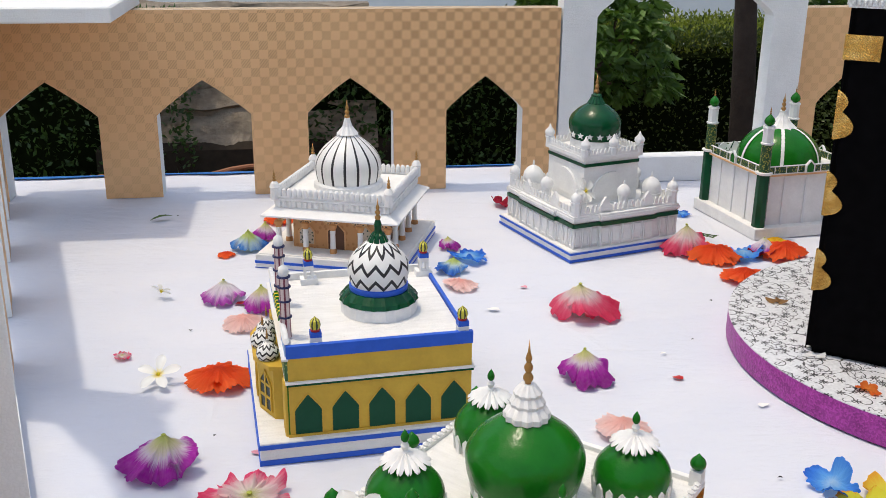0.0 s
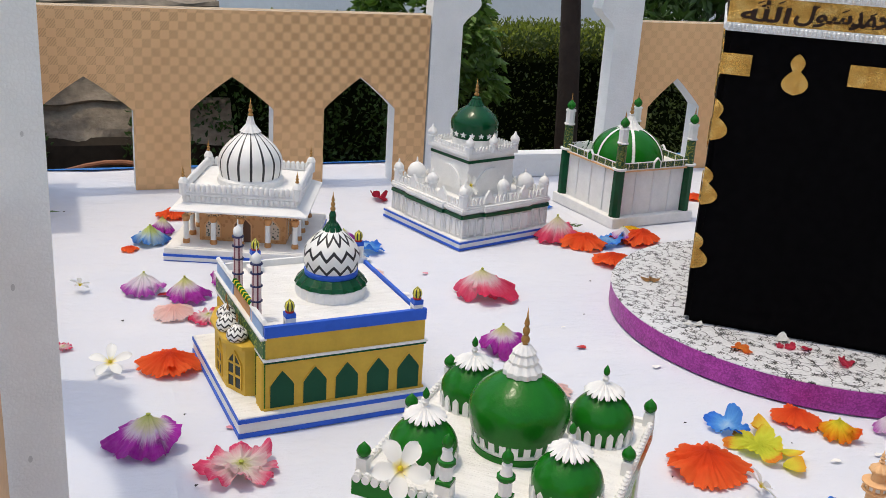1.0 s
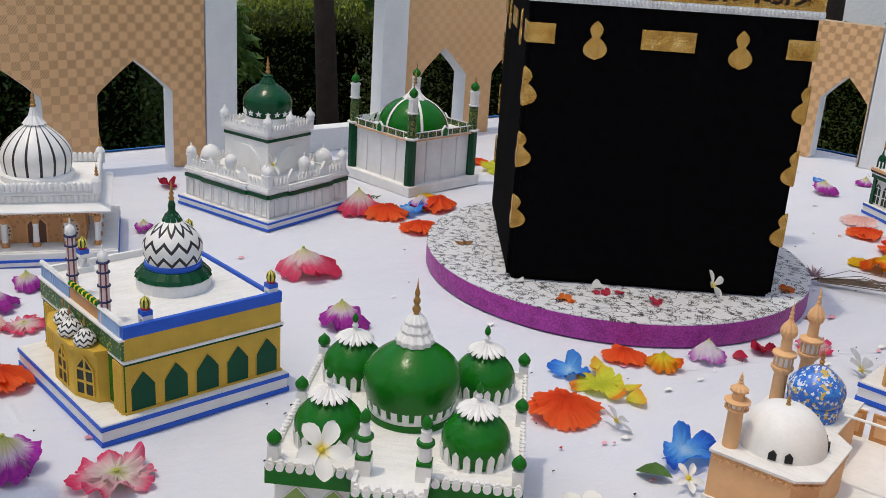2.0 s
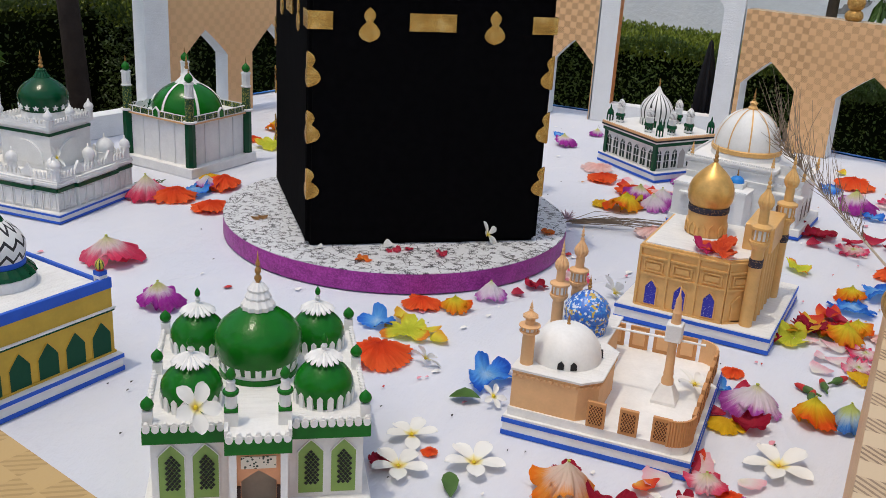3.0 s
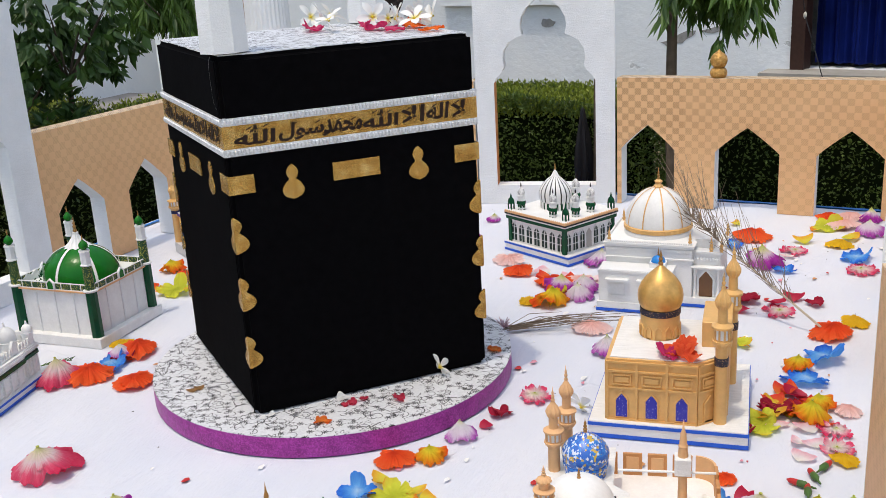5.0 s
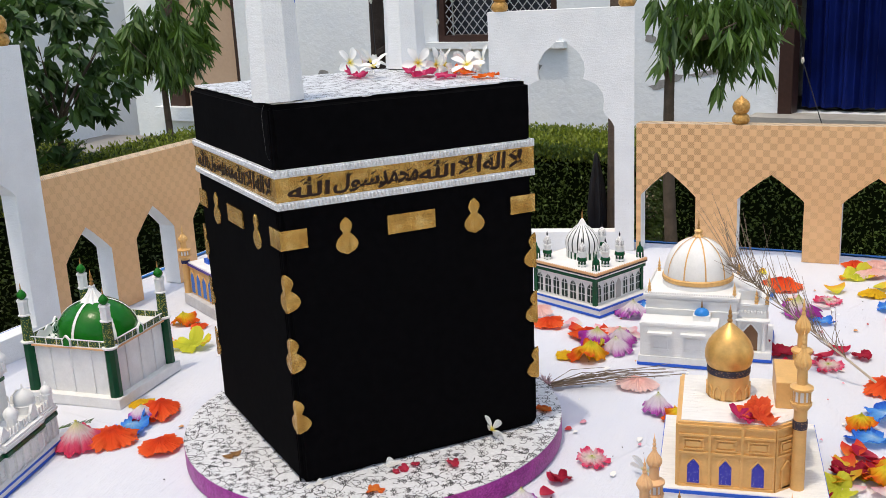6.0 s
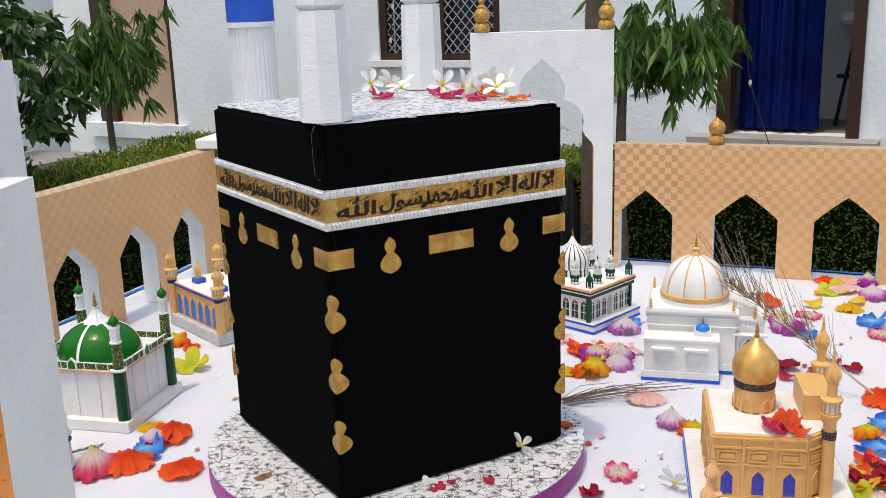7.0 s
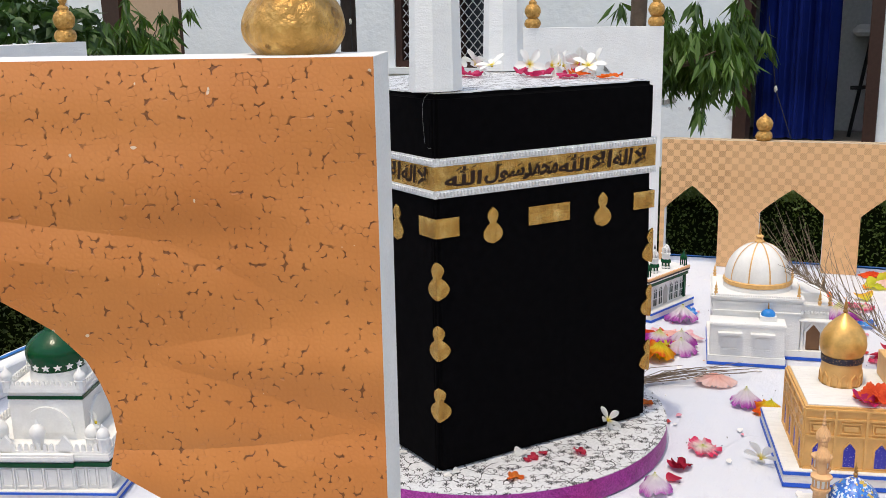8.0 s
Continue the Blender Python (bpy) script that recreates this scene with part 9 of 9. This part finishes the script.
tree("mango_sapling", (4.46, 1.385, -0.62), (4.44, 1.40, 0.52), (4.44, 1.19, 0.57), (0.28, 0.25, 0.30), 1900, 0.125, MANGO_LEAF, "young mango tree with long drooping leaves", seed=11)
tree("mango_sapling", (4.36, 4.46, -0.62), (4.40, 4.52, 0.42), (4.40, 4.50, 0.54), (0.26, 0.26, 0.30), 1900, 0.13, MANGO_LEAF, "young drooping tree beside a brown house door", seed=12, r=0.028)
tree("dark_tree", (5.05, 3.33, -0.62), (4.97, 3.30, 1.05), (4.95, 3.2, 1.35), (0.6, 0.6, 0.40), 260, 0.16, SHRUB_LEAF, "dark-trunked tree with sparse broad leaves", droop=0.5, aspect=0.5, seed=13, r=0.066, knots=((0.08, -0.13), (0.30, 0.12), (0.42, -0.12)), bark=DARK_BARK)
tree("broadleaf_shrub", (2.75, 3.7, -0.62), (2.8, 3.75, 0.3), (2.72, 3.75, 0.5), (0.40, 0.4, 0.5), 2200, 0.075, SHRUB_LEAF, "dark broad-leaved shrub behind the arcade", droop=0.5, aspect=0.5, seed=14, r=0.02)
tree("garden_tree", (1.66, 3.25, -0.62), (1.56, 3.2, 0.6), (1.5, 3.3, 1.25), (0.6, 0.6, 0.35), 500, 0.14, MANGO_LEAF, "garden tree with a dark leaning trunk", seed=15, r=0.05, bark=DARK_BARK)
tree("leafy_bush", (1.28, 3.9, -0.62), (1.30, 3.9, 0.0), (1.25, 3.85, 0.05), (0.36, 0.3, 0.5), 4200, 0.055, BUSH_LEAF, "dense green leafy bush behind the arcade", droop=0.25, aspect=0.5, seed=16, r=0.03)
tree("leafy_bush", (2.45, 3.75, -0.62), (2.45, 3.8, 0.1), (2.5, 3.8, 0.25), (0.3, 0.3, 0.3), 1200, 0.07, SHRUB_LEAF, "small green bush at the hedge's end", droop=-0.3, aspect=0.4, seed=17, r=0.03)


def wooden_post():
    t = thing("wooden_post", "rough grey-brown wooden post behind the gateway", "post")
    bm = bmesh.new()
    limb(bm, (2.76, 1.205, -0.62), (2.75, 1.170, 1.3), 0.029, 0.026, 0.012, 12)
    part("log", bm, BARK, t, smooth=True)
    bag = bmesh.new()
    lathe(bag, [(0.0, -0.16), (0.016, -0.14), (0.026, -0.02), (0.03, 0.07), (0.022, 0.15), (0.012, 0.21), (0.006, 0.25), (0.0, 0.26)], 30, (2.75, 1.262, 0.0), lobes=5, lobe=0.28)
    ob = solid("black_bag", bag, BLACK, True)
    tagged(ob, "black plastic bag tied to a wooden post", "bag")


wooden_post()


def stone_slab():
    m = Mat("weathered_stone", 0.9)
    m.colour(m.mix(0.5, m.ramp(m.noise(6, 6, 0.65, m.mapped((1, 1, 3))), [(0.3, (0.07, 0.055, 0.04)), (0.5, (0.20, 0.16, 0.12)), (0.7, (0.42, 0.36, 0.28))]), m.ramp(m.noise(40, 4), [(0.3, (0.13, 0.105, 0.08)), (0.7, (0.30, 0.25, 0.19))])))
    m.bump(m.noise(14, 6), 0.9, 0.02)
    bm = bmesh.new()
    rows = []
    for i in range(41):
        x = -0.46 + 0.8 * i / 40
        row = [bm.verts.new((x, 3.34, -0.06))]
        for j in range(21):
            s = j / 20
            d = 0.05 * noise.noise((x * 3.1, s * 9, 0.4)) + 0.022 * noise.noise((x * 9, s * 26, 1.4))
            row.append(bm.verts.new((x, 3.0 + 0.3 * s + d, -0.06 + 0.40 * s ** 0.8 + d * 0.5)))
        row.append(bm.verts.new((x, 3.36, 0.33)))
        rows.append(row)
    for p, q in zip(rows, rows[1:]):
        for j in range(len(p) - 1):
            bm.faces.new((p[j], q[j], q[j + 1], p[j + 1]))
        bm.faces.new((p[-1], q[-1], q[0], p[0]))
    ob = solid("stone_block", bm, m.m)
    tagged(ob, "weathered grey stone block in the garden", "stone")
    ob2 = solid("stone_block", cube(-0.5, 0.4, 2.98, 3.34, -0.63, -0.05, 0.02), paint("dark_earth", (0.035, 0.026, 0.018), 0.95, 0.3))
    tagged(ob2, "dark soil bank under a grey stone", "stone")
    hose = bmesh.new()
    tube(hose, [(-0.6 + 0.07 * i, 2.80 + 0.05 * math.sin(0.9 * i), -0.14 + 0.03 * math.sin(0.7 * i)) for i in range(20)], 0.009, 0.009, 8)
    tube(hose, [(-0.5 + 0.05 * i, 2.86 + 0.03 * math.sin(0.6 * i + 2), -0.12 - 0.02 * math.sin(0.5 * i)) for i in range(18)], 0.008, 0.008, 8)
    tagged(solid("garden_hose", hose, paint("hose_brown", (0.32, 0.13, 0.07), 0.5), True), "reddish brown garden hose lying on the bank", "hose")
    bank = cube(-1.8, 0.9, 2.62, 2.98, -0.63, -0.15, 0.03)
    tagged(solid("soil_bank", bank, paint("bank_earth", (0.05, 0.035, 0.024), 0.95, 0.35, scale=9, bump=0.8, dist=0.01)), "dark soil bank behind the table", "soil")


stone_slab()


def tarp_edge():
    m = paint("blue_tarpaulin", (0.02, 0.17, 0.50), 0.45, 0.2)
    bm = bmesh.new()
    for (ax, ay), (bx, by) in (((-0.7, 2.40), (2.3, 2.40)), ((2.29, 2.35), (2.585, 1.10)), ((2.585, 1.10), (2.59, 0.0))):
        rows = []
        for i in range(60):
            s = i / 59
            x, y = ax + (bx - ax) * s, ay + (by - ay) * s
            w = 0.012 * noise.noise((s * 22, ax, 0))
            nx, ny = (0.0, 1.0) if ay == by else (1.0, 0.0)
            rows.append([bm.verts.new((x + nx * k, y + ny * k, z)) for k, z in ((0.012 + w, 0.003), (0.026, 0.003), (0.03, -0.03), (0.03, -0.25))])
        for p, q in zip(rows, rows[1:]):
            for j in range(3):
                bm.faces.new((p[j], p[j + 1], q[j + 1], q[j]))
    tagged(solid("blue_tarpaulin", bm, m, True), "blue tarpaulin edge sticking out under the cloth", "tarpaulin")


tarp_edge()

# the house: local x runs along the wall away from the door's right side, local y into the house
HOUSE = Matrix.Translation((6.22, 0.692, -0.013)) @ Matrix.Rotation(math.atan2(0.990, 0.139), 4, "Z") @ Matrix.Diagonal((0.96, -0.96, 0.96, 1))


def put_house(ob):
    ob.matrix_world = HOUSE @ ob.matrix_world
    return ob


def limewash():
    m = Mat("limewash", 0.85, 0, 0.2)
    blot = m.noise(2.2, 5)
    peel = m.ramp(m.noise(3.5, 6, 0.7), [(0.66, (0, 0, 0)), (0.69, (1, 1, 1))])
    m.colour(m.mix(m.math("MULTIPLY", peel, 0.55), m.ramp(blot, [(0.3, (0.74, 0.77, 0.80)), (0.7, (0.82, 0.84, 0.85))]), (0.42, 0.42, 0.42)))
    m.bump(m.math("ADD", m.noise(22, 5), m.math("MULTIPLY", peel, -0.6)), 0.6, 0.01)
    return m.m


def house():
    lime = limewash()
    dark = paint("brown_timber", (0.045, 0.02, 0.014), 0.5, 0.2)
    t = thing("house", "whitewashed single-storey house with a curtained doorway", "house")
    def add(name, q, mt, label="", parent=None, bevel=0.0):
        ob = part(name, cube(*q, bevel), mt, parent or t, label)
        return ob
    # wall with its openings: door -0.42..0.40, window 2.1..3.18, side door 5.44..6.4
    for q in ((-6, -0.47, 0, 0.25, -0.62, 3.0), (0.45, 2.1, 0, 0.25, -0.62, 3.0), (3.18, 5.42, 0, 0.25, -0.62, 3.0), (6.42, 9, 0, 0.25, -0.62, 3.0), (-0.47, 0.45, 0, 0.25, 2.0, 3.0), (-0.47, 0.45, 0, 0.25, -0.62, -0.085), (2.1, 3.18, 0, 0.25, -0.62, 0.41), (2.1, 3.18, 0, 0.25, 1.6, 3.0), (5.42, 6.42, 0, 0.25, -0.62, -0.19), (5.42, 6.42, 0, 0.25, 1.9, 3.0)):
        add("wall", q, lime, "whitewashed wall")
    add("roof", (-6.3, 9.3, -0.4, 5, 3.0, 3.15), lime, "flat roof slab")
    add("doorstep", (-0.6, 0.6, -0.22, 0.05, -0.62, -0.08), paint("worn_cement", (0.36, 0.34, 0.31), 0.85, 0.2, scale=8), "worn cement doorstep")
    d = add("door_frame", (0.36, 0.45, -0.03, 0.12, -0.085, 2.0), dark, "dark brown timber jamb")
    add("jamb", (-0.47, -0.39, -0.03, 0.12, -0.085, 2.0), dark, "", d)
    add("lintel", (-0.39, 0.36, -0.03, 0.12, 1.93, 2.0), dark, "", d)
    # curtain
    bm = bmesh.new()
    rows = []
    for i in range(70):
        s = i / 69
        x = 0.34 - 0.53 * s
        y = 0.16 + 0.04 * math.sin(s * 33 + 1.5 * math.sin(s * 7)) + 0.012 * math.sin(s * 97)
        rows.append([bm.verts.new((x, y + 0.01 * math.sin(3 * z + s * 9), z)) for z in (-0.055, 0.4, 0.9, 1.4, 1.92)])
    for p, q in zip(rows, rows[1:]):
        for j in range(4):
            bm.faces.new((p[j], p[j + 1], q[j + 1], q[j]))
    vel = Mat("blue_curtain", 0.7, 0, 0.3)
    vel.colour(vel.ramp(vel.noise(4), [(0.3, (0.002, 0.008, 0.075)), (0.7, (0.004, 0.015, 0.14))]))
    vel.b.inputs["Specular IOR Level"].default_value = 0.08
    vel.b.inputs["Sheen Weight"].default_value = 0.0
    c = solid("door_curtain", bm, vel.m, True)
    tagged(put_house(c), "long navy blue velvet curtain half drawn across a doorway", "curtain")
    # room behind the door
    room = paint("room_plaster", (0.72, 0.73, 0.73), 0.8)
    for q in ((-1.4, 1.2, 1.0, 1.1, -0.085, 2.6), (-1.5, -1.4, 0.25, 2.0, -0.085, 2.6), (1.2, 1.3, 0.25, 2.0, -0.085, 2.6), (-1.5, 1.3, 0.25, 2.0, 2.6, 2.7)):
        add("room_wall", q, room)
    add("room_floor", (-1.5, 1.3, 0.05, 2.0, -0.12, -0.086), paint("room_floor", (0.28, 0.25, 0.22), 0.6, 0.2), "dim cement floor")
    add("inner_jamb", (-0.52, -0.44, 0.62, 0.7, -0.085, 2.0), dark)
    s = thing("wall_basin", "white wash basin on the room's wall", "basin")
    part("bowl", cube(-0.55, -0.2, 0.72, 1.0, 0.62, 0.70, 0.03), WHITE_PAINT, s)
    part("tap", cube(-0.39, -0.36, 0.88, 1.0, 0.86, 0.89, 0.005), SILVER, s)
    put_house(s)
    k = thing("crutch", "black metal elbow crutch leaning inside the doorway", "crutch")
    bm = bmesh.new()
    tube(bm, [(-0.24, 0.60, -0.083), (-0.31, 0.78, 0.5), (-0.36, 0.93, 0.95)], 0.013, 0.013, 8)
    part("shaft", bm, BLACK, k)
    bm = bmesh.new()
    tube(bm, [(-0.22, 0.69, 0.26), (-0.29, 0.71, 0.26), (-0.36, 0.73, 0.27)], 0.014, 0.014, 8)
    part("grip", bm, BLACK, k)
    put_house(k)
    # window with diamond mesh
    w = add("window_frame", (2.1, 2.16, 0.02, 0.14, 0.41, 1.6), dark, "dark brown window frame")
    for q in ((3.12, 3.18, 0.02, 0.14, 0.41, 1.6), (2.16, 3.12, 0.02, 0.14, 0.41, 0.46), (2.16, 3.12, 0.02, 0.14, 1.54, 1.6), (2.60, 2.67, 0.04, 0.14, 0.46, 1.54)):
        add("window_bar", q, dark, "", w)
    add("window_pane", (2.16, 3.12, 0.16, 0.18, 0.46, 1.54), paint("dim_pane", (0.035, 0.04, 0.05), 0.25), "dim glazing behind the mesh")
    add("window_sill", (2.02, 3.26, -0.06, 0.05, 0.36, 0.41), lime, "whitewashed sill")
    bm = bmesh.new()
    step = 0.075
    for i in range(-14, 14):
        for s in (-1, 1):
            pts = []
            x0 = 2.64 + i * step
            for z in (0.46, 1.54):
                pts.append(x0 + s * (z - 1.0) * 0.9)
            z0, z1, xa, xb = 0.46, 1.54, pts[0], pts[1]
            lo, hi = 2.16, 3.12
            ta = [(lo - xa) / (xb - xa), (hi - xa) / (xb - xa)]
            t0, t1 = max(0, min(ta)), min(1, max(ta))
            if t1 > t0:
                tube(bm, [(xa + (xb - xa) * q, 0.05 + 0.004 * s, z0 + (z1 - z0) * q) for q in (t0, t1)], 0.0045, 0.0045, 4)
    add_m = part("diamond_mesh", bm, paint("grey_wire", (0.5, 0.5, 0.52), 0.5, metal=0.4), t, "grey diamond wire mesh")
    # side door
    sd = add("side_door", (5.46, 6.2, 0.06, 0.10, -0.19, 1.9), paint("beige_board", (0.52, 0.36, 0.25), 0.6, 0.06), "beige boarded side door")
    add("door_post", (6.2, 6.42, 0.0, 0.14, -0.19, 1.9), dark, "dark brown timber jamb", sd)
    add("door_post", (5.42, 5.46, 0.0, 0.14, -0.19, 1.9), dark, "", sd)
    add("side_ledge", (5.3, 6.55, -0.1, 0.04, -0.32, -0.19), lime, "cracked whitewashed ledge")
    # where the plaster has broken away
    bare = paint("bare_plaster", (0.30, 0.29, 0.28), 0.9, 0.25, scale=30, bump=0.6, dist=0.004)
    chip = random.Random(8)
    for cx, cz, w, h, lean in ((1.24, 0.115, 0.13, 0.038, -0.35), (0.98, 0.178, 0.10, 0.020, -0.15), (0.885, 0.20, 0.035, 0.026, 0.0), (1.36, 0.42, 0.05, 0.03, 0.2), (2.30, 0.22, 0.07, 0.035, 0.0), (3.6, 0.30, 0.10, 0.04, 0.1), (3.35, 0.05, 0.08, 0.03, -0.1), (4.4, 0.15, 0.07, 0.03, 0.0), (0.756, 0.145, 0.012, 0.012, 0.0)):
        ring = []
        for i in range(18):
            a = 2 * math.pi * i / 18
            r = chip.uniform(0.72, 1.15)
            ring.append((cx + w * r * math.cos(a), cz + h * r * math.sin(a) + lean * w * math.cos(a)))
        part("bare_patch", prism(bmesh.new(), ring, -0.004, 0.0), bare, t, "grey patch of broken plaster")
    put_house(t)


house()


def garden_wall():
    m = limewash()
    ob = solid("wall_garden", cube(-7, 6.4, 6.6, 6.8, -0.63, 2.2), m)
    tagged(ob, "pale whitewashed garden wall", "wall", kind="structure")
    ob = solid("kerb", cube(-7, 6.0, 6.0, 6.6, -0.63, -0.30), paint("grey_kerb", (0.30, 0.29, 0.28), 0.9, 0.2, scale=4), False)
    tagged(ob, "grey cement kerb along the garden wall", "kerb", kind="structure")


garden_wall()


def fairy_lights():
    t = thing("string_lights", "thin dark cable with small pale bulbs", "string lights")
    bulbs = []
    for pts in ([(4.4, 3.0, 1.3), (4.4, 3.02, 0.75), (4.38, 3.0, 0.45)], [(4.6, 2.75, 1.2), (4.6, 2.7, 0.8), (4.6, 2.72, 0.62)], [(4.5, 0.85, 0.75), (4.5, 0.80, 0.40), (4.4, 0.68, 0.08)]):
        part("cable", tube(bmesh.new(), pts, 0.003, 0.003, 4), BLACK, t)
        bulbs += pts[1:]
    for p in bulbs:
        part("bulb", lathe(bmesh.new(), [(0.003, -0.014), (0.009, 0), (0.006, 0.014), (0, 0.02)], 8, p), paint("pale_bulb", (0.6, 0.58, 0.5), 0.3), t, smooth=True)


fairy_lights()
